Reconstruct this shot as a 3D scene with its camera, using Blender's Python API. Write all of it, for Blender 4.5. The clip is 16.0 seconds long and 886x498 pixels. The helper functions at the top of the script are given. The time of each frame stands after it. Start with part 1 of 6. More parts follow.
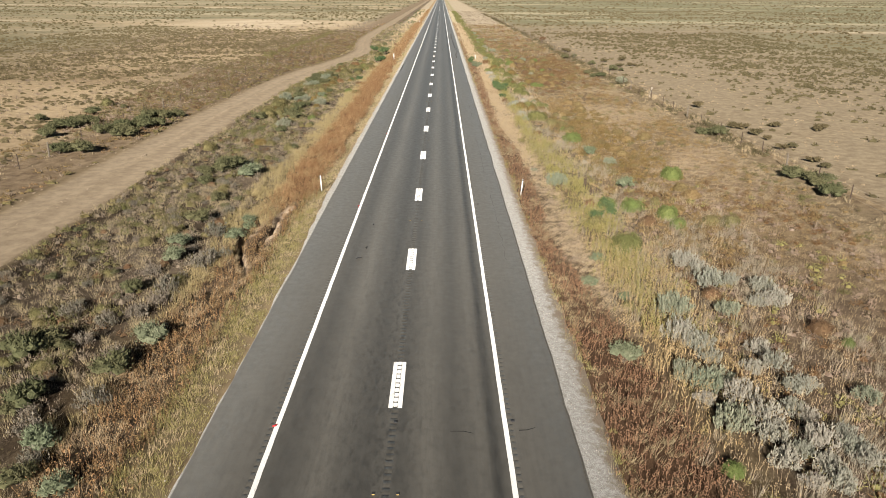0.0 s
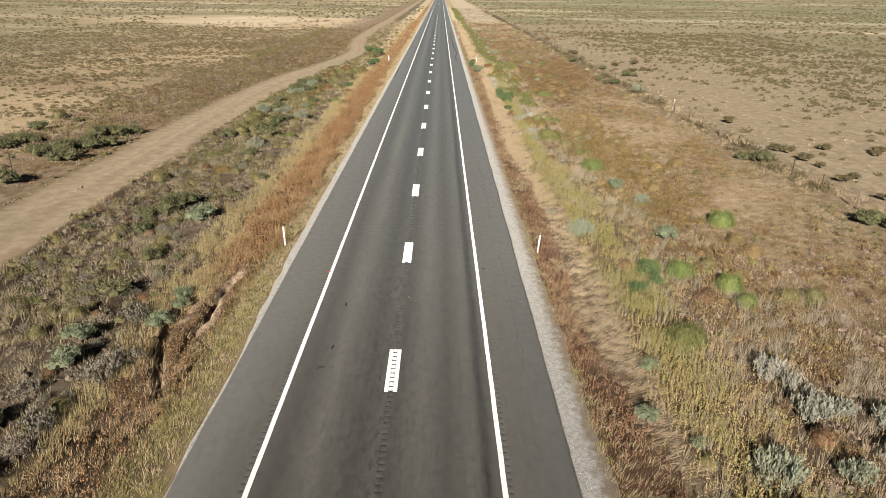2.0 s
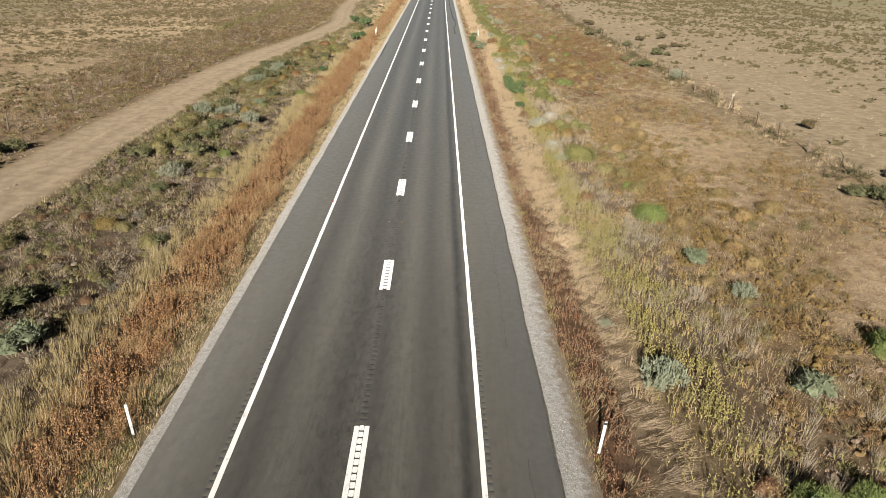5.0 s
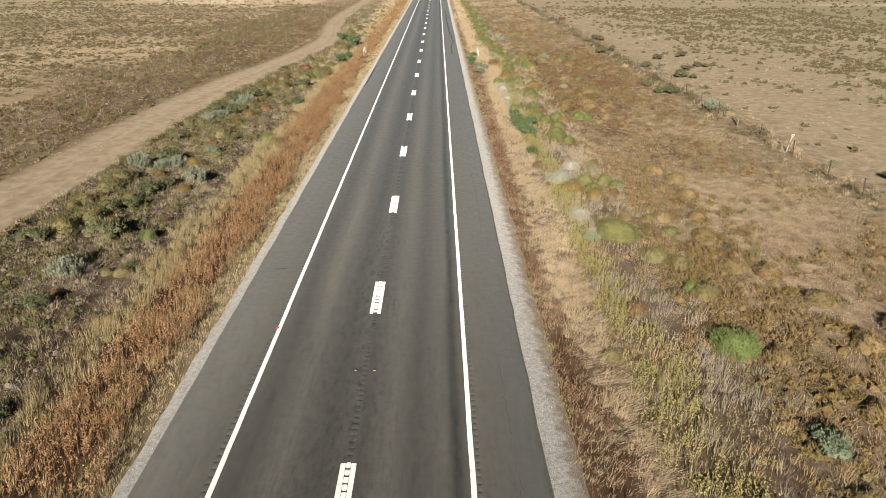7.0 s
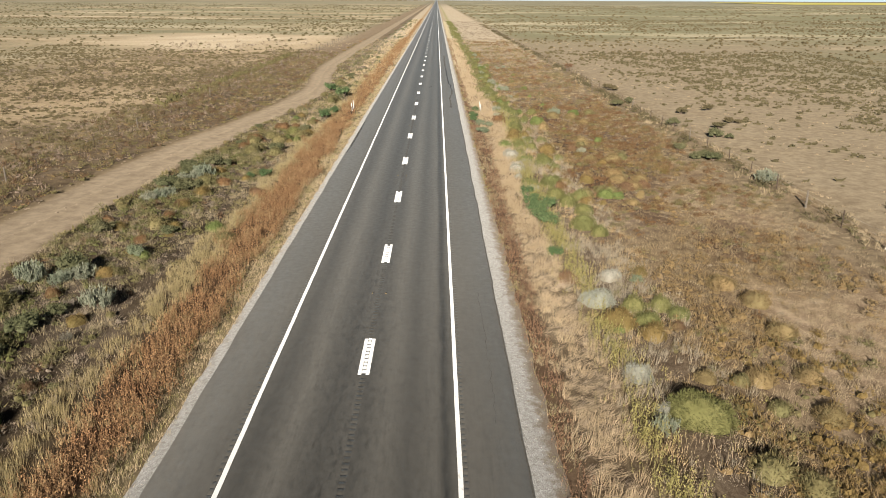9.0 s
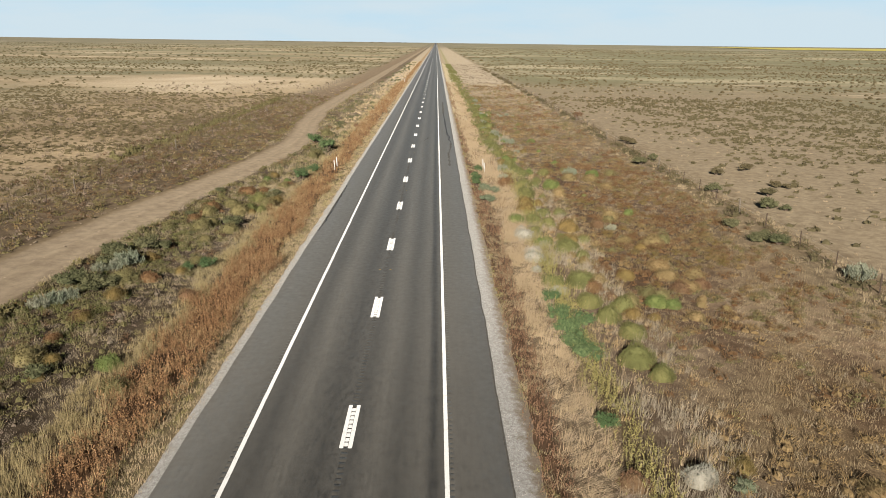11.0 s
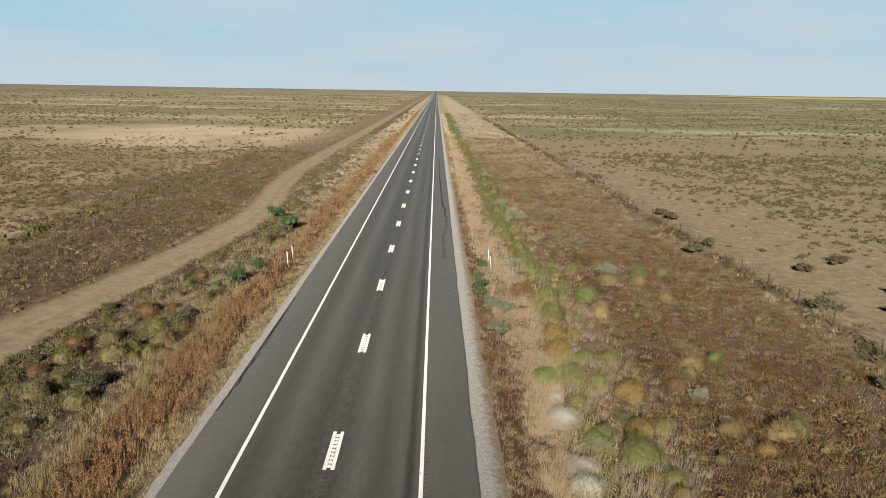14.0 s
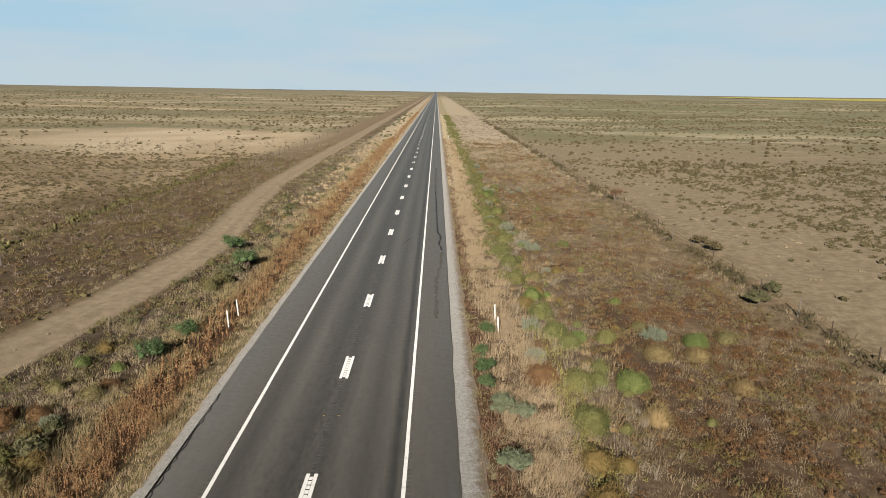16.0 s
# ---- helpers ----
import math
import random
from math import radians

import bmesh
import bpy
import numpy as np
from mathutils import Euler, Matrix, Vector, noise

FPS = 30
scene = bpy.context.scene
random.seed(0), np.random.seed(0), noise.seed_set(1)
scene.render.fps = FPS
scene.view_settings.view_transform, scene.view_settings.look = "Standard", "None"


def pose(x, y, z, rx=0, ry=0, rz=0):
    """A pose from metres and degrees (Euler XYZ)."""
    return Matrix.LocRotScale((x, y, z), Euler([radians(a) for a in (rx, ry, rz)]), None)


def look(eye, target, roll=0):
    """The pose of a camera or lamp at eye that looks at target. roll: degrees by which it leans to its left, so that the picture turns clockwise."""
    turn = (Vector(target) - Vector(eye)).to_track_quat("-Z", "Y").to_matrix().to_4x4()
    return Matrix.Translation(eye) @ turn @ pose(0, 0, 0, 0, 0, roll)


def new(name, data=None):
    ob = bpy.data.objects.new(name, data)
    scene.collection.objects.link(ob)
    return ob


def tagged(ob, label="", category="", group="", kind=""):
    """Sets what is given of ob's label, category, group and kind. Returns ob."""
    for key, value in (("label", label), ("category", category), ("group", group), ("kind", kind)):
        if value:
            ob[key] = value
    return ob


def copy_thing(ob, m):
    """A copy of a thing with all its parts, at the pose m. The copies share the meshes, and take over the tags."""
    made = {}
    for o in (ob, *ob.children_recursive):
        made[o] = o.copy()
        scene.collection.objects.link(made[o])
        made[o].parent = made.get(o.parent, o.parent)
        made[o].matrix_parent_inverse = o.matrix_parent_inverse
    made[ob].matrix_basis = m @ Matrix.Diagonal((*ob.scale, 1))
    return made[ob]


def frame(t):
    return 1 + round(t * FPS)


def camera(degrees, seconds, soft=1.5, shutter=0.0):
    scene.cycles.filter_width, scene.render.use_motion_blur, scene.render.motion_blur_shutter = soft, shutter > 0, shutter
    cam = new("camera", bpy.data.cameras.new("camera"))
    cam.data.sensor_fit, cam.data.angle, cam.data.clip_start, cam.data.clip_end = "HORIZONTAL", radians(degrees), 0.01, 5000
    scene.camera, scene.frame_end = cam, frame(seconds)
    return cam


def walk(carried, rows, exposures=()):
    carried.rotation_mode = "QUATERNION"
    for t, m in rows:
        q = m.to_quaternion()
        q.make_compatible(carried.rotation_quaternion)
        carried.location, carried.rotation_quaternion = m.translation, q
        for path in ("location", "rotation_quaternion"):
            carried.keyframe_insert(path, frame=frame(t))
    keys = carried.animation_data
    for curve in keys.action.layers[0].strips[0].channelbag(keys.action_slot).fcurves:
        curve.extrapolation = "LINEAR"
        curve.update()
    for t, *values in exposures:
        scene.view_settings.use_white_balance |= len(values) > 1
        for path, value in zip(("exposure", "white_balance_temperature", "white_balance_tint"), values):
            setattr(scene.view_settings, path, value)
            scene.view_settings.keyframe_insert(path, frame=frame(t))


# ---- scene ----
cam = camera(65.0, 16.0, 0.8)
PATH = [
    (0, (1.477, 0.563, 12.891), (1.487, 2.44, 12.199), 0.5),
    (0.5, (1.54, 3.022, 12.975), (1.549, 4.899, 12.283), 0.5),
    (1, (1.568, 5.79, 13.103), (1.578, 7.666, 12.409), 0.5),
    (1.5, (1.633, 8.547, 13.194), (1.643, 10.422, 12.498), 0.6),
    (2, (1.652, 11.526, 13.2), (1.666, 13.398, 12.499), 0.8),
    (2.5, (1.729, 14.515, 13.213), (1.744, 16.377, 12.483), 0.9),
    (3, (1.82, 17.658, 13.245), (1.836, 19.506, 12.48), 1.0),
    (3.5, (1.847, 20.686, 13.295), (1.87, 22.525, 12.508), 1.0),
    (4, (1.973, 23.962, 13.279), (1.992, 25.797, 12.485), 1.0),
    (6.3, (2.488, 39.048, 13.459), (2.504, 40.882, 12.663), 0.5),
    (6.5, (2.507, 40.386, 13.469), (2.523, 42.223, 12.678), 0.4),
    (7, (2.57, 43.765, 13.539), (2.588, 45.608, 12.764), 0.4),
    (7.5, (2.66, 47.055, 13.568), (2.678, 48.908, 12.815), 0.3),
    (8, (2.745, 50.582, 13.625), (2.762, 52.446, 12.899), 0.3),
    (8.5, (2.807, 53.934, 13.641), (2.825, 55.807, 12.94), 0.3),
    (9, (2.866, 57.525, 13.698), (2.885, 59.408, 13.023), 0.3),
    (9.5, (2.935, 61.016, 13.677), (2.955, 62.908, 13.028), 0.4),
    (9.7, (2.977, 62.414, 13.676), (2.999, 64.31, 13.04), 0.4),
    (11.8, (3.285, 77.772, 13.868), (3.311, 79.702, 13.342), 0.9),
    (12, (3.352, 79.191, 13.892), (3.379, 81.124, 13.379), 0.9),
    (12.5, (3.505, 82.658, 13.992), (3.531, 84.597, 13.504), 0.9),
    (13, (3.683, 86.346, 14.105), (3.708, 88.292, 13.643), 0.9),
    (13.5, (3.875, 89.985, 14.133), (3.898, 91.934, 13.684), 0.8),
    (14, (3.998, 93.802, 14.181), (4.022, 95.752, 13.737), 0.9),
    (14.5, (4.136, 97.449, 14.222), (4.159, 99.4, 13.778), 0.9),
    (15, (4.359, 101.328, 14.367), (4.381, 103.278, 13.923), 0.9),
    (15.5, (4.555, 105.032, 14.431), (4.577, 106.982, 13.986), 0.9),
    (16, (4.65, 108.765, 14.485), (4.674, 110.715, 14.043), 0.9),
]
EXPOSURES = ((0.0, 1.06), (8.0, 1.08), (9.7, 1.0), (12.0, 0.73), (14.0, 0.605), (16.0, 0.585))
walk(cam, [(t, look(eye, target, roll)) for t, eye, target, roll in PATH], EXPOSURES)

# ---- sky and sun ----
SUN_HIGH, SUN_FROM = 22.5, 191.0          # degrees above the ground; compass side that it shines from (0 = +y, 90 = +x)
world = bpy.data.worlds.new("sky")
scene.world = world
world.use_nodes = True
wn, wl = world.node_tree.nodes, world.node_tree.links
wn.clear()
sky = wn.new("ShaderNodeTexSky")
sky.sky_type, sky.sun_disc = "NISHITA", False
sky.sun_elevation, sky.sun_rotation = radians(SUN_HIGH), radians(SUN_FROM)
sky.air_density, sky.dust_density, sky.ozone_density, sky.altitude = 0.38, 0.3, 1.5, 1500
# haze over the horizon, with thin streaks of high cloud in it
wc = wn.new("ShaderNodeTexCoord")
wm = wn.new("ShaderNodeMapping")
wm.inputs["Scale"].default_value = (1.6, 1.6, 9.0)
wno = wn.new("ShaderNodeTexNoise")
wno.inputs["Scale"].default_value, wno.inputs["Detail"].default_value, wno.inputs["Roughness"].default_value = 2.2, 6, 0.55
wr = wn.new("ShaderNodeMapRange")
wr.inputs["From Min"].default_value, wr.inputs["From Max"].default_value = 0.34, 0.66
wr.inputs["To Min"].default_value, wr.inputs["To Max"].default_value = 0.45, -0.45
wx = wn.new("ShaderNodeMix")
wx.data_type = "RGBA"
wt, wg = wn.new("ShaderNodeMix"), wn.new("ShaderNodeMapRange")
wt.data_type = "RGBA"
wt.inputs["A"].default_value, wt.inputs["B"].default_value = (27.1, 32.6, 35.8, 1), (21.0, 31.3, 38.2, 1)
wg.inputs["From Max"].default_value = 0.15
wb, wo = wn.new("ShaderNodeBackground"), wn.new("ShaderNodeOutputWorld")
wb.inputs["Strength"].default_value = 0.013
wl.new(wc.outputs["Generated"], wm.inputs["Vector"])
wl.new(wm.outputs["Vector"], wno.inputs["Vector"])
wl.new(wno.outputs["Fac"], wr.inputs["Value"])
wz, wh, wf = wn.new("ShaderNodeSeparateXYZ"), wn.new("ShaderNodeMapRange"), wn.new("ShaderNodeMath")
wh.inputs["From Min"].default_value, wh.inputs["From Max"].default_value = 0.12, 0.34
wh.inputs["To Min"].default_value, wh.inputs["To Max"].default_value = 1.0, 0.0
wf.operation, wf.use_clamp = "ADD", True
wl.new(wc.outputs["Generated"], wz.inputs[0])
wl.new(wz.outputs["Z"], wh.inputs["Value"])
wl.new(wz.outputs["Z"], wg.inputs["Value"])
wl.new(wg.outputs["Result"], wf.inputs[0])
wl.new(wr.outputs["Result"], wf.inputs[1])
wl.new(wf.outputs[0], wt.inputs["Factor"])
wl.new(wt.outputs["Result"], wx.inputs["B"])
wl.new(wh.outputs["Result"], wx.inputs["Factor"])
wl.new(sky.outputs["Color"], wx.inputs["A"])
wl.new(wx.outputs["Result"], wb.inputs["Color"])
wl.new(wb.outputs["Background"], wo.inputs["Surface"])

sun = new("sun", bpy.data.lights.new("sun", "SUN"))
sun.data.energy, sun.data.angle, sun.data.color = 5.0, radians(0.53), (1.0, 0.93, 0.83)
sa = radians(SUN_FROM)
sd = Vector((math.sin(sa) * math.cos(radians(SUN_HIGH)), math.cos(sa) * math.cos(radians(SUN_HIGH)), math.sin(radians(SUN_HIGH))))
sun.matrix_world = look(sd * 200, (0, 0, 0))


# ---- materials ----
class Nodes:
    """A small builder of node materials; every texture runs in metres of the world."""

    def __init__(self, name, rough=0.9, spec=0.2):
        self.mat = bpy.data.materials.new(name)
        self.mat.use_nodes = True
        self.n, self.l = self.mat.node_tree.nodes, self.mat.node_tree.links
        self.bsdf = self.n["Principled BSDF"]
        self.bsdf.inputs["Roughness"].default_value = rough
        self.bsdf.inputs["Specular IOR Level"].default_value = spec
        self.bsdf.inputs["Diffuse Roughness"].default_value = 1.0
        geo = self.n.new("ShaderNodeNewGeometry")
        self.place, self.island = geo.outputs["Position"], geo.outputs["Random Per Island"]

    def put(self, value, socket):
        if isinstance(value, bpy.types.NodeSocket):
            self.l.new(value, socket)
        elif isinstance(value, tuple) and len(value) == 3 and socket.type == "RGBA":
            socket.default_value = (*value, 1)
        else:
            socket.default_value = value

    def noise(self, scale, detail=4, rough=0.55, stretch=(1, 1, 1), shift=(0, 0, 0), distort=0.0):
        m, t = self.n.new("ShaderNodeMapping"), self.n.new("ShaderNodeTexNoise")
        m.inputs["Scale"].default_value, m.inputs["Location"].default_value = stretch, shift
        self.l.new(self.place, m.inputs["Vector"])
        self.l.new(m.outputs["Vector"], t.inputs["Vector"])
        t.inputs["Scale"].default_value, t.inputs["Detail"].default_value, t.inputs["Roughness"].default_value = scale, detail, rough
        t.inputs["Distortion"].default_value = distort
        return t.outputs["Fac"]

    def cells(self, scale, stretch=(1, 1, 1), what="Distance"):
        m, t = self.n.new("ShaderNodeMapping"), self.n.new("ShaderNodeTexVoronoi")
        m.inputs["Scale"].default_value = stretch
        self.l.new(self.place, m.inputs["Vector"])
        self.l.new(m.outputs["Vector"], t.inputs["Vector"])
        t.inputs["Scale"].default_value = scale
        return t.outputs[what]

    def ramp(self, value, a, b, lo=0.0, hi=1.0):
        r = self.n.new("ShaderNodeMapRange")
        r.inputs["From Min"].default_value, r.inputs["From Max"].default_value = a, b
        r.inputs["To Min"].default_value, r.inputs["To Max"].default_value = lo, hi
        self.put(value, r.inputs["Value"])
        return r.outputs["Result"]

    def math(self, op, a, b=0.0):
        r = self.n.new("ShaderNodeMath")
        r.operation = op
        self.put(a, r.inputs[0])
        self.put(b, r.inputs[1])
        return r.outputs[0]

    def mix(self, f, a, b, how="MIX"):
        r = self.n.new("ShaderNodeMix")
        r.data_type, r.blend_type = "RGBA", how
        self.put(f, r.inputs["Factor"])
        self.put(a, r.inputs["A"])
        self.put(b, r.inputs["B"])
        return r.outputs["Result"]

    def axis(self, which):
        s = self.n.new("ShaderNodeSeparateXYZ")
        self.l.new(self.place, s.inputs[0])
        return s.outputs[which]

    def attribute(self, name, what="Color"):
        a = self.n.new("ShaderNodeAttribute")
        a.attribute_name = name
        return a.outputs[what]

    def done(self, colour, bump=None, strength=0.4, distance=0.02, rough=None):
        self.put(colour, self.bsdf.inputs["Base Color"])
        if rough is not None:
            self.put(rough, self.bsdf.inputs["Roughness"])
        if bump is not None:
            b = self.n.new("ShaderNodeBump")
            b.inputs["Strength"].default_value, b.inputs["Distance"].default_value = strength, distance
            self.l.new(bump, b.inputs["Height"])
            self.l.new(b.outputs["Normal"], self.bsdf.inputs["Normal"])
        return self.mat


def plant(name, dark, mid, light, patch=0.6, rough=0.9, glow=0.08, vary=0.14, spread=0.7):
    """Leaves or stalks: each one a tint of its own, clumps lighter and darker, patches of a few metres; light comes through the thin blades."""
    k = Nodes(name, rough, 0.15)
    k.bsdf.inputs["Diffuse Roughness"].default_value = 0.3
    c = k.mix(k.ramp(k.island, 0.0, 1.0, 0.5 - spread / 2, 0.5 + spread / 2), dark, light)
    c = k.mix(k.ramp(k.noise(2.4, 2), 0.38, 0.62, 0.0, 0.45), c, k.mix(0.5, dark, mid))
    c = k.mix(k.ramp(k.noise(patch, 3, 0.55, (1, 1, 1), (4, 9, 2)), 0.35, 0.65, 0.0, 0.5), c, mid)
    each = k.n.new("ShaderNodeObjectInfo").outputs["Random"]
    c = k.mix(1.0, c, k.mix(each, (1 - vary, 1 - 0.7 * vary, 1 - vary), (1 + vary, 1 + 0.5 * vary, 1 + 0.4 * vary)), "MULTIPLY")
    m = k.done(c)
    if glow:
        t, a = k.n.new("ShaderNodeBsdfTranslucent"), k.n.new("ShaderNodeMixShader")
        k.l.new(c, t.inputs["Color"])
        a.inputs[0].default_value = glow
        out = k.n["Material Output"]
        k.l.new(k.bsdf.outputs[0], a.inputs[1])
        k.l.new(t.outputs[0], a.inputs[2])
        k.l.new(a.outputs[0], out.inputs["Surface"])
    return m


# asphalt: wheel tracks run along y, with grit, oil and patches
def asphalt(name, base, tracks):
    k = Nodes(name, 0.6, 1.0)
    k.bsdf.inputs["Diffuse Roughness"].default_value = 1.0
    x = k.axis("X")
    c = k.mix(k.ramp(k.noise(55, 2, 0.7), 0.3, 0.7), tuple(v * 0.78 for v in base), tuple(v * 1.25 for v in base))
    if tracks:
        long = k.noise(0.9, 4, 0.6, (1, 0.05, 1))
        drift = k.math("ADD", x, k.math("MULTIPLY", k.math("SUBTRACT", k.noise(0.25, 3, 0.5, (1, 0.4, 1), (5, 5, 5)), 0.5), 0.5))
        for middle, half, much in ((-2.0, 0.55, 0.75), (1.15, 0.5, 0.6), (2.75, 0.3, 0.35)):
            w = k.ramp(k.math("ABSOLUTE", k.math("SUBTRACT", drift, middle)), 0.1, half, much, 0.0)
            c = k.mix(k.math("MULTIPLY", w, k.ramp(long, 0.3, 0.65, 0.5, 1.0)), c, tuple(v * 1.7 for v in base))
        rubbed = k.ramp(k.noise(1.5, 5, 0.7, (1, 0.12, 1), (7, 3, 0)), 0.35, 0.65, 0.65, 1.0)
        for middle, half, much in ((-0.75, 0.6, 0.8), (-3.0, 0.45, 0.6), (0.3, 0.35, 0.6), (2.0, 0.4, 0.55), (3.15, 0.3, 0.75)):
            w = k.ramp(k.math("ABSOLUTE", k.math("SUBTRACT", drift, middle)), 0.05, half, much, 0.0)
            c = k.mix(k.math("MULTIPLY", w, rubbed), c, tuple(v * 0.42 for v in base))
        seam = k.ramp(k.math("ABSOLUTE", k.math("ADD", k.math("ABSOLUTE", x), k.math("SUBTRACT", k.math("MULTIPLY", k.noise(1.1, 5, 0.65, (1, 0.35, 1)), 0.25), 3.3))), 0.03, 0.2, 0.95, 0.0)
        c = k.mix(k.math("MULTIPLY", seam, k.ramp(x, 1.0, 2.0)), c, tuple(v * 0.28 for v in base))
    c = k.mix(k.ramp(k.noise(0.35, 5, 0.6, (1, 0.3, 1)), 0.42, 0.72, 0.0, 0.3), c, tuple(v * 0.72 for v in base))
    c = k.mix(k.ramp(k.noise(2.6, 5, 0.7, (1, 0.5, 1), (3, 9, 1)), 0.52, 0.75, 0.0, 0.4), c, tuple(v * 0.7 for v in base))
    fleck = k.ramp(k.noise(7, 4, 0.7, (1, 0.22, 1), (1, 6, 2)), 0.54, 0.66, 0.0, 0.35)
    c = k.mix(k.math("MULTIPLY", fleck, k.ramp(k.noise(0.5, 3, 0.6, (1, 0.3, 1), (9, 2, 0)), 0.4, 0.6)), c, tuple(v * 0.45 for v in base))
    if tracks:
        near = k.ramp(k.math("ABSOLUTE", k.math("ADD", x, 0.35)), 0.4, 1.5, 1.0, 0.12)
        c = k.mix(k.math("MULTIPLY", near, k.ramp(k.noise(6, 5, 0.7, (1, 0.3, 1), (2, 2, 7)), 0.49, 0.60, 0.0, 0.85)), c, tuple(v * 0.4 for v in base))
        c = k.mix(k.math("MULTIPLY", near, k.ramp(k.noise(22, 3, 0.6, (1, 0.6, 1), (5, 1, 3)), 0.55, 0.62, 0.0, 0.8)), c, tuple(v * 0.35 for v in base))
    c = k.mix(k.ramp(k.noise(11, 4, 0.7, (1, 0.035, 1), (6, 2, 1)), 0.46, 0.62, 0.0, 0.38), c, tuple(v * 0.68 for v in base))
    c = k.mix(k.ramp(k.noise(4.2, 6, 0.78, (1, 0.6, 1), (2, 8, 5)), 0.51, 0.58, 0.0, 0.3), c, tuple(v * 0.55 for v in base))
    spots = k.ramp(k.noise(9, 3, 0.6, (1, 1, 1), (4, 4, 4)), 0.66, 0.72, 0.0, 0.6)
    c = k.mix(spots, c, tuple(v * 0.45 for v in base))
    c = k.mix(k.ramp(k.noise(4.5, 6, 0.7, (1, 0.25, 1), (8, 1, 2)), 0.40, 0.62, 0.22, 0.0), c, tuple(v * 1.4 for v in base))
    return k.done(c, k.noise(70, 2, 0.7), 0.5, 0.006, k.ramp(k.noise(3, 3), 0.3, 0.7, 0.42, 0.55))


LANE = asphalt("lane_asphalt", (0.0585, 0.0541, 0.0459), True)
SHOULDER = asphalt("shoulder_asphalt", (0.07, 0.0645, 0.0546), False)
# darker copy of the asphalt, painted shade for the groove floors
GROOVE_SHADE = asphalt("groove_shade_asphalt", (0.042, 0.039, 0.034), False)


def paint_material():
    k = Nodes("road_paint", 0.6, 0.4)
    c = k.mix(k.ramp(k.noise(30, 4, 0.7), 0.35, 0.7), (0.6, 0.595, 0.58), (0.46, 0.455, 0.44))
    c = k.mix(k.ramp(k.noise(5, 6, 0.75, (1, 0.4, 1)), 0.56, 0.70, 0.0, 0.8), c, (0.24, 0.23, 0.215))
    return k.done(c, k.noise(60, 2), 0.3, 0.003)


PAINT = paint_material()


def gravel_material():
    k = Nodes("verge_gravel", 0.95, 0.15)
    c = k.mix(k.cells(34, what="Color"), (0.185, 0.18, 0.17), (0.345, 0.336, 0.318))
    c = k.mix(k.ramp(k.noise(7, 5, 0.75), 0.36, 0.56, 0.6, 0.0), c, (0.125, 0.11, 0.09))
    out = k.ramp(k.math("ABSOLUTE", k.axis("X")), 5.9, 7.0, -0.26, 0.36)
    c = k.mix(k.ramp(k.math("ADD", k.noise(2.2, 6, 0.75), out), 0.44, 0.66, 0.0, 0.9), c, (0.13, 0.10, 0.072))
    return k.done(c, k.math("ADD", k.cells(38), k.noise(12, 4, 0.7)), 0.8, 0.02)


GRAVEL = gravel_material()


def ground_material():
    k = Nodes("desert_ground", 0.97, 0.1)
    # soil colour, with shade between the plants painted into it
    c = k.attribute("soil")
    fine, mid, wide = k.noise(9, 4, 0.7), k.noise(1.3, 5, 0.65), k.noise(0.17, 5, 0.6)
    rough_land = k.attribute("wild", "Fac")
    grit = k.mix(k.ramp(mid, 0.35, 0.65), (0.62, 0.57, 0.53), (1.2, 1.18, 1.12))
    c = k.mix(k.ramp(fine, 0.3, 0.7, 0.3, 0.8), c, k.mix(1.0, c, grit, "MULTIPLY"))
    # dry litter and stubble over soil whose dark includes painted shade between plants
    fibre = k.noise(16, 5, 0.75, (1, 0.6, 1), (2, 5, 0), 0.6)
    dark = k.mix(1.0, c, (0.42, 0.37, 0.33), "MULTIPLY")
    c = k.mix(k.math("MULTIPLY", rough_land, k.ramp(k.math("ADD", fibre, k.math("MULTIPLY", mid, 0.5)), 0.64, 0.84, 0.7, 0.0)), c, dark)
    c = k.mix(k.math("MULTIPLY", rough_land, k.ramp(k.math("ADD", fibre, k.math("MULTIPLY", wide, 0.5)), 0.74, 0.90, 0.0, 0.6)), c, k.mix(1.0, c, (1.5, 1.5, 1.5), "MULTIPLY"))
    c = k.mix(k.math("MULTIPLY", rough_land, k.ramp(wide, 0.42, 0.62, 0.0, 0.4)), c, k.mix(1.0, c, (0.7, 0.66, 0.6), "MULTIPLY"))
    # far land: long pale and olive streaks, and speckles of brush too small to build
    far = k.attribute("far", "Fac")
    streak = k.noise(0.010, 7, 0.66, (0.45, 1.5, 1), (13, 5, 0))
    c = k.mix(k.math("MULTIPLY", far, k.ramp(streak, 0.42, 0.53, 0.7, 0.0)), c, (0.10, 0.093, 0.055))
    c = k.mix(k.math("MULTIPLY", far, k.ramp(streak, 0.52, 0.60, 0.0, 0.85)), c, (0.29, 0.245, 0.17))
    c = k.mix(k.math("MULTIPLY", far, k.ramp(k.noise(0.0028, 5, 0.6, (0.35, 2.0, 1), (3, 8, 0)), 0.42, 0.58, 0.6, 0.0)), c, (0.11, 0.104, 0.063))
    speck = k.ramp(k.cells(0.42), 0.25, 0.5, 1.0, 0.0)
    c = k.mix(k.math("MULTIPLY", far, k.math("MULTIPLY", speck, k.ramp(streak, 0.38, 0.62, 0.7, 0.25))), c, (0.07, 0.065, 0.038))
    return k.done(c, k.math("ADD", k.math("MULTIPLY", fine, 0.5), mid), 0.5, 0.04)


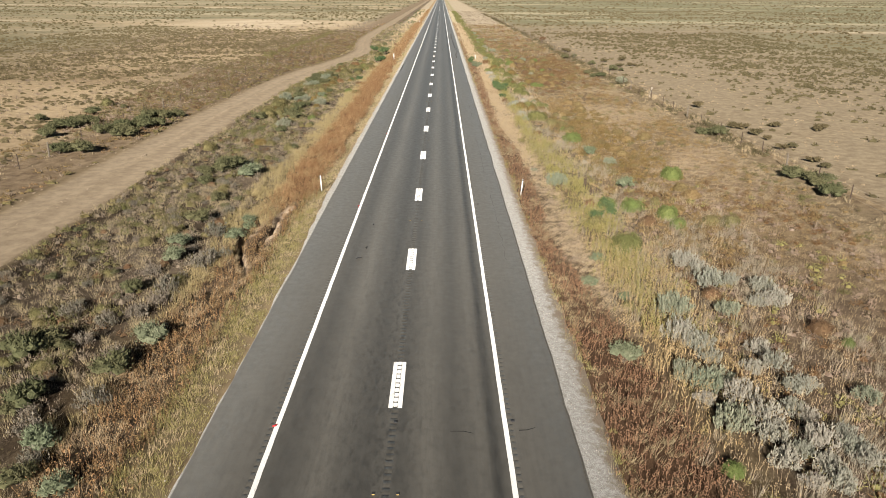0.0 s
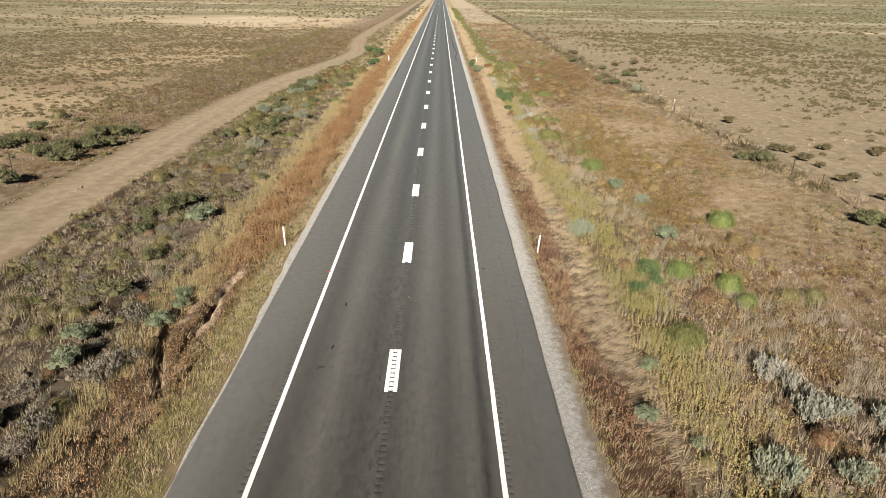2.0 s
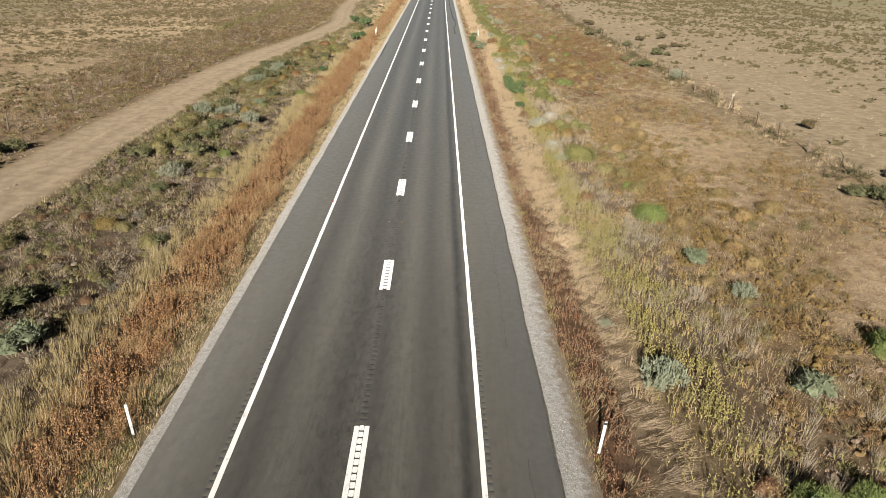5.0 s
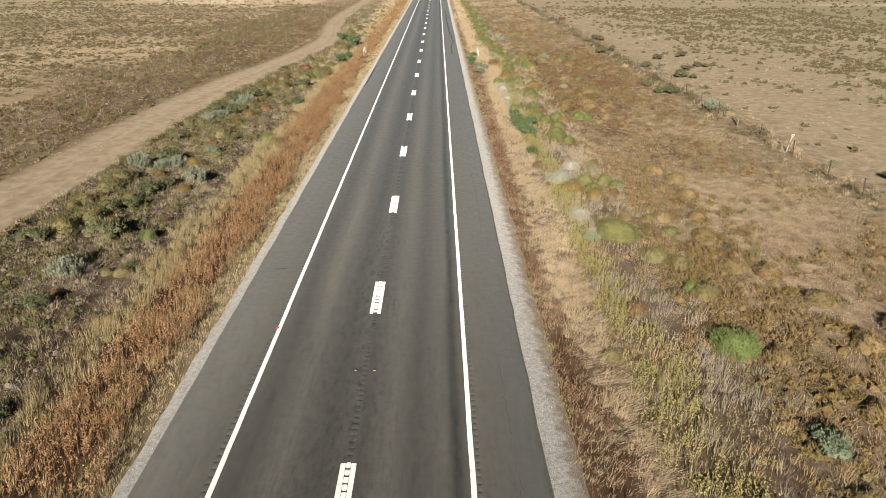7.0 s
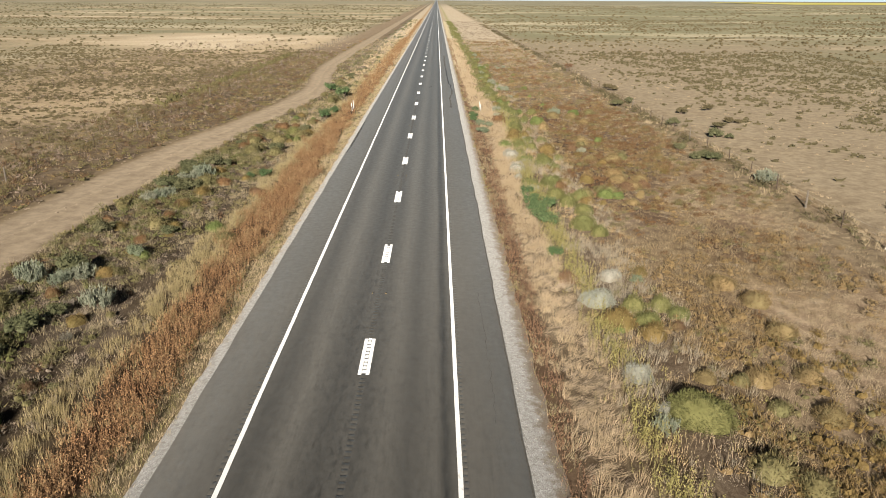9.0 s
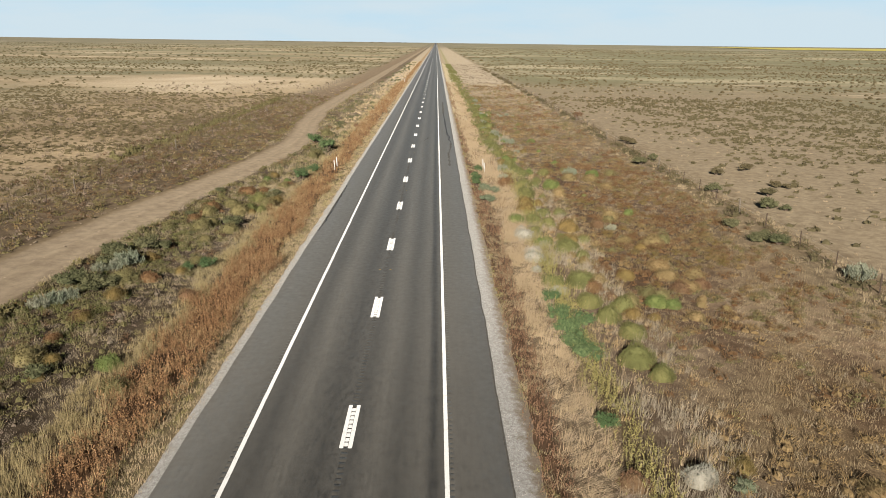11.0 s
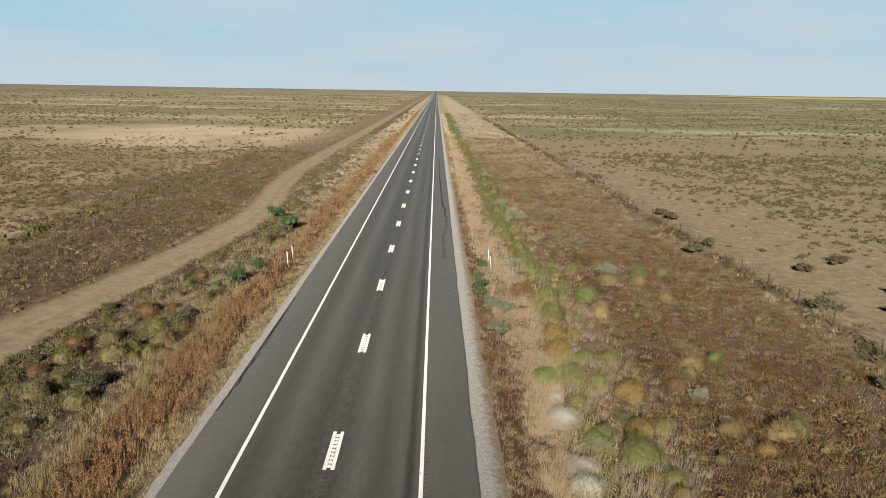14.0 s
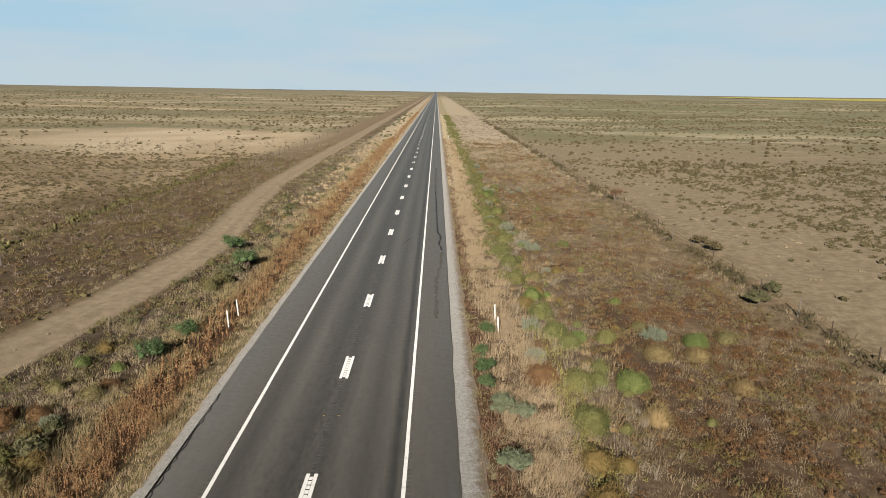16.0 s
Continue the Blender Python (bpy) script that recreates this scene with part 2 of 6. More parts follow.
GROUND = ground_material()
STRAW = plant("straw_blades", (0.27, 0.205, 0.125), (0.40, 0.315, 0.20), (0.50, 0.41, 0.275), spread=0.8)
PALE = plant("pale_grass_blades", (0.31, 0.245, 0.16), (0.42, 0.335, 0.23), (0.54, 0.445, 0.32))
GOLD = plant("golden_grass_blades", (0.215, 0.155, 0.075), (0.375, 0.285, 0.148), (0.525, 0.415, 0.24), spread=0.8)
TANRUST = plant("tan_rust_stalks", (0.055, 0.028, 0.018), (0.165, 0.095, 0.056), (0.34, 0.235, 0.145))
RUST = plant("rust_weed_stalks", (0.052, 0.028, 0.014), (0.215, 0.121, 0.058), (0.43, 0.28, 0.148), spread=1.0)
OCHRE = plant("ochre_weed_stalks", (0.12, 0.084, 0.038), (0.235, 0.17, 0.08), (0.35, 0.265, 0.135))
GREENISH = plant("yellow_green_blades", (0.145, 0.132, 0.046), (0.26, 0.23, 0.086), (0.36, 0.318, 0.14), spread=1.0)
LITTER = plant("dead_brush_twigs", (0.09, 0.07, 0.055), (0.2, 0.155, 0.118), (0.33, 0.265, 0.205))
GREYTWIG = plant("grey_brush_twigs", (0.13, 0.102, 0.077), (0.265, 0.216, 0.163), (0.42, 0.36, 0.285))
SAGE = plant("sagebrush_leaves", (0.034, 0.036, 0.017), (0.092, 0.093, 0.045), (0.18, 0.176, 0.095), 1.5)
BLUESAGE = plant("blue_sage_leaves", (0.052, 0.064, 0.036), (0.132, 0.152, 0.092), (0.25, 0.272, 0.18), 1.5)
PALESAGE = plant("pale_sage_leaves", (0.105, 0.115, 0.08), (0.205, 0.216, 0.155), (0.325, 0.335, 0.25), 1.5)
DARKSAGE = plant("dark_brush_leaves", (0.042, 0.034, 0.017), (0.098, 0.079, 0.042), (0.168, 0.138, 0.077), 1.5)
DULL = plant("dull_olive_stems", (0.048, 0.041, 0.017), (0.128, 0.111, 0.049), (0.235, 0.206, 0.098), 1.2)
VERGE = plant("verge_grass_blades", (0.14, 0.125, 0.045), (0.285, 0.248, 0.098), (0.43, 0.375, 0.175))
MAUVE = plant("bleached_grass_blades", (0.215, 0.17, 0.13), (0.345, 0.28, 0.215), (0.48, 0.405, 0.315))
MOUND = plant("green_mound_stems", (0.055, 0.059, 0.02), (0.12, 0.121, 0.043), (0.198, 0.193, 0.078), 1.2)
LEAFY = plant("leafy_green_leaves", (0.02, 0.04, 0.015), (0.06, 0.102, 0.04), (0.165, 0.215, 0.1), 1.5)
FRESH = plant("fresh_green_stems", (0.042, 0.062, 0.018), (0.108, 0.14, 0.042), (0.195, 0.225, 0.08), 1.2)
OCHRE_CLUMP = plant("ochre_clump_stems", (0.072, 0.05, 0.024), (0.175, 0.126, 0.059), (0.29, 0.216, 0.107))
ORANGE = plant("ochre_mound_stems", (0.06, 0.044, 0.016), (0.138, 0.099, 0.036), (0.23, 0.168, 0.066), 1.2)
BROWN = plant("dry_brown_stems", (0.045, 0.028, 0.018), (0.125, 0.074, 0.042), (0.225, 0.14, 0.078), 1.2)
REDBROWN = plant("rust_mound_stems", (0.05, 0.027, 0.014), (0.13, 0.074, 0.036), (0.225, 0.135, 0.066), 1.2)
RUSTGRASS = plant("rust_grass_blades", (0.14, 0.095, 0.058), (0.275, 0.2, 0.126), (0.43, 0.335, 0.225))
SILVER = plant("silver_shrub_leaves", (0.165, 0.158, 0.128), (0.262, 0.252, 0.208), (0.375, 0.362, 0.305), 1.5)
ASHY = plant("ashy_shrub_leaves", (0.075, 0.064, 0.05), (0.165, 0.145, 0.115), (0.29, 0.262, 0.215), 1.5)
YELLOW = plant("flower_field", (0.27, 0.24, 0.06), (0.33, 0.3, 0.075), (0.38, 0.35, 0.1), 0.01, 0.9, 0)


def plain(name, colour, rough=0.7, metal=0.0, grain=20, change=0.25):
    k = Nodes(name, rough, 0.3)
    k.bsdf.inputs["Metallic"].default_value = metal
    c = k.mix(k.ramp(k.noise(grain, 4, 0.65), 0.3, 0.7), tuple(v * (1 - change) for v in colour), tuple(v * (1 + change) for v in colour))
    return k.done(c, k.noise(grain * 2, 3), 0.3, 0.004)


WOOD = plain("weathered_wood", (0.14, 0.115, 0.09), 0.9, 0, 12, 0.4)
TWIG = plain("shrub_wood", (0.13, 0.095, 0.07), 0.95, 0, 18, 0.4)
RUSTY = plain("rusty_steel", (0.075, 0.052, 0.04), 0.75, 0.3, 25, 0.4)
WIRE = plain("galvanised_wire", (0.30, 0.29, 0.28), 0.5, 0.7, 30, 0.2)
WHITE = plain("white_plastic", (0.62, 0.62, 0.6), 0.5, 0, 12, 0.06)
BLACK = plain("black_plastic", (0.025, 0.025, 0.027), 0.55, 0, 25, 0.3)
TAR = plain("crack_tar", (0.018, 0.018, 0.019), 0.6, 0, 14, 0.4)
RED = plain("red_plastic", (0.45, 0.025, 0.03), 0.5, 0, 25, 0.3)
AMBER = plain("amber_lens", (0.60, 0.42, 0.14), 0.3, 0, 40, 0.2)
k = Nodes("bare_clay", 0.97, 0.1)
lump = k.noise(5, 6, 0.75)
clay = k.mix(k.ramp(lump, 0.30, 0.52), (0.08, 0.057, 0.038), k.mix(k.ramp(k.noise(1.1, 4, 0.6), 0.4, 0.6), (0.22, 0.16, 0.11), (0.36, 0.28, 0.205)))
EARTH = k.done(k.mix(k.ramp(k.attribute("crust", "Fac"), 0.1, 0.6), (0.066, 0.047, 0.032), clay), lump, 1.0, 0.12)
CLOD = plain("dry_clod", (0.2, 0.155, 0.11), 0.95, 0, 6, 0.3)
ROCK = plain("pale_stone", (0.40, 0.36, 0.31), 0.95, 0, 14, 0.3)

# ---- mesh helpers ----
rng = np.random.default_rng(7)


def data(name, verts, faces, material):
    """A mesh from arrays of corners and of faces that all have the same number of sides."""
    me = bpy.data.meshes.new(name)
    verts, faces = np.asarray(verts, np.float32), np.asarray(faces, np.int32)
    me.vertices.add(len(verts))
    me.vertices.foreach_set("co", verts.ravel())
    sides = faces.shape[1]
    me.loops.add(faces.size)
    me.loops.foreach_set("vertex_index", faces.ravel())
    me.polygons.add(len(faces))
    me.polygons.foreach_set("loop_start", np.arange(0, faces.size, sides, dtype=np.int32))
    me.update(calc_edges=True)
    me.materials.append(material)
    return me


def from_bm(name, bm, material):
    me = bpy.data.meshes.new(name)
    bm.to_mesh(me)
    bm.free()
    me.materials.append(material)
    return me


def part(name, bm, material, parent, label=""):
    """One mesh under a thing or a part."""
    me = bm if isinstance(bm, bpy.types.Mesh) else from_bm(name, bm, material)
    ob = new(name, me)
    ob.parent = parent
    return tagged(ob, label)


def box(bm, x0, x1, y0, y1, z0, z1, bevel=0.0):
    r = bmesh.ops.create_cube(bm, size=1)
    bmesh.ops.transform(bm, verts=r["verts"], matrix=Matrix.Translation(((x0 + x1) / 2, (y0 + y1) / 2, (z0 + z1) / 2)) @ Matrix.Diagonal((x1 - x0, y1 - y0, z1 - z0, 1)))
    if bevel:
        bmesh.ops.bevel(bm, geom=list({e for v in r["verts"] for e in v.link_edges}), offset=bevel, segments=1, affect="EDGES")


def tube(bm, pts, radii, sides=5, closed=True):
    """A tapered tube through points."""
    rings = []
    for i, p in enumerate(pts):
        p = Vector(p)
        d = (Vector(pts[min(i + 1, len(pts) - 1)]) - Vector(pts[max(i - 1, 0)])).normalized()
        u = d.orthogonal().normalized()
        v = d.cross(u)
        rings.append([bm.verts.new(p + radii[i] * (u * math.cos(a) + v * math.sin(a))) for a in (math.tau * j / sides for j in range(sides))])
    for a, b in zip(rings, rings[1:]):
        for j in range(sides):
            bm.faces.new((a[j], a[(j + 1) % sides], b[(j + 1) % sides], b[j]))
    if closed:
        bm.faces.new(rings[0][::-1])
    bm.faces.new(rings[-1])


WAVES = np.random.default_rng(3).uniform(-1, 1, (8, 6, 3))


def wob(x, y, scale, seed=0):
    """Smooth unevenness of about -1 to 1 with lumps of that many metres."""
    s = 0
    for a, b, c in WAVES[seed % 8]:
        q = 0.5 + abs(a)
        s = s + np.sin((a * x + b * y) * 6.3 / scale * q + 9 * c + 3 * np.sin((b * x - a * y) * 2.1 / scale))
    return s / 3.2


def smooth(v, a, b):
    t = np.clip((v - a) / (b - a), 0, 1)
    return t * t * (3 - 2 * t)


# ---- the lie of the land ----
TRACK_Y = (-400, 90, 120, 130, 140, 150, 160, 170, 180, 195, 215, 245, 300, 9000)
TRACK_X = (-23.9, -23.9, -23.2, -21.9, -20.5, -19.2, -17.9, -17.4, -17.8, -19.4, -21.2, -21.8, -21.5, -21.9)
TRACK_W = (2.9, 2.7, 2.6, 2.5, 2.2, 2.1, 2.1, 2.1, 2.0, 2.0, 1.9, 1.9, 2.0, 2.4)


def track(x, y):
    """How far x is from the middle of the dirt track, in half widths."""
    return (x - np.interp(y, TRACK_Y, TRACK_X) - 0.25 * wob(x * 0, y, 23, 2)) / np.interp(y, TRACK_Y, TRACK_W)


def gully(x, y):
    """1 in the beds of the two washed-out cuts beside the road."""
    cx = np.interp(y, (31, 33, 35, 37, 39, 41), (-7.9, -8.35, -9.1, -9.7, -9.97, -9.75)) + 0.07 * np.sin(y * 3.1)
    a = np.exp(-((x - cx) / 0.2) ** 2) * smooth(y, 31.5, 33.5) * (1 - smooth(y, 40.6, 41.6))
    b = np.exp(-((x + 8.42 + 0.08 * np.sin(y * 1.9) - 0.06 * np.sin(y * 4.3)) / 0.13) ** 2) * smooth(y, 35.5, 36.5) * (1 - smooth(y, 41.2, 43))
    return np.maximum(a, b)


def bare(x, y):
    """1 on the clay where nothing grows: the cuts, their lips and the crust between them."""
    lip = np.exp(-((x + 8.28 + 0.15 * np.sin(y * 1.1)) / 0.34) ** 4) * smooth(y, 35.5, 37.5) * (1 - smooth(y, 43, 45.5))
    lip2 = 0.7 * np.exp(-((x + 9.3) / 0.3) ** 4) * smooth(y, 37, 39) * (1 - smooth(y, 41, 42.5))
    return np.maximum(np.maximum(np.clip(2 * gully(x, y), 0, 1), 0.9 * lip), 0.8 * lip2)


def land(x, y):
    x, y = np.asarray(x, float), np.asarray(y, float)
    a = np.abs(x)
    z = -0.10 - 0.04 * smooth(a, 5.9, 6.8) - 0.38 * smooth(a, 6.6, 10.0)
    off = smooth(a, 7.0, 12.0)
    far = smooth(a, 30, 70)
    z = z + off * (0.05 * wob(x, y, 3.1, 1) + 0.10 * wob(x, y, 13, 4)) + far * 0.25 * wob(x, y, 90, 5)
    t = track(x, y)
    on = 1 - smooth(np.abs(t), 0.85, 1.25)
    rut = np.exp(-((np.abs(t) - 0.5) / 0.18) ** 2)
    z = z * (1 - on) + on * (-0.55 - 0.05 * rut) + 0.14 * np.exp(-((np.abs(t) - 1.18) / 0.14) ** 2) * (1 + 0.7 * wob(x, y, 2.0, 6))
    z = z + 0.07 * on * np.exp(-((t + 0.08) / 0.1) ** 2) * (0.6 + 0.6 * wob(x, y, 1.6, 2))
    z = z - 0.40 * np.exp(-((x + 36.2 + 0.5 * wob(x * 0, y, 30, 3)) / 0.7) ** 2) * smooth(y, 150, 165) * (1 - smooth(y, 235, 260))
    z = z + 0.12 * np.exp(-((x + 30.2) / 1.3) ** 2)
    z = z + 0.16 * np.exp(-((x - 30.6) / 1.2) ** 2) * (1 + 0.6 * wob(x, y, 4, 3))
    return z + 11.0 * (np.hypot(x, y) / 5000) ** 2


# where the weeds beside the gravel give way to pale grass, and that grass to the flat: y, x
RUST_EDGE = ((0, 18, 26, 32, 40, 43, 60, 72, 84, 107, 125, 141, 160), (9.8, 10.0, 9.4, 8.4, 7.6, 8.2, 8.4, 7.5, 7.7, 8.0, 8.4, 7.9, 7.6))
PALE_EDGE = ((0, 18, 26, 30, 40, 43, 60, 72, 84, 107, 125, 141, 160, 300), (9.8, 10.1, 10.0, 10.0, 9.7, 10.0, 9.6, 9.4, 9.8, 9.6, 10.3, 10.9, 10.3, 9.8))


def band_at(x, a, b, y, soft=0.5):
    """1 between two edges that are numbers or tables of y and x."""
    a = np.interp(y, *a) if isinstance(a, tuple) else a
    b = np.interp(y, *b) if isinstance(b, tuple) else b
    return smooth(x, a - soft, a + soft) * (1 - smooth(x, b - soft, b + soft))


def patch(x, y, scale, seed, cut=0.0, soft=0.5):
    return smooth(wob(x, y, scale, seed), cut - soft, cut + soft)


def ochre_land(x, y):
    return smooth(x, 12.5, 16) * (1 - smooth(x, 24, 29)) * patch(x, y, 11, 5, -0.15, 0.35) * (1 - 0.85 * smooth(y, 190, 330)) * smooth(y, 30, 40)


def pan_land(x, y):
    """1 on the bare pale pan out on the plain."""
    return np.exp(-(((x + 78 + 16 * wob(x, y, 40, 2)) / 58) ** 2 + ((y - 335 - 22 * wob(x * 0.5, y, 45, 4) - 10 * wob(x, y, 18, 1)) / 50) ** 2) ** 2) * smooth(-x, 26, 34)


def pale_land(x, y):
    return smooth(x, 17, 20) * (1 - smooth(x, 28, 30)) * patch(x, y, 14, 7, -0.05, 0.4) * (1 - 0.85 * smooth(y, 92, 122) * (1 - smooth(y, 185, 240)))


def rust_land(x, y):
    return smooth(x, 12, 15) * (1 - smooth(x, 25, 29)) * patch(x, y, 9, 6, 0.15, 0.35) * smooth(y, 78, 100) * (1 - 0.85 * smooth(y, 190, 330))


def steps(dense0, dense1, step, far0, far1, grow):
    v = list(np.arange(dense0, dense1 + step / 2, step))
    s = step
    while v[-1] < far1:
        s *= grow
        v.append(v[-1] + s)
    s = step
    while v[0] > far0:
        s *= grow
        v.insert(0, v[0] - s)
    return np.array(v)


def band_of(v, a, b):
    return ((v > a) & (v < b)).astype(float)


def make_ground():
    xs, ys = steps(-37.2, 37.2, 0.62, -4600, 4600, 1.105), steps(6, 236, 1.7, -500, 4990, 1.075)
    xs = np.sort(np.concatenate([xs, (xs[:-1] + xs[1:])[(xs[:-1] > -28) & (xs[:-1] < -15)] / 2]))
    X, Y = np.meshgrid(xs, ys)
    nx, ny = len(xs), len(ys)
    sunk = band_of(X, -10.9, -7.9) * band_of(Y, 31.2, 44.6)
    V = np.stack([X, Y, land(X, Y) - 0.8 * sunk], -1).reshape(-1, 3)
    i = (np.arange(ny - 1)[:, None] * nx + np.arange(nx - 1)[None]).ravel()
    me = data("ground", V, np.stack([i, i + 1, i + nx + 1, i + nx], 1), GROUND)
    me.polygons.foreach_set("use_smooth", np.ones(len(me.polygons), bool))
    x, y = V[:, 0], V[:, 1]
    col = np.ones((len(V), 3)) * (0.163, 0.123, 0.078)

    def lay(colour, w):
        nonlocal col
        w = np.clip(w, 0, 1)[:, None]
        col = col * (1 - w) + np.array(colour) * w
    # soils under plants are laid darker than earth: shade in the gaps, painted
    right = smooth(x, 6, 7) * (1 - smooth(x, 29, 31))
    lay((0.085, 0.064, 0.045), right)
    lay((0.15, 0.115, 0.078), right * smooth(y, 42, 56))
    lay((0.115, 0.089, 0.064), right * smooth(y, 78, 100))
    lay((0.078, 0.06, 0.043), smooth(x, 10.2, 11.6) * (1 - smooth(x, 13.5, 15.5)) * (1 - 0.6 * smooth(y, 85, 105)) * 0.9)
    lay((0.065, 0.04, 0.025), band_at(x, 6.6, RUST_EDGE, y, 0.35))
    lay((0.125, 0.1, 0.068), band_at(x, RUST_EDGE, PALE_EDGE, y, 0.4) * (0.75 + 0.25 * patch(x, y, 5, 2)))
    # dark patches stand for shadows between the straw tufts
    lay((0.075, 0.056, 0.036), band_at(x, RUST_EDGE, PALE_EDGE, y, 0.4) * np.clip(patch(x, y, 3.5, 6, 0.0, 0.4) * 0.8 + 0.6 * smooth(y, 95, 110) * (1 - smooth(y, 165, 200)), 0, 0.9))
    lay((0.089, 0.07, 0.038), np.exp(-((x - np.interp(y, *PALE_EDGE) - 0.8) / 0.7) ** 2) * 0.7)
    lay((0.11, 0.081, 0.047), ochre_land(x, y) * 0.85)
    # dark rusty litter, deepened as shade in the gaps between clumps
    lay((0.058, 0.037, 0.024), rust_land(x, y) * 0.85)
    lay((0.05, 0.034, 0.023), band_at(x, 14.5, 28, y, 1.0) * smooth(y, 100, 118) * (1 - smooth(y, 150, 180)) * 0.7)
    lay((0.185, 0.142, 0.098), pale_land(x, y) * 0.9)
    lay((0.14, 0.106, 0.07), smooth(x, 17, 21) * (1 - smooth(x, 27, 29)) * np.clip(wob(x, y, 13, 5) - 0.1, 0, 1))
    lay((0.145, 0.118, 0.082), smooth(x, 30.5, 32) * (1 - 0.3 * smooth(x, 60, 200)))
    lay((0.095, 0.088, 0.05), smooth(x, 31, 40) * smooth(y + 22 * wob(x, y, 60, 4) - 0.25 * x, 290, 345) * 0.85)
    lay((0.20, 0.168, 0.118), smooth(x, 31, 50) * np.exp(-((y - 455 - 25 * wob(x, y, 120, 2)) / 26) ** 2) * 0.7)
    lay((0.115, 0.092, 0.06), np.exp(-((x - 28.6) / 2.2) ** 2) * (0.75 + 0.2 * wob(x, y, 9, 3)) * (1 - 0.5 * smooth(y, 250, 400)))
    lay((0.09, 0.074, 0.043), smooth(-x, 6.0, 6.4) * (1 - smooth(-x, 7.5, 8)))
    # left strip: soil deepened for the small shadows among the brush
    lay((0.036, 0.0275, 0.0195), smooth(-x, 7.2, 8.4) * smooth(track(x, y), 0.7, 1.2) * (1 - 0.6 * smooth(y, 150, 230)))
    lay((0.089, 0.068, 0.041), band_of(y, 0, 400) * np.exp(-((x + 11.0) / 0.9) ** 2) * 0.6)
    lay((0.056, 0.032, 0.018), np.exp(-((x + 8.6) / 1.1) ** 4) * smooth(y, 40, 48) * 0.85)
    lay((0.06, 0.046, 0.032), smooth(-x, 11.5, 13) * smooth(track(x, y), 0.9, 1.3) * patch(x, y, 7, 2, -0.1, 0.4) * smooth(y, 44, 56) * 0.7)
    lay((0.125, 0.095, 0.064), smooth(-track(x, y), 0.9, 1.3) * (1 - smooth(-x, 33, 40)))
    lay((0.072, 0.055, 0.036), smooth(-track(x, y), 0.9, 1.4) * (1 - smooth(-x, 40, 52)) * smooth(y, 85, 115) * (1 - smooth(y, 190, 230)) * (0.5 + 0.5 * patch(x, y, 8, 3)))
    lay((0.092, 0.074, 0.056), smooth(-x, 10, 12) * (1 - smooth(-x, 20, 21)) * np.clip(wob(x, y, 6, 5), 0, 1) * 0.8)
    lay((0.225, 0.176, 0.115), smooth(-x, 32, 40) * (0.55 + 0.5 * wob(x, y, 26, 6)))
    lay((0.115, 0.09, 0.058), smooth(-x, 30, 36) * band_at(y, 118, 262, x, 22) * (0.35 + 0.5 * wob(0.5 * x, y, 16, 3)) * (1 - smooth(-x, 120, 200)))
    lay((0.25, 0.212, 0.155), smooth(y, 185, 330) * smooth(np.abs(x), 6, 7) * (1 - smooth(x, 29, 31)) * (1 - smooth(-x, 15, 17)) * 0.9)
    lay((0.2, 0.163, 0.11), smooth(y, 165, 250) * np.exp(-((x - 8.0) / 1.3) ** 2))
    lay((0.155, 0.144, 0.072), smooth(y, 180, 300) * np.exp(-((x - 10.8) / 1.3) ** 2) * 0.8)
    lay((0.18, 0.118, 0.064), smooth(y, 210, 330) * np.exp(-((x + 8.4) / 1.0) ** 2))
    pan = pan_land(x, y)
    lay((0.30, 0.252, 0.182), pan * (0.5 + 0.45 * patch(x, y, 26, 3)))
    t = np.abs(track(x, y))
    lay((0.152, 0.121, 0.086), 1 - smooth(t, 0.85, 1.15))
    lay((0.185, 0.149, 0.108), np.exp(-((t - 0.5) / 0.2) ** 2) * 0.5)
    lay((0.215, 0.174, 0.125), np.exp(-((track(x, y) + 0.08) / 0.09) ** 2) * (0.4 + 0.3 * wob(x, y, 5, 3)))
    lay((0.085, 0.065, 0.04), np.exp(-((t - 1.12) / 0.12) ** 2) * 0.8)
    lay((0.05, 0.037, 0.025), np.exp(-((x + 36.2) / 1.0) ** 2) * smooth(y, 150, 165) * (1 - smooth(y, 235, 260)))
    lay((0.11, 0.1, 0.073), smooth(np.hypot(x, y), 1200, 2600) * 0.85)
    # the attribute holds soil colour together with that painted shade
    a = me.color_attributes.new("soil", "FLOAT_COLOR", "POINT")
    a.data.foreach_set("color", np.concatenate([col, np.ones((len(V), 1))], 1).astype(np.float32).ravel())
    w = me.attributes.new("wild", "FLOAT", "POINT")
    w.data.foreach_set("value", (smooth(t, 1.0, 1.5) * smooth(np.abs(x), 6, 8) * (1 - 0.7 * smooth(np.abs(x + 0.5), 31, 36)) * (1 - 0.75 * smooth(y, 200, 380))).astype(np.float32))
    f = me.attributes.new("far", "FLOAT", "POINT")
    f.data.foreach_set("value", ((1 - pan) * (1 - 0.6 * smooth(y, 1500, 3000)) * smooth(t, 1.0, 1.5) * np.clip(smooth(np.abs(x), 60, 130) + smooth(y, 230, 420) * smooth(np.abs(x), 28, 36), 0, 1)).astype(np.float32))
    return tagged(new("ground", me), "dry sandy desert plain with tan grass and brush", "ground", kind="structure")


make_ground()
# ---- the road ----
ROAD0, ROAD1, NEAR0, NEAR1 = -300.0, 4900.0, 8.0, 262.0
rise = lambda y: 11.0 * (y / 5000) ** 2


def road_ys(fine):
    return np.unique(np.concatenate([np.arange(ROAD0, NEAR0, 40), np.arange(NEAR0, NEAR1, fine), np.geomspace(NEAR1, ROAD1, 60)]))


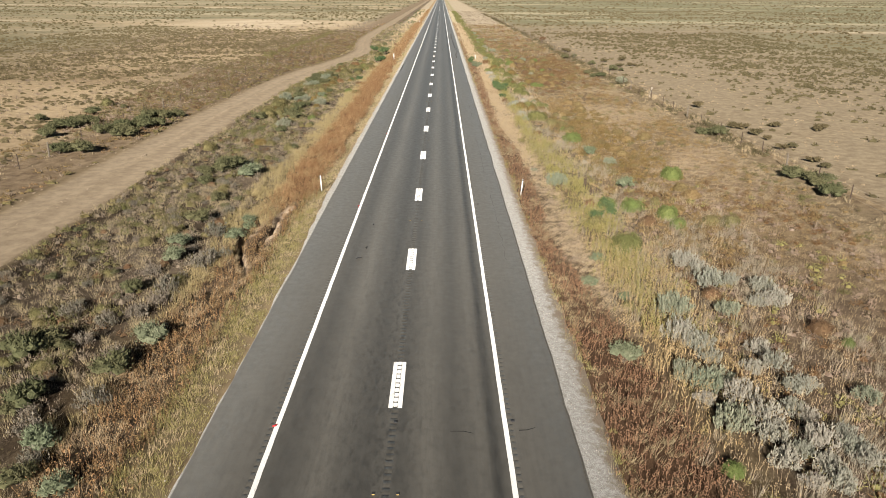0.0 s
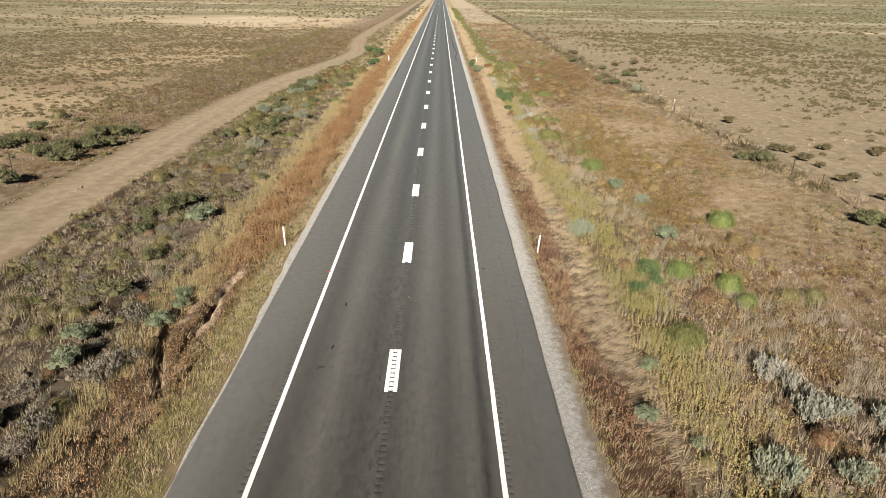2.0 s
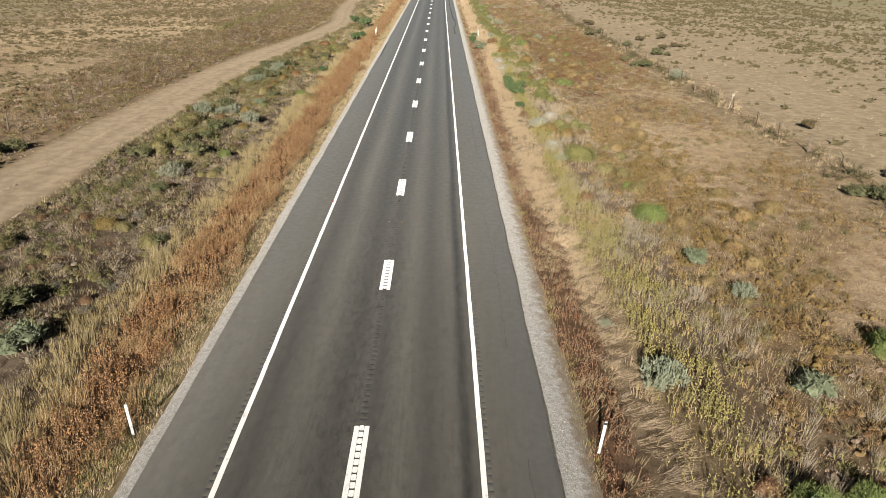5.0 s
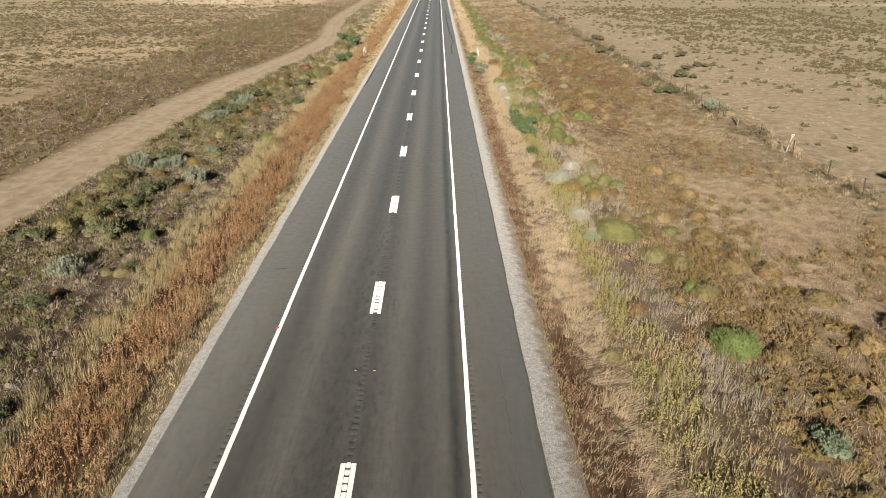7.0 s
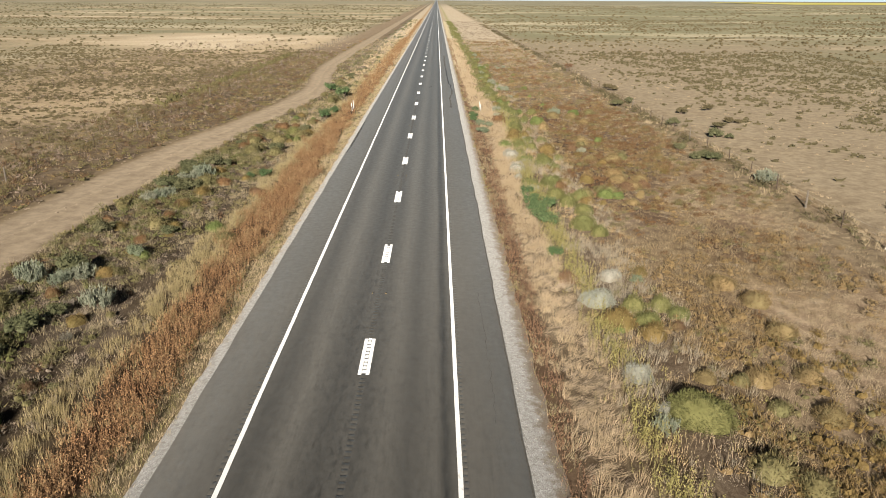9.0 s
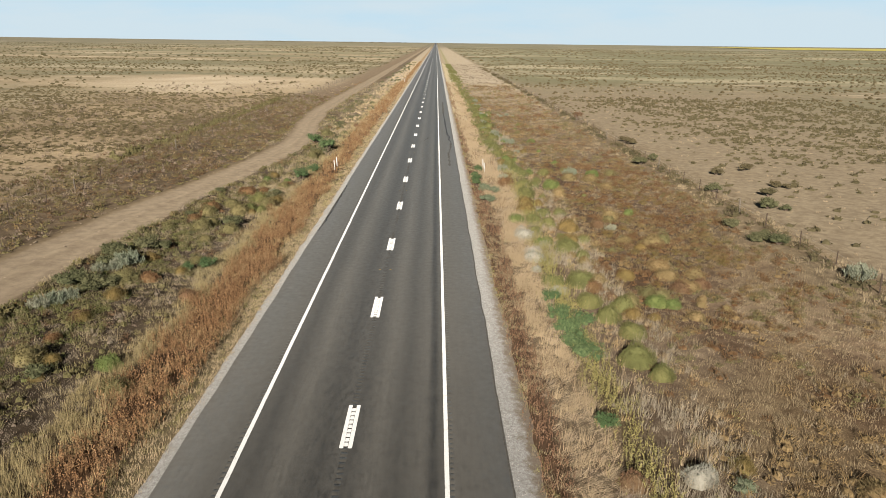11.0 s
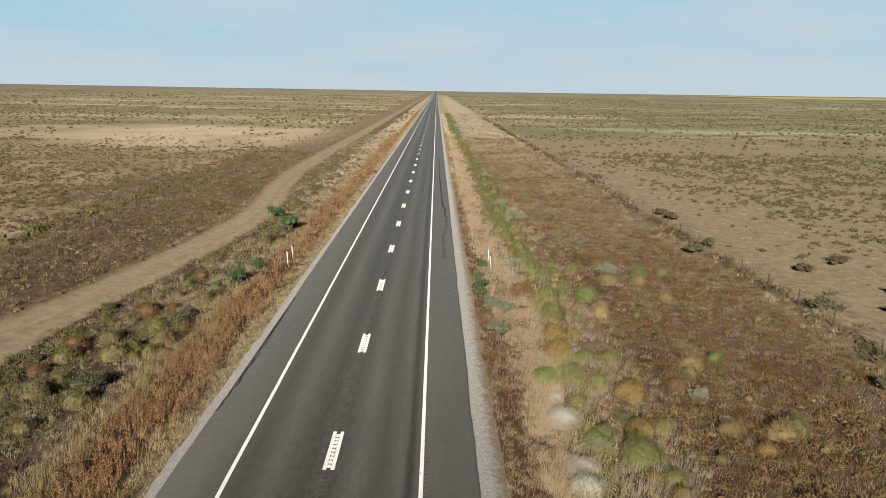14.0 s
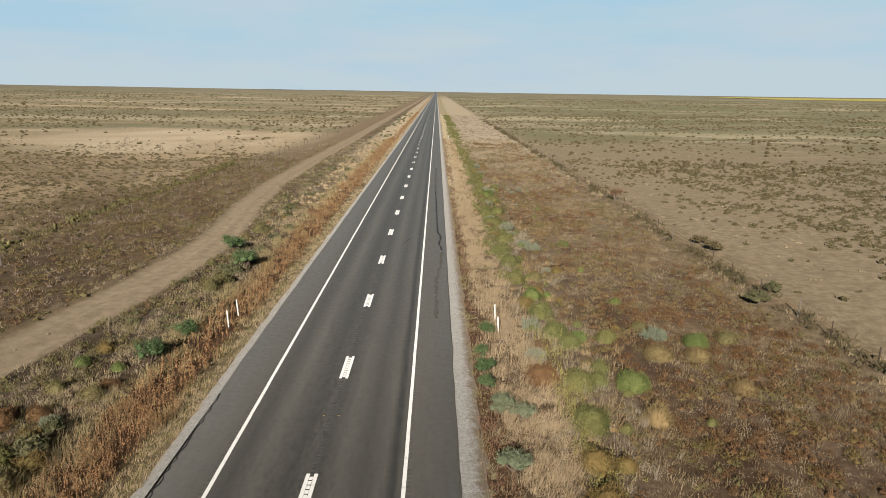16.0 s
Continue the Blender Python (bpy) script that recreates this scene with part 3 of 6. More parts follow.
def strip(name, xs, ys, zs, material, wobble=None):
    """A long strip of road: its cross section xs, zs swept along ys, with closed sides down into the ground."""
    xs, ys, zs = np.asarray(xs, float), np.asarray(ys, float), np.asarray(zs, float)
    X, Y = np.meshgrid(xs, ys)
    Z = np.broadcast_to(zs, X.shape) + rise(Y)
    if wobble is not None:
        X = X + wobble(X, Y)
    V = np.stack([X, Y, Z], -1).reshape(-1, 3)
    n = len(xs)
    i = (np.arange(len(ys) - 1)[:, None] * n + np.arange(n - 1)[None]).ravel()
    return data(name, V, np.stack([i, i + 1, i + n + 1, i + n], 1), material)


def rumble(name, x0, x1, wide, material, deep=0.014):
    """A rumble strip: short grooves milled across it every 0.305 m."""
    base = np.arange(NEAR0, 160, 0.305)
    at = (0.0, 0.15 - wide / 2, 0.15 - wide / 2.6, 0.15 + wide / 2.6, 0.15 + wide / 2)
    ys = (base[:, None] + np.array(at)[None]).ravel()
    dz = np.tile((0, 0, -deep, -deep, 0), len(base))
    ys = np.concatenate([[ROAD0], ys, np.geomspace(160.4, ROAD1, 60)])
    dz = np.concatenate([[0], dz, np.zeros(60)])
    xs = np.array([x0, x0 + 0.045, x1 - 0.045, x1])
    across = np.array([0, 1, 1, 0])
    X, Y = np.meshgrid(xs, ys)
    Z = dz[:, None] * across[None] + rise(Y)
    V = np.stack([X, Y, Z], -1).reshape(-1, 3)
    i = (np.arange(len(ys) - 1)[:, None] * 4 + np.arange(3)[None]).ravel()
    me = data(name, V, np.stack([i, i + 1, i + 5, i + 4], 1), material)
    # most groove floors take the darker copy, deepening their shade by colour
    me.materials.append(GROOVE_SHADE)
    row, col = np.divmod(np.arange(len(i)), 3)
    floor = (col == 1) & (row % 5 == 3) & (row < 5 * len(base)) & (np.random.default_rng(7).random(len(i)) < 0.8)
    me.polygons.foreach_set("material_index", floor.astype(np.int32))
    return me


DASH, CYCLE, MIDDLE, EDGE = 3.05, 12.192, 0.045, 3.61
road = tagged(new("road"), "straight two-lane grey asphalt highway with worn wheel tracks", "road", kind="structure")
ragged_r = lambda X, Y: (X > 5.6) * (0.012 * wob(X, Y, 1.6, 3) + 0.025 * wob(X, Y, 7, 1))
ragged_l = lambda X, Y: (X < -5.6) * (0.012 * wob(X, Y, 1.6, 5) + 0.02 * wob(X, Y, 6, 2) + 0.14 * smooth(Y, 121, 127) * (1 - smooth(Y, 136, 144)))
ys = road_ys(0.35)
part("shoulder", strip("shoulder", (-5.84, -5.78, -3.85), ys, (-0.12, 0, 0), SHOULDER, ragged_l), None, road, "grey asphalt shoulder")
part("shoulder", strip("shoulder", (3.85, 5.76, 5.82), ys, (0, 0, -0.12), SHOULDER, ragged_r), None, road, "grey asphalt shoulder")
part("rumble_strip", rumble("rumble_strip", -3.85, -3.71, 0.055, SHOULDER, 0.007), None, road)
part("rumble_strip", rumble("rumble_strip", 3.71, 3.85, 0.055, SHOULDER, 0.007), None, road)
coarse = road_ys(4.0)
part("lane", strip("lane", (-3.71, -2, MIDDLE - 0.11), coarse, (0, 0, 0), LANE), None, road, "dark asphalt lane")
part("lane", strip("lane", (MIDDLE + 0.11, 2, 3.71), coarse, (0, 0, 0), LANE), None, road, "dark asphalt lane")
part("rumble_strip", rumble("rumble_strip", MIDDLE - 0.11, MIDDLE + 0.11, 0.085, LANE, 0.011), None, road)
wavy = lambda X, Y: 0.006 * wob(X, Y, 2.3, 4)
for side in (-1, 1):
    part("edge_line", strip("edge_line", (side * EDGE - 0.078, side * EDGE + 0.078), road_ys(0.5), (0.004, 0.004), PAINT, wavy), None, road, "white painted edge line")


def bar(name, x0, x1, y0, y1, z=0.004):
    bm = bmesh.new()
    b = 0.025
    pts = [(x0 + b, y0), (x1 - b, y0), (x1, y0 + b), (x1, y1 - b), (x1 - b, y1), (x0 + b, y1), (x0, y1 - b), (x0, y0 + b)]
    top = [bm.verts.new((x, y, z)) for x, y in pts]
    low = [bm.verts.new((x, y, z - 0.003)) for x, y in pts]
    bm.faces.new(top)
    for i in range(8):
        bm.faces.new((low[i], low[(i + 1) % 8], top[(i + 1) % 8], top[i]))
    return bm


stripe = from_bm("dash_stripe", bar("dash_stripe", -0.075, 0.075, 0, DASH), PAINT)
rung = from_bm("dash_rung", bar("dash_rung", -0.072, 0.072, -0.118, 0.118), PAINT)
for k in range(-3, 120):
    y0 = 32.5 + CYCLE * k
    dash = part("centre_dash", stripe, None, road, "white painted centre dash")
    dash.location = (MIDDLE - 0.155, y0, rise(y0))
    other = part("stripe", stripe, None, dash)
    other.location = (0.31, 0, 0)
    if -3 < k < 18:
        first = math.ceil((y0 - NEAR0) / 0.305)
        for j in range(10):
            yr = NEAR0 + 0.305 * (first + j)
            if yr < y0 + DASH - 0.06:
                r = part("rung", rung, None, dash)
                r.location = (0.155, yr - y0, 0)

# raised markers in pairs, every second dash, and odd ones by the lines
marker_body = bmesh.new()
box(marker_body, -0.05, 0.05, -0.05, 0.05, 0.0, 0.02, 0.008)
marker_body = from_bm("marker_body", marker_body, BLACK)
marker_lens = bmesh.new()
box(marker_lens, -0.04, 0.04, -0.054, -0.049, 0.003, 0.017)
marker_lens = from_bm("marker_lens", marker_lens, AMBER)


def marker(x, y, body=marker_body):
    e = tagged(new("road_marker"), "small raised amber reflector glued to the road", "road marker", "road markers")
    e.location = (x, y, rise(y))
    part("body", body, None, e)
    part("lens", marker_lens, None, e, "amber lens")


for k in range(-1, 8):
    for x in (-0.29, 0.38):
        marker(x, 40.5 + 24.384 * k)
tarry = bmesh.new()
box(tarry, -0.06, 0.06, -0.05, 0.05, 0.0, 0.03, 0.012)
tarry = from_bm("block_body", tarry, BLACK)
for x, y in ((0.11, 19.5), (0.05, 68.2), (3.86, 19.6), (3.95, 44.0)):
    tagged(new("rubber_block", tarry), "small black rubber block lying on the asphalt", "debris").location = (x, y, 0.001)
redm = bmesh.new()
tube(redm, ((0, 0, 0.03), (0.08, 0.03, 0.03), (0.12, 0.12, 0.02)), (0.02, 0.035, 0.012), 6)
redm = from_bm("red_scrap", redm, RED)
for x, y in ((-3.75, 19.2), (-3.78, 43.3), (-3.76, 67.8)):
    tagged(new("plastic_scrap", redm), "red scrap of broken plastic beside the edge line", "debris").location = (x, y, 0.0)

scrap = bmesh.new()
tube(scrap, ((-0.16, -0.05, 0.012), (-0.05, 0.02, 0.03), (0.06, 0.01, 0.022), (0.17, 0.07, 0.01)), (0.012, 0.032, 0.028, 0.008), 6)
scrap = from_bm("tyre_scrap", scrap, BLACK)
for x, y, turn in ((-2.43, 35.65, 70), (-2.67, 34.05, 15), (-2.41, 39.6, 80)):
    tagged(new("tyre_scrap", scrap), "torn strip of black tyre rubber on the lane", "debris").matrix_basis = pose(x, y, 0.001, 0, 0, turn)


def crack(name, pts, width, seed, parent, material=None, label="black open crack in the asphalt"):
    """A sealed crack: a thin ragged ribbon of tar along a wandering line."""
    g = random.Random(seed)
    line = []
    for (x0, y0), (x1, y1) in zip(pts, pts[1:]):
        n = max(2, int(math.hypot(x1 - x0, y1 - y0) / 0.35))
        for i in range(n):
            f = i / n
            line.append((x0 + (x1 - x0) * f + g.uniform(-0.06, 0.06), y0 + (y1 - y0) * f + g.uniform(-0.06, 0.06)))
    bm = bmesh.new()
    prev = None
    for (x0, y0), (x1, y1) in zip(line, line[1:]):
        d = math.hypot(x1 - x0, y1 - y0) or 1
        w = width * g.uniform(0.35, 1.3)
        nx, ny = -(y1 - y0) / d * w, (x1 - x0) / d * w
        a = (bm.verts.new((x0 + nx, y0 + ny, 0.005 + rise(y0))), bm.verts.new((x0 - nx, y0 - ny, 0.005 + rise(y0))))
        if prev:
            bm.faces.new((prev[0], prev[1], a[1], a[0]))
        prev = a
    return part(name, bm, material or TAR, parent, label)


# old sealer on the cracks; also the painted shade at the asphalt edge
SEAL_AND_SHADE = plain("crack_sealer_and_gap_shade", (0.052, 0.048, 0.042), 0.7, 0, 9, 0.45)
crack("crack", ((5.36, 172.1), (5.05, 175.1), (5.24, 177.4), (4.94, 181), (4.86, 190.4), (4.78, 199), (4.63, 213.3)), 0.10, 4, road)
crack("crack", ((5.1, 176.2), (5.3, 178), (5.28, 180)), 0.06, 5, road)
crack("sealed_crack", ((4.82, 152), (4.82, 156.3), (4.8, 161.2), (5.2, 167.1), (5.36, 172.1)), 0.13, 6, road, SEAL_AND_SHADE, "dark grey worn crack sealer")
crack("sealed_crack", ((4.63, 213.3), (4.7, 228), (4.77, 244)), 0.16, 13, road, SEAL_AND_SHADE, "dark grey worn crack sealer")
crack("crack", ((-5.1, 73.5), (-4.3, 73.6), (-4.15, 73.4)), 0.04, 7, road)
crack("crack", ((-5.0, 72.8), (-4.7, 72.7)), 0.035, 8, road)
crack("crack", ((-5.2, 51.0), (-4.7, 51.2)), 0.02, 9, road)
crack("crack", ((4.0, 19.1), (4.5, 19.2), (5.1, 19.17)), 0.03, 10, road)
crack("crack", ((1.9, 19.0), (2.6, 18.95), (3.4, 18.97)), 0.02, 14, road)
crack("crack", ((-5.74, 122.7), (-5.6, 125.1), (-5.56, 127.6), (-5.58, 131.2), (-5.57, 135.8), (-5.66, 141)), 0.042, 11, road)
crack("sealed_crack", ((1.48, 173.9), (2.11, 176.9), (3.25, 177.3)), 0.05, 12, road, SEAL_AND_SHADE, "dark grey worn crack sealer")
for k, (x, y0, y1) in enumerate(((4.92, 34, 47), (4.86, 52, 66), (4.95, 78, 90))):
    crack("hairline_crack", ((x, y0), (x + 0.05, (y0 + y1) / 2), (x - 0.03, y1)), 0.007, 30 + k, road, SEAL_AND_SHADE, "thin dark crack along the shoulder")
# dark ribbon painted for the shaded gap where asphalt meets gravel
part("edge_seam", strip("edge_seam", (5.70, 5.755), ys, (0.004, 0.004), SEAL_AND_SHADE, lambda X, Y: 0.02 * wob(X, Y, 1.3, 2) + 0.025 * wob(X * 0 + 5.76, Y, 7, 1)), None, road, "dark strip painted as the shaded gap along the asphalt edge")

gravel = tagged(new("verge"), "pale grey gravel verge along the asphalt", "verge", kind="structure")
for side in (-1, 1):
    xs = (5.70, 6.05, 6.45, 6.95) if side > 0 else (-6.42, -6.15, -5.93, -5.72)
    zs = (-0.012, -0.03, -0.06, -0.17)
    if side < 0:
        zs = zs[::-1]
    edge = (lambda X, Y: (np.abs(X) > 6.1) * (0.05 * wob(X, Y, 4.0, 6) + 0.04 * wob(X, Y, 2.3, 2)))
    if side < 0:
        edge = (lambda X, Y: (np.abs(X) > 5.8) * (-X - 5.8) * (0.08 * wob(X, Y, 4.0, 6) + 0.08 * wob(X, Y, 2.3, 2) + 0.85 * (1 - smooth(Y, 30, 48))))
    part("gravel_strip", strip("gravel_strip", xs, road_ys(0.4), zs, GRAVEL, edge), None, gravel)


def pebbles():
    """Loose stones along both verges, as one scatter."""
    n = 4500
    side = rng.choice([-1, 1], n)
    x = side * (5.85 + np.abs(rng.normal(0, 0.35, n)))
    y = rng.uniform(12, 200, n)
    r = rng.uniform(0.008, 0.022, n) * (1 + (rng.random(n) > 0.97))
    z = np.where(np.abs(x) < 6.7, -0.012 - 0.07 * np.clip(np.abs(x) - 5.7, 0, 1), land(x, y))
    base = np.array([(1, 0, 0), (-0.5, 0.8, 0), (-0.6, -0.8, 0), (0.1, 0, 0.9), (0, 0, -0.6)])
    f = np.array([(0, 1, 3), (1, 2, 3), (2, 0, 3), (1, 0, 4), (2, 1, 4), (0, 2, 4)])
    a = rng.uniform(0, 6.28, n)
    c, s = np.cos(a), np.sin(a)
    B = base[None] * (r[:, None] * rng.uniform(0.7, 1.3, (n, 3)))[:, None]
    V = np.stack([B[..., 0] * c[:, None] - B[..., 1] * s[:, None] + x[:, None], B[..., 0] * s[:, None] + B[..., 1] * c[:, None] + y[:, None], B[..., 2] + z[:, None] + 0.01], -1)
    F = f[None] + 5 * np.arange(n)[:, None, None]
    tagged(new("pebbles", data("pebbles", V.reshape(-1, 3), F.reshape(-1, 3), ROCK)), "loose pale grey stones along the asphalt edge", "pebbles", kind="stuff")


pebbles()


def clods():
    """Small clods of earth in a thin row along the dirt track and on its edges."""
    n = 2600
    y = rng.uniform(24, 330, n)
    t = np.where(rng.random(n) < 0.3, -0.08 + rng.normal(0, 0.07, n), rng.choice([-1, 1], n) * (1.08 + rng.normal(0, 0.06, n)))
    keep = rng.random(n) < 0.25 + 0.75 * patch(t * 0, y, 7, 3)
    y, t = y[keep], t[keep]
    n = len(y)
    x = t * np.interp(y, TRACK_Y, TRACK_W) + np.interp(y, TRACK_Y, TRACK_X) + 0.25 * wob(t * 0, y, 23, 2)
    base = np.array([(1, 0, 0), (0.3, 0.95, 0), (-0.8, 0.6, 0), (-0.8, -0.6, 0), (0.3, -0.95, 0), (0.1, 0, 0.8)])
    f = np.array([(0, 1, 5), (1, 2, 5), (2, 3, 5), (3, 4, 5), (4, 0, 5)])
    r = rng.uniform(0.03, 0.1, n)
    V = base[None] * (r[:, None] * rng.uniform(0.7, 1.3, (n, 3)))[:, None] * (1, 1.6, 1) + np.stack([x, y, land(x, y) - 0.01], 1)[:, None]
    tagged(new("clods", data("clods", V.reshape(-1, 3), (f[None] + 6 * np.arange(n)[:, None, None]).reshape(-1, 3), CLOD)), "small clods of dry earth thrown up along the track", "clods", kind="stuff")


clods()


def washout():
    """The bare clay cuts that rain has torn into the foot of the bank."""
    xs, ys = np.arange(-11.1, -7.65, 0.085), np.arange(30.8, 44.9, 0.11)
    X, Y = np.meshgrid(xs, ys)
    rim = smooth(X, -11.1, -10.6) * (1 - smooth(X, -8.0, -7.7)) * smooth(Y, 30.8, 31.6) * (1 - smooth(Y, 44, 44.8))
    clods = 0.04 * wob(X, Y, 0.7, 3) + 0.035 * wob(X, Y, 0.3, 5) + 0.025 * rng.random(X.shape)
    heap = 0.14 * np.exp(-(((X + 8.15) / 0.35) ** 2 + ((Y - 39) / 3.0) ** 2)) + 0.12 * np.exp(-(((X + 9.1) / 0.5) ** 2 + ((Y - 38) / 3.5) ** 2))
    Z = land(X, Y) + 0.012 + rim * (clods + heap - 0.75 * np.minimum(1, 1.5 * gully(X, Y)))
    V = np.stack([X, Y, Z], -1).reshape(-1, 3)
    n = len(xs)
    i = (np.arange(len(ys) - 1)[:, None] * n + np.arange(n - 1)[None]).ravel()
    me = data("washout", V, np.stack([i, i + 1, i + n + 1, i + n], 1), EARTH)
    crust = me.attributes.new("crust", "FLOAT", "POINT")
    crust.data.foreach_set("value", (bare(X, Y) * (0.8 + 0.4 * wob(X, Y, 0.9, 2))).ravel().astype(np.float32))
    tagged(new("washout", me), "bare brown clay bank cut by rain", "ground", kind="structure")


washout()

# ---- delineator posts and fences ----
blade = bmesh.new()
box(blade, -0.043, 0.043, -0.012, 0.012, -0.25, 1.12, 0.01)
blade = from_bm("post_blade", blade, WHITE)
band = bmesh.new()
box(band, -0.046, 0.046, -0.016, 0.016, 1.0, 1.10, 0.006)
band = from_bm("post_band", band, BLACK)


def delineator(x, y, lean, cap):
    e = tagged(new("delineator_post"), "white plastic delineator post standing in the roadside grass", "delineator post", "roadside posts")
    e.matrix_basis = pose(x, y, float(land(x, y)), random.uniform(-3, 3), lean, random.uniform(-12, 12))
    body = part("blade", blade, None, e)
    if cap:
        part("band", band, None, body, "black band")


for x, y, lean, cap in ((-6.75, 47.4, -2, 0), (7.05, 46.8, 5, 1), (-8.35, 150.8, -3, 0), (-8.4, 153.2, -4, 0), (8.75, 150.4, -4, 0), (8.75, 153.0, -3, 0), (-8.3, 330, 1, 0), (8.6, 332, -1, 0)):
    delineator(x, y, lean, cap)

stake = bmesh.new()
box(stake, -0.034, 0.034, -0.010, 0.010, -0.3, 1.25, 0.003)
box(stake, -0.010, 0.010, -0.04, 0.04, -0.3, 1.24, 0.003)
stake = from_bm("steel_stake", stake, RUSTY)
pole = bmesh.new()
tube(pole, ((0, 0, -0.3), (0.01, 0, 0.5), (0.0, 0.01, 1.3)), (0.075, 0.07, 0.062), 8)
pole = from_bm("wooden_pole", pole, WOOD)


def fence(x0, y0, y1, gap, label, seed):
    g = random.Random(seed)
    e = tagged(new("fence"), label, "fence")
    tops, y, i = [], y0, 0
    while y < y1:
        x = x0 + g.uniform(-0.08, 0.08)
        z = float(land(x, y))
        p = part("post", pole if i % 5 == 2 else stake, None, e, "weathered wooden post" if i % 5 == 2 else "rusty steel stake")
        p.matrix_basis = pose(x, y, z, g.uniform(-2.5, 2.5), g.uniform(-3, 3), g.uniform(0, 90))
        tops.append((x, y, z))
        y += gap * g.uniform(0.85, 1.15)
        i += 1
    for h in (0.35, 0.7, 1.05):
        bm = bmesh.new()
        pts = []
        for a, b in zip(tops, tops[1:]):
            pts.append((a[0], a[1], a[2] + h))
            pts.append(((a[0] + b[0]) / 2, (a[1] + b[1]) / 2, (a[2] + b[2]) / 2 + h - 0.04))
        tube(bm, pts, [0.004] * len(pts), 3)
        part("wire", bm, WIRE, e, "sagging galvanised wire")


fence(29.9, -30, 420, 5.0, "old wire fence with rusty stakes and wooden posts", 3)
fence(-31.8, -30, 420, 5.2, "old wire fence with rusty stakes beside the dirt track", 5)



def fence_marker(x, y):
    """A small pale sign on a leaning stake."""
    e = tagged(new("marker_sign"), "small faded sign on a leaning pale stake beside the fence", "sign")
    e.matrix_basis = pose(x, y, float(land(x, y)), 4, 9, 0)
    bm = bmesh.new()
    box(bm, -0.03, 0.03, -0.02, 0.02, -0.3, 1.35, 0.006)
    part("stake", bm, PALEWOOD, e, "bleached wooden stake")
    bm = bmesh.new()
    r = bmesh.ops.create_cone(bm, segments=8, radius1=0.13, radius2=0.13, depth=0.02, cap_ends=True)
    bmesh.ops.transform(bm, verts=r["verts"], matrix=Matrix.Translation((0, -0.035, 1.35)) @ Matrix.Rotation(radians(90), 4, "X"))
    panel = part("panel", bm, PALEWOOD, e, "faded pale panel")
    bm = bmesh.new()
    r = bmesh.ops.create_cone(bm, segments=8, radius1=0.05, radius2=0.05, depth=0.006, cap_ends=True)
    bmesh.ops.transform(bm, verts=r["verts"], matrix=Matrix.Translation((0, -0.049, 1.37)) @ Matrix.Rotation(radians(90), 4, "X"))
    part("mark", bm, RUSTY, panel, "dark worn mark")


PALEWOOD = plain("bleached_wood", (0.42, 0.37, 0.30), 0.9, 0, 14, 0.3)
fence_marker(29.95, 96.8)

# ---- grasses and weeds, as scatters ----
def scatter(density, x0, x1, y0, y1, per_m2, seed):
    """Random spots in a rectangle, kept where the density (0 to 1) allows."""
    g = np.random.default_rng(seed)
    n = int((x1 - x0) * (y1 - y0) * per_m2)
    x, y = g.uniform(x0, x1, n), g.uniform(y0, y1, n)
    ok = g.random(n) < density(x, y)
    ok &= np.abs(x) < 1.0 * y + 22 + g.uniform(-10, 10, n)
    ok &= (np.abs(track(x, y)) > 1.12) & (g.random(n) > 1.1 * bare(x, y))
    return x[ok], y[ok], g


def blades(x, y, g, count, high, wide, spread, lean, droop, flare, big):
    """Tufts: count thin pointed blades that fan out round each spot."""
    n = len(x)
    size = g.uniform(0.6, 1.4, n)
    X, Y, Z, S = (np.repeat(v, count) for v in (x, y, land(x, y), size))
    m = n * count
    a = g.uniform(0, 6.283, m)
    u = np.sqrt(g.random(m))
    r = spread * big * u * S
    bx, by = X + r * np.cos(a), Y + r * np.sin(a)
    h = high * S * g.uniform(0.5, 1.1, m) * (1 - 0.35 * u)
    da = g.uniform(0, 6.283, m)
    dr = droop * h * g.uniform(0.1, 1.0, m)
    out = flare * h * u
    tx, ty = bx + out * np.cos(a) + dr * np.cos(da) + lean[0] * h, by + out * np.sin(a) + dr * np.sin(da) + lean[1] * h
    fa = g.uniform(0, 6.283, m)
    w = wide * big * g.uniform(0.6, 1.4, m) * 0.5
    V = np.empty((m, 3, 3), np.float32)
    V[:, 0] = np.stack([bx + w * np.cos(fa), by + w * np.sin(fa), Z - 0.02], 1)
    V[:, 1] = np.stack([bx - w * np.cos(fa), by - w * np.sin(fa), Z - 0.02], 1)
    V[:, 2] = np.stack([tx, ty, Z + h], 1)
    return V.reshape(-1, 3)


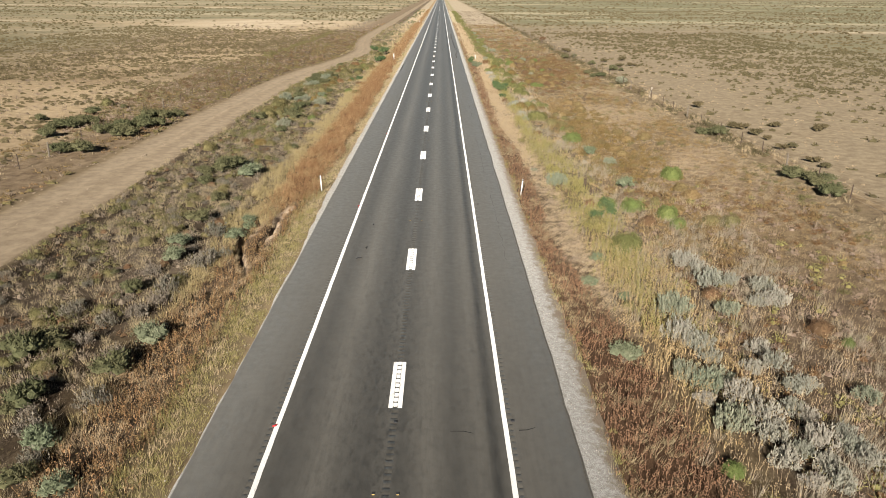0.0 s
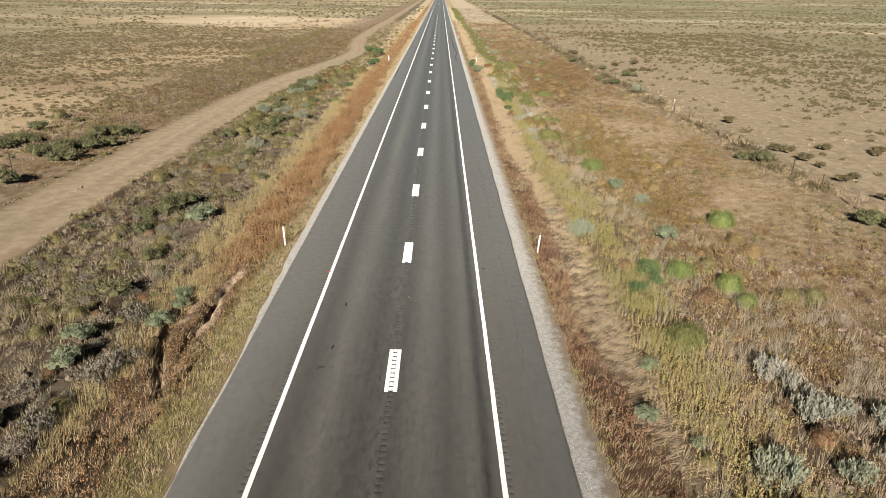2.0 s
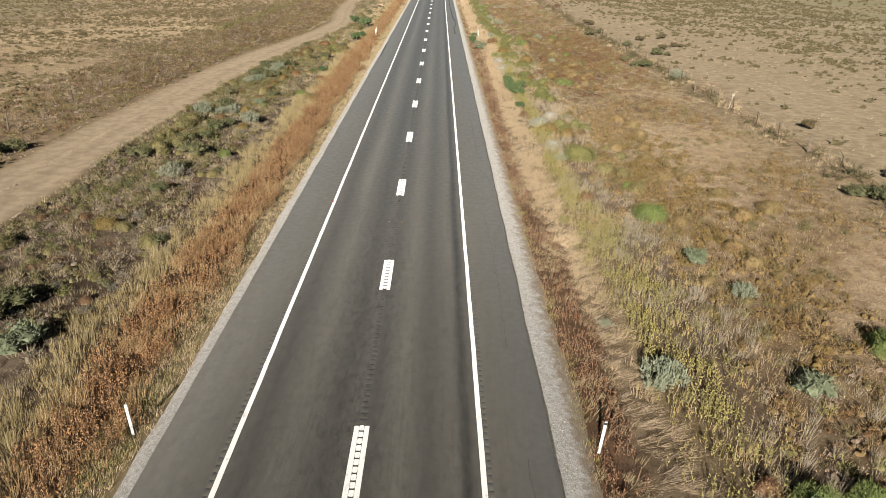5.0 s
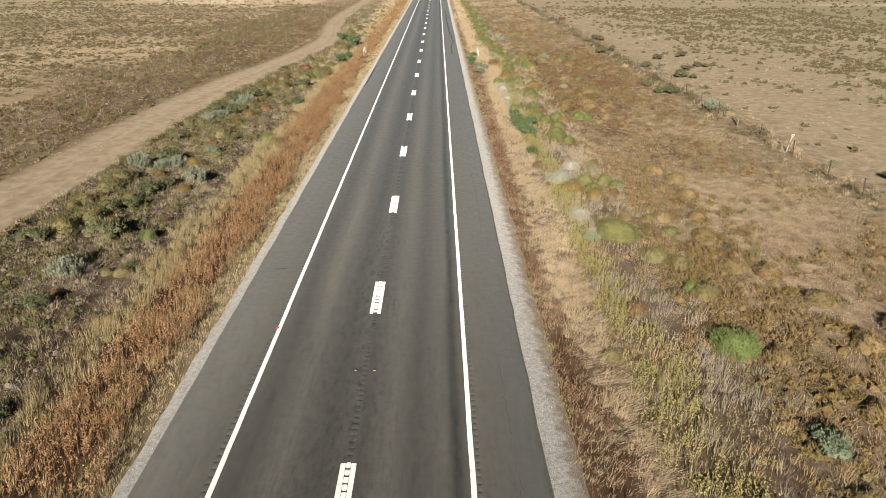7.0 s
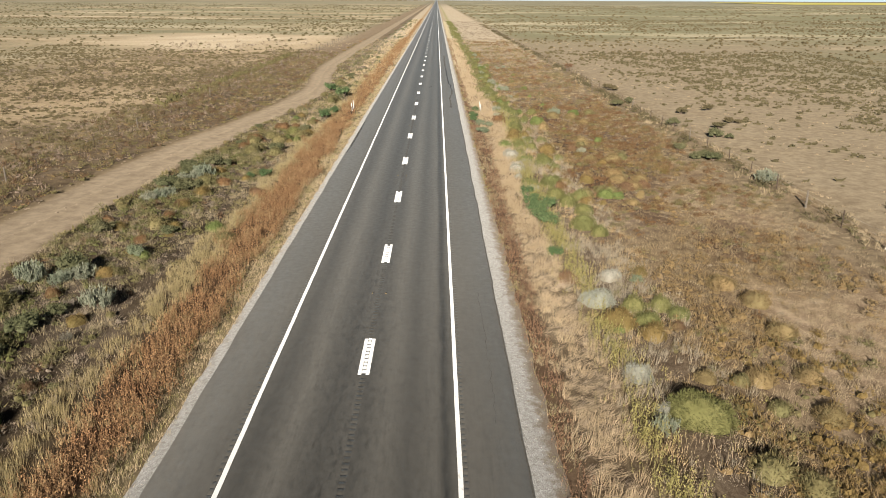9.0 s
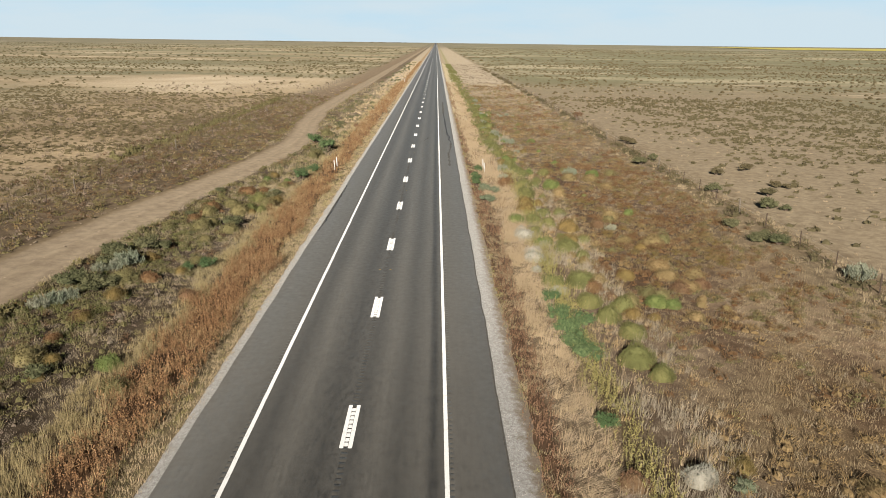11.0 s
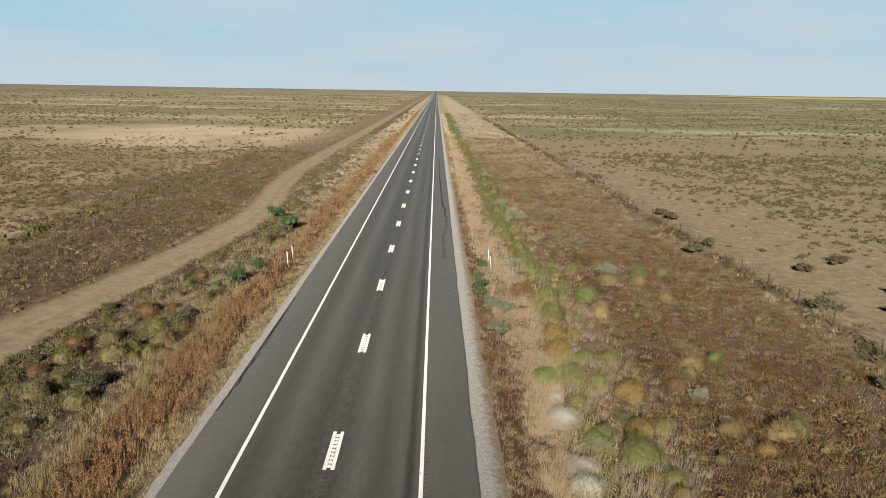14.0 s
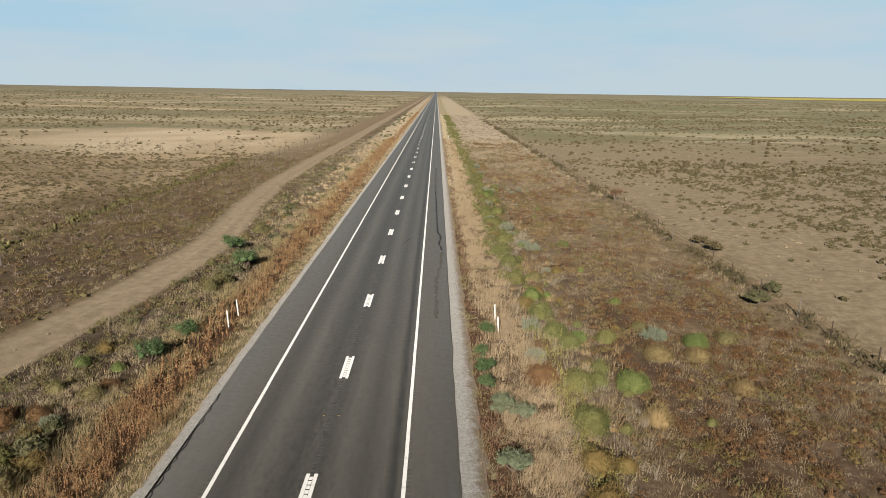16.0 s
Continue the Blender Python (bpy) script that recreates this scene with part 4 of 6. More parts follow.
def flakes(x, y, g, count, high, wide, spread, lean, droop, flare, big):
    """Low lumpy brush: twig-sized flakes over several small humps."""
    n = len(x)
    size = g.uniform(0.55, 1.45, n) * spread * big
    d = g.normal(size=(n, count, 3))
    d[..., 2] = np.abs(d[..., 2]) * 0.8
    d /= np.linalg.norm(d, axis=2)[..., None]
    lump = 0.7 + 0.4 * np.sin(3 * np.arctan2(d[..., 1], d[..., 0]) + g.uniform(0, 6.28, (n, 1)))
    p = d * (size[:, None] * lump * g.uniform(0.5, 1.05, (n, count)))[..., None] * (1, 1, high / spread)
    way = d * 0.8 + g.normal(size=p.shape) * 0.45 + (lean[0], lean[1], 0.8)
    way /= np.linalg.norm(way, axis=2)[..., None]
    side = np.cross(way, g.normal(size=p.shape))
    side /= np.linalg.norm(side, axis=2)[..., None]
    s = (wide * big * g.uniform(0.6, 1.4, (n, count)))[..., None]
    V = np.stack([p + side * s * 0.3, p - side * s * 0.3, p + way * s * (1.7 + flare)], 2)
    V = V + np.stack([x, y, land(x, y)], 1)[:, None, None, :]
    return V.reshape(-1, 3)


def stalks(x, y, g, count, high, wide, spread, lean, droop, flare, big):
    """Upright bushy weed stalks: each three narrow spindles crossing one another."""
    n = len(x)
    h = high * g.uniform(0.55, 1.3, n)
    z = land(x, y)
    tx, ty = x + h * (lean[0] + droop * g.normal(size=n)), y + h * (lean[1] + droop * g.normal(size=n))
    out = []
    for i in range(count):
        a = g.uniform(0, 6.283, n)
        w = wide * big * g.uniform(0.5, 1.3, n) * 0.5
        f = g.uniform(0.35, 0.75, n)
        ox, oy = g.normal(size=n) * 0.035, g.normal(size=n) * 0.035
        mx, my, mz = x + (tx - x) * f + ox, y + (ty - y) * f + oy, z + h * f
        b = np.stack([x + ox * 0.5, y + oy * 0.5, z - 0.02], 1)
        l = np.stack([mx + w * np.cos(a), my + w * np.sin(a), mz], 1)
        r = np.stack([mx - w * np.cos(a), my - w * np.sin(a), mz + 0.05 * h], 1)
        t = np.stack([tx + ox, ty + oy, z + h * g.uniform(0.75, 1.05, n)], 1)
        out.append(np.stack([b, r, l, l, r, t], 1))
    return np.concatenate(out).reshape(-1, 3)


def heads(x, y, g, count, high, wide, spread, lean, droop, flare, big):
    """Upright weed stalks: a thin stem and, over its upper part, a brush of small seed tufts."""
    n = len(x)
    h = high * g.uniform(0.55, 1.3, n)
    z = land(x, y)
    foot = np.stack([x, y, z - 0.02], 1)
    top = np.stack([x + h * (lean[0] + droop * g.normal(size=n)), y + h * (lean[1] + droop * g.normal(size=n)), z + h], 1)
    a = g.uniform(0, 6.283, n)
    across = np.stack([np.cos(a), np.sin(a), 0 * a], 1)
    out = [np.stack([foot + across * 0.006 * big, foot - across * 0.006 * big, top], 1)]
    for i in range(count):
        f = (0.3 + 0.7 * (i + g.random(n)) / count)[:, None]
        turn = g.normal(size=(n, 3))
        turn /= np.linalg.norm(turn, axis=1)[:, None]
        way = turn * (1, 1, 0.5) + (0, 0, 0.8)
        side = np.cross(way, g.normal(size=(n, 3)))
        side /= np.linalg.norm(side, axis=1)[:, None]
        s = (wide * big * g.uniform(0.6, 1.4, n))[:, None] * (1.15 - 0.5 * f)
        p = foot + (top - foot) * f + turn * (spread * (1.1 - 0.7 * f)) * (1, 1, 0.5)
        out.append(np.stack([p + side * s * 0.5, p - side * s * 0.5, p + way * s * 1.4], 1))
    return np.concatenate(out).reshape(-1, 3)


def grass(name, label, material, density, across, per_m2, count, high, wide, spread, lean=(0, 0), droop=0.35, flare=0.7, shape=blades, seed=1, along=(9, 330)):
    """One scatter in three stretches: full by the camera's way, thinner and coarser further off."""
    x0, x1 = across
    parts = []
    for i, (y0, y1, thin, big) in enumerate(((9, 142, 1.0, 1.0), (142, 200, 0.36, 1.5), (200, 330, 0.12, 2.4))):
        y0, y1 = max(y0, along[0]), min(y1, along[1])
        if y1 <= y0:
            continue
        x, y, g = scatter(density, x0, x1, y0, y1, per_m2 * thin, seed * 10 + i)
        if len(x):
            parts.append(shape(x, y, g, count, high * (1 + (big - 1) * 0.2), wide, spread, lean, droop, flare, big))
    V = np.concatenate(parts)
    F = np.arange(len(V)).reshape(-1, 3)
    return tagged(new(name, data(name, V, F, material)), label, "grass", kind="stuff")


def band(x, a, b, soft=0.8):
    return smooth(x, a - soft, a + soft) * (1 - smooth(x, b - soft, b + soft))


# verge with the gravel, x > 0
weeds_r = lambda x, y: band_at(x, 6.75, RUST_EDGE, y, 0.25)
pale_r = lambda x, y: band_at(x, RUST_EDGE, PALE_EDGE, y, 0.45)
row_r = lambda x, y: np.exp(-((x - np.interp(y, *PALE_EDGE) - 0.75 - 0.6 * (1 - smooth(y, 62, 76))) / (0.65 + 0.55 * (1 - smooth(y, 62, 76)))) ** 2)
near_r = lambda x, y: band(x, 10.2, 14.5 + 5.0 * (1 - smooth(y, 42, 58)), 1.0)
grass("rust_weeds", "rust-brown dry weed stalks along the gravel", TANRUST, lambda x, y: weeds_r(x, y) * (0.3 + 0.7 * patch(x, y, 3, 3, -0.1, 0.4)) * (1 - 0.3 * smooth(y, 88, 105)), (6.2, 10.6), 46, 7, 0.42, 0.042, 0.028, (0, 0), 0.15, 0, heads, seed=3)
grass("weed_litter", "tan dry grass between the rust-brown weeds", STRAW, lambda x, y: weeds_r(x, y) * (0.25 + 0.75 * patch(x, y, 2.5, 5, 0.1, 0.4)), (6.4, 10.6), 12, 20, 0.34, 0.009, 0.15, (0.3, -0.2), 0.4, 0.4, seed=41)
grass("pale_grass", "pale windswept grass leaning over along the verge", PALE, lambda x, y: pale_r(x, y) * (0.4 + 0.6 * patch(x, y, 4, 4, -0.1, 0.4)) * smooth(y, 24, 31) * (1 - 0.6 * smooth(y, 95, 115)), (6.8, 12), 13, 34, 0.40, 0.008, 0.17, (0.95, -0.8), 0.4, 0.35, seed=2)
grass("pale_tops", "tan seed heads over the windswept grass", MAUVE, lambda x, y: pale_r(x, y) * patch(x, y, 2.5, 1, 0.15, 0.35) * smooth(y, 24, 31), (6.8, 12), 5, 24, 0.45, 0.009, 0.16, (0.7, -0.5), 0.4, 0.4, seed=42)
grass("golden_stalks", "tall golden weed stalks standing close together", GOLD, lambda x, y: band(x, 9.6, 13.2, 0.7) * band(y, 20, 38.5, 2.5) * (0.5 + 0.5 * patch(x, y, 2.5, 0, -0.2, 0.4)), (8.5, 14.5), 38, 8, 0.6, 0.038, 0.024, (0, 0), 0.14, 0, heads, seed=9, along=(16, 44))
grass("green_stalks", "yellow-green bushy weed stalks behind the pale grass", GREENISH, lambda x, y: row_r(x, y) * (0.25 + 0.75 * patch(x, y, 3.5, 6, -0.15, 0.35)), (8.6, 14), 54, 8, 0.62, 0.05, 0.032, (0, 0), 0.13, 0, heads, seed=33, along=(26, 150))
grass("golden_grass", "tall golden grass in clumps", GOLD, lambda x, y: band(x, 10, 15, 1.2) * patch(x, y, 3, 7, 0.25, 0.3), (8.5, 16.5), 4, 22, 0.46, 0.010, 0.14, (0.1, -0.05), 0.25, 0.35, seed=6)
grass("bleached_grass", "bleached pinkish-grey dead grass standing in tufts", MAUVE, lambda x, y: near_r(x, y) * (0.1 + 0.9 * patch(x, y, 4, 7, 0.0, 0.3)), (8.8, 21), 5.0, 26, 0.7, 0.0115, 0.15, (0.15, 0.05), 0.3, 0.35, seed=31, along=(9, 190))
grass("tan_stalks", "brittle tan weed stalks standing in the litter", STRAW, lambda x, y: near_r(x, y) * patch(x, y, 3, 5, 0.1, 0.35), (9, 21), 13, 5, 0.5, 0.032, 0.035, (0.05, 0.05), 0.2, 0, heads, seed=47, along=(9, 150))
grass("green_weeds", "yellow-green weeds among the dry grass", GREENISH, lambda x, y: band(x, 10, 15.5, 1.2) * patch(x, y, 4, 2, 0.15, 0.3), (8.6, 17.5), 1.3, 48, 0.42, 0.03, 0.3, shape=flakes, seed=7, along=(9, 150))
grass("rust_grass", "short rust-brown grass over the flat", RUSTGRASS, lambda x, y: band(x, 12.5, 28.5, 1) * (0.45 + 0.55 * patch(x, y, 7, 3, -0.1, 0.4)) * (0.4 + 0.6 * smooth(y, 60, 90)), (11.5, 30), 5.0, 16, 0.3, 0.015, 0.22, (0.1, 0.1), 0.4, 0.5, seed=48)
grass("dead_brush", "grey-brown dead brush and litter", LITTER, lambda x, y: near_r(x, y) * (0.2 + 0.8 * patch(x, y, 3, 0, 0.1)), (9, 21), 1.3, 46, 0.3, 0.031, 0.36, shape=flakes, seed=8)
grass("flat_litter", "low grey-brown litter over the flat", LITTER, lambda x, y: band(x, 14, 29, 1) * (0.15 + 0.5 * patch(x, y, 4, 2, 0.1)), (13, 31), 0.3, 40, 0.18, 0.03, 0.36, shape=flakes, seed=43)
grass("ochre_weeds", "ochre-yellow low weeds on the flat beside the road", OCHRE, lambda x, y: 0.06 * band(x, 13, 28, 2) + 0.94 * ochre_land(x, y), (11.5, 30), 0.75, 60, 0.32, 0.03, 0.42, shape=flakes, seed=4)
grass("grey_brush", "pale grey dead twiggy brush", GREYTWIG, lambda x, y: band(x, 11, 28, 2) * patch(x, y, 7, 4, 0.3, 0.3), (9.5, 30), 0.45, 50, 0.2, 0.03, 0.34, shape=flakes, seed=10)
grass("pale_flat", "pale dry grass flattened by the wind", PALE, lambda x, y: pale_land(x, y) * (0.4 + 0.6 * patch(x, y, 3, 1)), (16, 30), 5.5, 18, 0.2, 0.012, 0.22, (0.5, -0.9), 0.5, 0.4, seed=27)
grass("fence_grass", "tall pale grass tufts along the old fence", STRAW, lambda x, y: np.exp(-((x - 30.0) / 1.2) ** 2) * patch(x, y, 8, 3, 0.0, 0.3), (26.5, 33), 3.0, 22, 0.5, 0.016, 0.16, (0, 0), 0.3, 0.4, seed=32)
flat_land = lambda seed, cut: (lambda x, y: band(x + 0.8 * wob(x, y, 8, 3), 13.2, 27.5, 1.2) * patch(x, y, 8, seed, cut, 0.3) * (1 - 0.85 * pale_land(x, y)))
grass("litter_grass", "low bleached dead grass over the flat", STRAW, lambda x, y: band(x, 13, 29, 1.5) * (0.25 + 0.75 * patch(x, y, 6, 3, 0.0, 0.4)), (11, 31), 3.4, 15, 0.2, 0.011, 0.24, (0.1, 0.1), 0.6, 0.5, seed=34)
grass("edge_weeds", "small weeds sprouting along the asphalt edge", GREENISH, lambda x, y: (np.exp(-((np.abs(x) - 5.98) / 0.1) ** 2) + 0.8 * np.exp(-((np.abs(x) - 6.7) / 0.2) ** 2)) * patch(x, y, 6, 2, 0.15, 0.3), (-7.2, 7.2), 9, 12, 0.13, 0.013, 0.12, seed=35)
grass("verge_weeds", "green and straw-coloured weeds creeping over the gravel edge", VERGE, lambda x, y: band(x, 6.5, 7.1, 0.2) * (0.15 + 0.85 * patch(x, y, 3, 0, 0.1, 0.3)), (6.1, 7.6), 20, 16, 0.16, 0.013, 0.13, seed=44)
grass("rust_weeds", "scattered rust-brown stalks in the cream straw", TANRUST, lambda x, y: pale_r(x, y) * patch(x, y, 3, 5, 0.05, 0.3) * smooth(y, 90, 105), (6.8, 11.6), 26, 5, 0.42, 0.04, 0.04, (0, 0), 0.18, 0, heads, seed=50)
grass("tall_straw", "tall cream-coloured straw standing beside the gravel", STRAW, lambda x, y: band_at(x, RUST_EDGE, PALE_EDGE, y, 0.4) * (0.3 + 0.7 * smooth(y, 92, 112)) * (0.25 + 0.75 * patch(x, y, 4, 2, -0.1, 0.4)) * smooth(y, 46, 60), (6.8, 11.6), 15, 34, 0.72, 0.012, 0.2, (0.12, 0.0), 0.28, 0.45, seed=36)
grass("tall_straw", "tall cream-coloured straw between the weeds and the track", STRAW, lambda x, y: band(-x + 0.6 * wob(x, y, 8, 4), 10.4, 13.6, 0.7) * smooth(y, 120, 145) * (0.2 + 0.8 * patch(x, y, 7, 5, 0.0, 0.35)), (-15, -8.5), 6.5, 22, 0.5, 0.012, 0.16, (0.1, 0.0), 0.25, 0.35, seed=37)
# the other side, x < 0
strip_land = lambda seed, cut: (lambda x, y: band(-x, 11.3, 20.3, 0.7) * patch(x, y, 7, seed, cut, 0.3))
grass("green_weeds", "short yellow-green grass beside the gravel", VERGE, lambda x, y: band(-x, 6.4 - 0.45 * (1 - smooth(y, 30, 48)), 7.9, 0.2) * (0.3 + 0.7 * (1 - smooth(y, 42, 58))) * (0.35 + 0.65 * patch(x, y, 3, 2, -0.1, 0.35)), (-9, -5.8), 44, 14, 0.22, 0.010, 0.13, (0.1, 0.1), seed=11, along=(9, 200))
grass("verge_straw", "short straw-coloured grass between gravel and weeds", STRAW, lambda x, y: band(-x, 6.28 - 0.1 * smooth(y, 85, 105), 7.5, 0.25) * (0.6 + 0.4 * smooth(y, 35, 60)), (-8.6, -6.0), 24, 15, 0.24, 0.0135, 0.13, (0.15, 0.1), seed=26)
grass("rust_weeds", "dense rust-orange dried weed stalks", RUST, lambda x, y: band(-x + 0.4 * wob(x, y, 7, 1), 7.1 + 0.15 * smooth(y, 90, 105), 9.9 + 0.4 * smooth(y, 90, 105), 0.35) * (0.1 + 0.9 * smooth(y, 41, 48)) * (0.3 + 0.7 * patch(x, y, 2.2, 6, -0.15, 0.35)) * (1 - 0.45 * smooth(y, 122, 150)), (-11.2, -6.6), 66, 8, 0.58, 0.05, 0.03, (0.05, 0), 0.12, 0, heads, seed=12)
grass("bank_weeds", "red-brown low weeds on the bank by the washed-out cuts", RUST, lambda x, y: band(-x, 7.3, 10.3, 0.4) * (1 - smooth(y, 40, 47)) * (0.3 + 0.7 * patch(x, y, 2.5, 4, 0.0, 0.4)), (-11, -7.3), 62, 5, 0.4, 0.042, 0.045, (0, 0), 0.2, 0, heads, seed=45, along=(9, 50))
grass("bank_straw", "tan matted grass on the bank by the washed-out cuts", STRAW, lambda x, y: band(-x, 7.7, 10.6, 0.4) * (1 - smooth(y, 40, 47)) * (0.3 + 0.7 * patch(x, y, 2.5, 1, 0.0, 0.4)), (-11.3, -7.3), 17, 20, 0.32, 0.010, 0.15, (0.2, 0.2), 0.5, 0.5, seed=46, along=(9, 50))
grass("golden_grass", "tall golden grass behind the rust-coloured weeds", GOLD, lambda x, y: band(-x + 0.6 * wob(x, y, 6, 3), np.interp(y, (0, 26, 34, 41, 46, 52, 400), (11.2, 10.6, 9.9, 9.0, 8.8, 9.9, 10.1)), 11.0 + 0.8 * smooth(y, 36, 44) - 0.4 * smooth(y, 50, 60), 0.5) * (0.45 + 0.55 * patch(x, y, 4, 5)), (-13.5, -8), 17, 24, 0.62, 0.0115, 0.15, (0.08, 0.05), 0.25, 0.35, seed=13)
grass("golden_grass", "golden grass tufts between the rust-coloured weeds", GOLD, lambda x, y: band(-x, 7.3, 10.2, 0.4) * patch(x, y, 3, 2, 0.1, 0.3) * (0.55 + 0.45 * (1 - smooth(y, 66, 80)) + 0.35 * smooth(y, 125, 150)) * smooth(y, 40, 50), (-11.2, -6.6), 13, 22, 0.62, 0.0115, 0.15, (0.08, 0.05), 0.25, 0.35, seed=49)
grass("straw_grass", "dry straw-coloured grass tufts and stubble", STRAW, lambda x, y: 0.2 + 0.8 * patch(x, y, 4, 6, 0.05, 0.25), (-21, -10.5), 5.6, 20, 0.48, 0.0105, 0.16, seed=14)
grass("dead_brush", "dark brown dead brush and litter", LITTER, lambda x, y: band(-x, 10.5, 21, 1.0) * (0.35 + 0.65 * patch(x, y, 3, 3, 0.0)), (-22, -9.5), 1.3, 42, 0.3, 0.032, 0.36, shape=flakes, seed=15)
grass("green_weeds", "low olive weeds beside the dirt track", DULL, lambda x, y: band(-x, 12, 20, 1.5) * (patch(x, y, 5, 4, 0.15, 0.35) * 0.7 + 0.3 * smooth(y, 60, 85)), (-21, -10.5), 0.9, 60, 0.32, 0.03, 0.36, shape=flakes, seed=16)
grass("grey_straw", "bleached grey grass lying flat", GREYTWIG, lambda x, y: band(-x, 10.8, 20, 1.5) * (0.4 + 0.6 * patch(x, y, 5, 6, 0.0, 0.4)) * (0.5 + 0.5 * smooth(y, 50, 80)), (-21, -9.5), 4.0, 16, 0.18, 0.013, 0.22, (0.4, 0.5), 0.7, 0.5, seed=28)
grass("grey_brush", "pale grey dead twiggy brush", GREYTWIG, lambda x, y: band(-x, 10.5, 21, 1) * patch(x, y, 5, 2, 0.15, 0.35), (-22, -9.5), 1.0, 50, 0.26, 0.03, 0.34, shape=flakes, seed=18)
grass("rust_brush", "low rust-brown weeds edging the dirt track", RUST, lambda x, y: np.exp(-((np.abs(track(x, y)) - 1.45) / 0.25) ** 2) * patch(x, y, 8, 1, 0.1, 0.4), (-29, -14), 1.5, 24, 0.2, 0.05, 0.25, shape=flakes, seed=19)
grass("silver_brush", "small silvery twiggy plants", ASHY, lambda x, y: band(-x, 11, 18, 1) * patch(x, y, 4, 3, 0.1, 0.4) * (1 - smooth(y, 55, 75)), (-20, -10), 0.9, 60, 0.34, 0.026, 0.28, shape=flakes, seed=23, along=(9, 80))
# open land beyond the far fence
grass("golden_grass", "short golden grass over the plain", STRAW, lambda x, y: smooth(-track(x, y), 1.2, 3.0) * (0.2 + 0.8 * patch(x, y, 8, 2, 0.0, 0.5)), (-80, -19), 1.0, 8, 0.28, 0.031, 0.22, seed=17)
grass("dead_brush", "brown dead brush over the plain", LITTER, lambda x, y: smooth(-x, 22, 26) * (0.2 + 0.7 * patch(x, y, 12, 3, 0.1, 0.4)), (-90, -21), 0.4, 14, 0.2, 0.08, 0.3, shape=flakes, seed=20)
grass("straw_grass", "sparse straw-coloured tufts on the sand", STRAW, lambda x, y: 0.15 + 0.5 * patch(x, y, 9, 1, 0.2, 0.4), (31, 80), 0.5, 10, 0.2, 0.03, 0.14, seed=21)

# ---- shrubs ----
def lobes(g, n, wide, high, up=0.35):
    c = []
    for i in range(n):
        a, r = g.uniform(0, 6.283), wide * 0.5 * math.sqrt(g.random()) * 0.75
        c.append((r * math.cos(a), r * math.sin(a), high * g.uniform(up, 0.72), wide * g.uniform(0.2, 0.32), high * g.uniform(0.22, 0.34)))
    return c


def leaf_cloud(g, blobs, leaves, size, long=1.8):
    """Many small pointed leaves on the outsides of several lobes, tilted outwards and up."""
    per = max(1, leaves // len(blobs))
    out = []
    for cx, cy, cz, r, rz in blobs:
        d = g.normal(size=(per, 3))
        d /= np.linalg.norm(d, axis=1)[:, None]
        d[:, 2] = np.where(d[:, 2] < -0.3, -d[:, 2], d[:, 2])
        p = d * np.array([r, r, rz]) * g.uniform(0.55, 1.1, (per, 1)) + (cx, cy, cz)
        way = d * 0.8 + g.normal(size=(per, 3)) * 0.5 + (0, 0, 0.5)
        way /= np.linalg.norm(way, axis=1)[:, None]
        side = np.cross(way, g.normal(size=(per, 3)))
        side /= np.linalg.norm(side, axis=1)[:, None]
        s = size * g.uniform(0.6, 1.4, (per, 1))
        V = np.stack([p + side * s * 0.5, p - side * s * 0.5, p + way * s * long], 1)
        V[:, :, 2] = np.maximum(V[:, :, 2], 0.01)
        out.append(V)
    return np.concatenate(out).reshape(-1, 3)


def stems(g, blobs, thick):
    bm = bmesh.new()
    root = bm.verts.new((0, 0, -0.12))
    for cx, cy, cz, r, rz in blobs:
        mid = (cx * 0.45 + g.uniform(-0.04, 0.04), cy * 0.45 + g.uniform(-0.04, 0.04), cz * 0.45)
        low = (cx * 0.08, cy * 0.08, 0.02)
        start = len(bm.verts)
        tube(bm, (low, mid, (cx, cy, cz + rz * 0.5)), (thick, thick * 0.7, thick * 0.2), 3, False)
        bm.verts.ensure_lookup_table()
        ring = bm.verts[start:start + 3]
        for i in range(3):
            bm.faces.new((root, ring[(i + 1) % 3], ring[i]))
    return bm


def tri(name, V, material):
    return data(name, V, np.arange(len(V)).reshape(-1, 3), material)


def bush(seed, name, label, category, leaf, count, leaves, size, wide=1.0, high=0.7, long=1.8, heart=0.68):
    """An open shrub one metre wide: crooked stems and a crown in lobes."""
    g = np.random.default_rng(seed)
    e = tagged(new(name), label, category)
    b = lobes(g, count, wide, high)
    part("trunk", stems(g, b, 0.022), TWIG, e, "grey-brown woody stems")
    part("crown", tri("crown", np.concatenate([leaf_cloud(g, b, leaves, size, long), lobe_cores(g, b, heart)]), leaf), None, e)
    return e


def lobe_cores(g, blobs, heart):
    """A small uneven twenty-sided heart inside each lobe, so that no lobe is hollow."""
    bm = bmesh.new()
    bmesh.ops.create_icosphere(bm, subdivisions=1, radius=1)
    base = np.array([[v.co[:] for v in f.verts] for f in bm.faces])
    bm.free()
    out = []
    for cx, cy, cz, r, rz in blobs:
        q = base * (heart * r, heart * r, heart * rz) * (1 + 0.16 * np.sin(7 * base[..., :1] + 9 * cx) + 0.14 * np.sin(6 * base[..., 1:2] + 8 * cy)) + (cx, cy, cz)
        q[..., 2] = np.maximum(q[..., 2], 0.02)
        out.append(q.reshape(-1, 3))
    return np.concatenate(out)


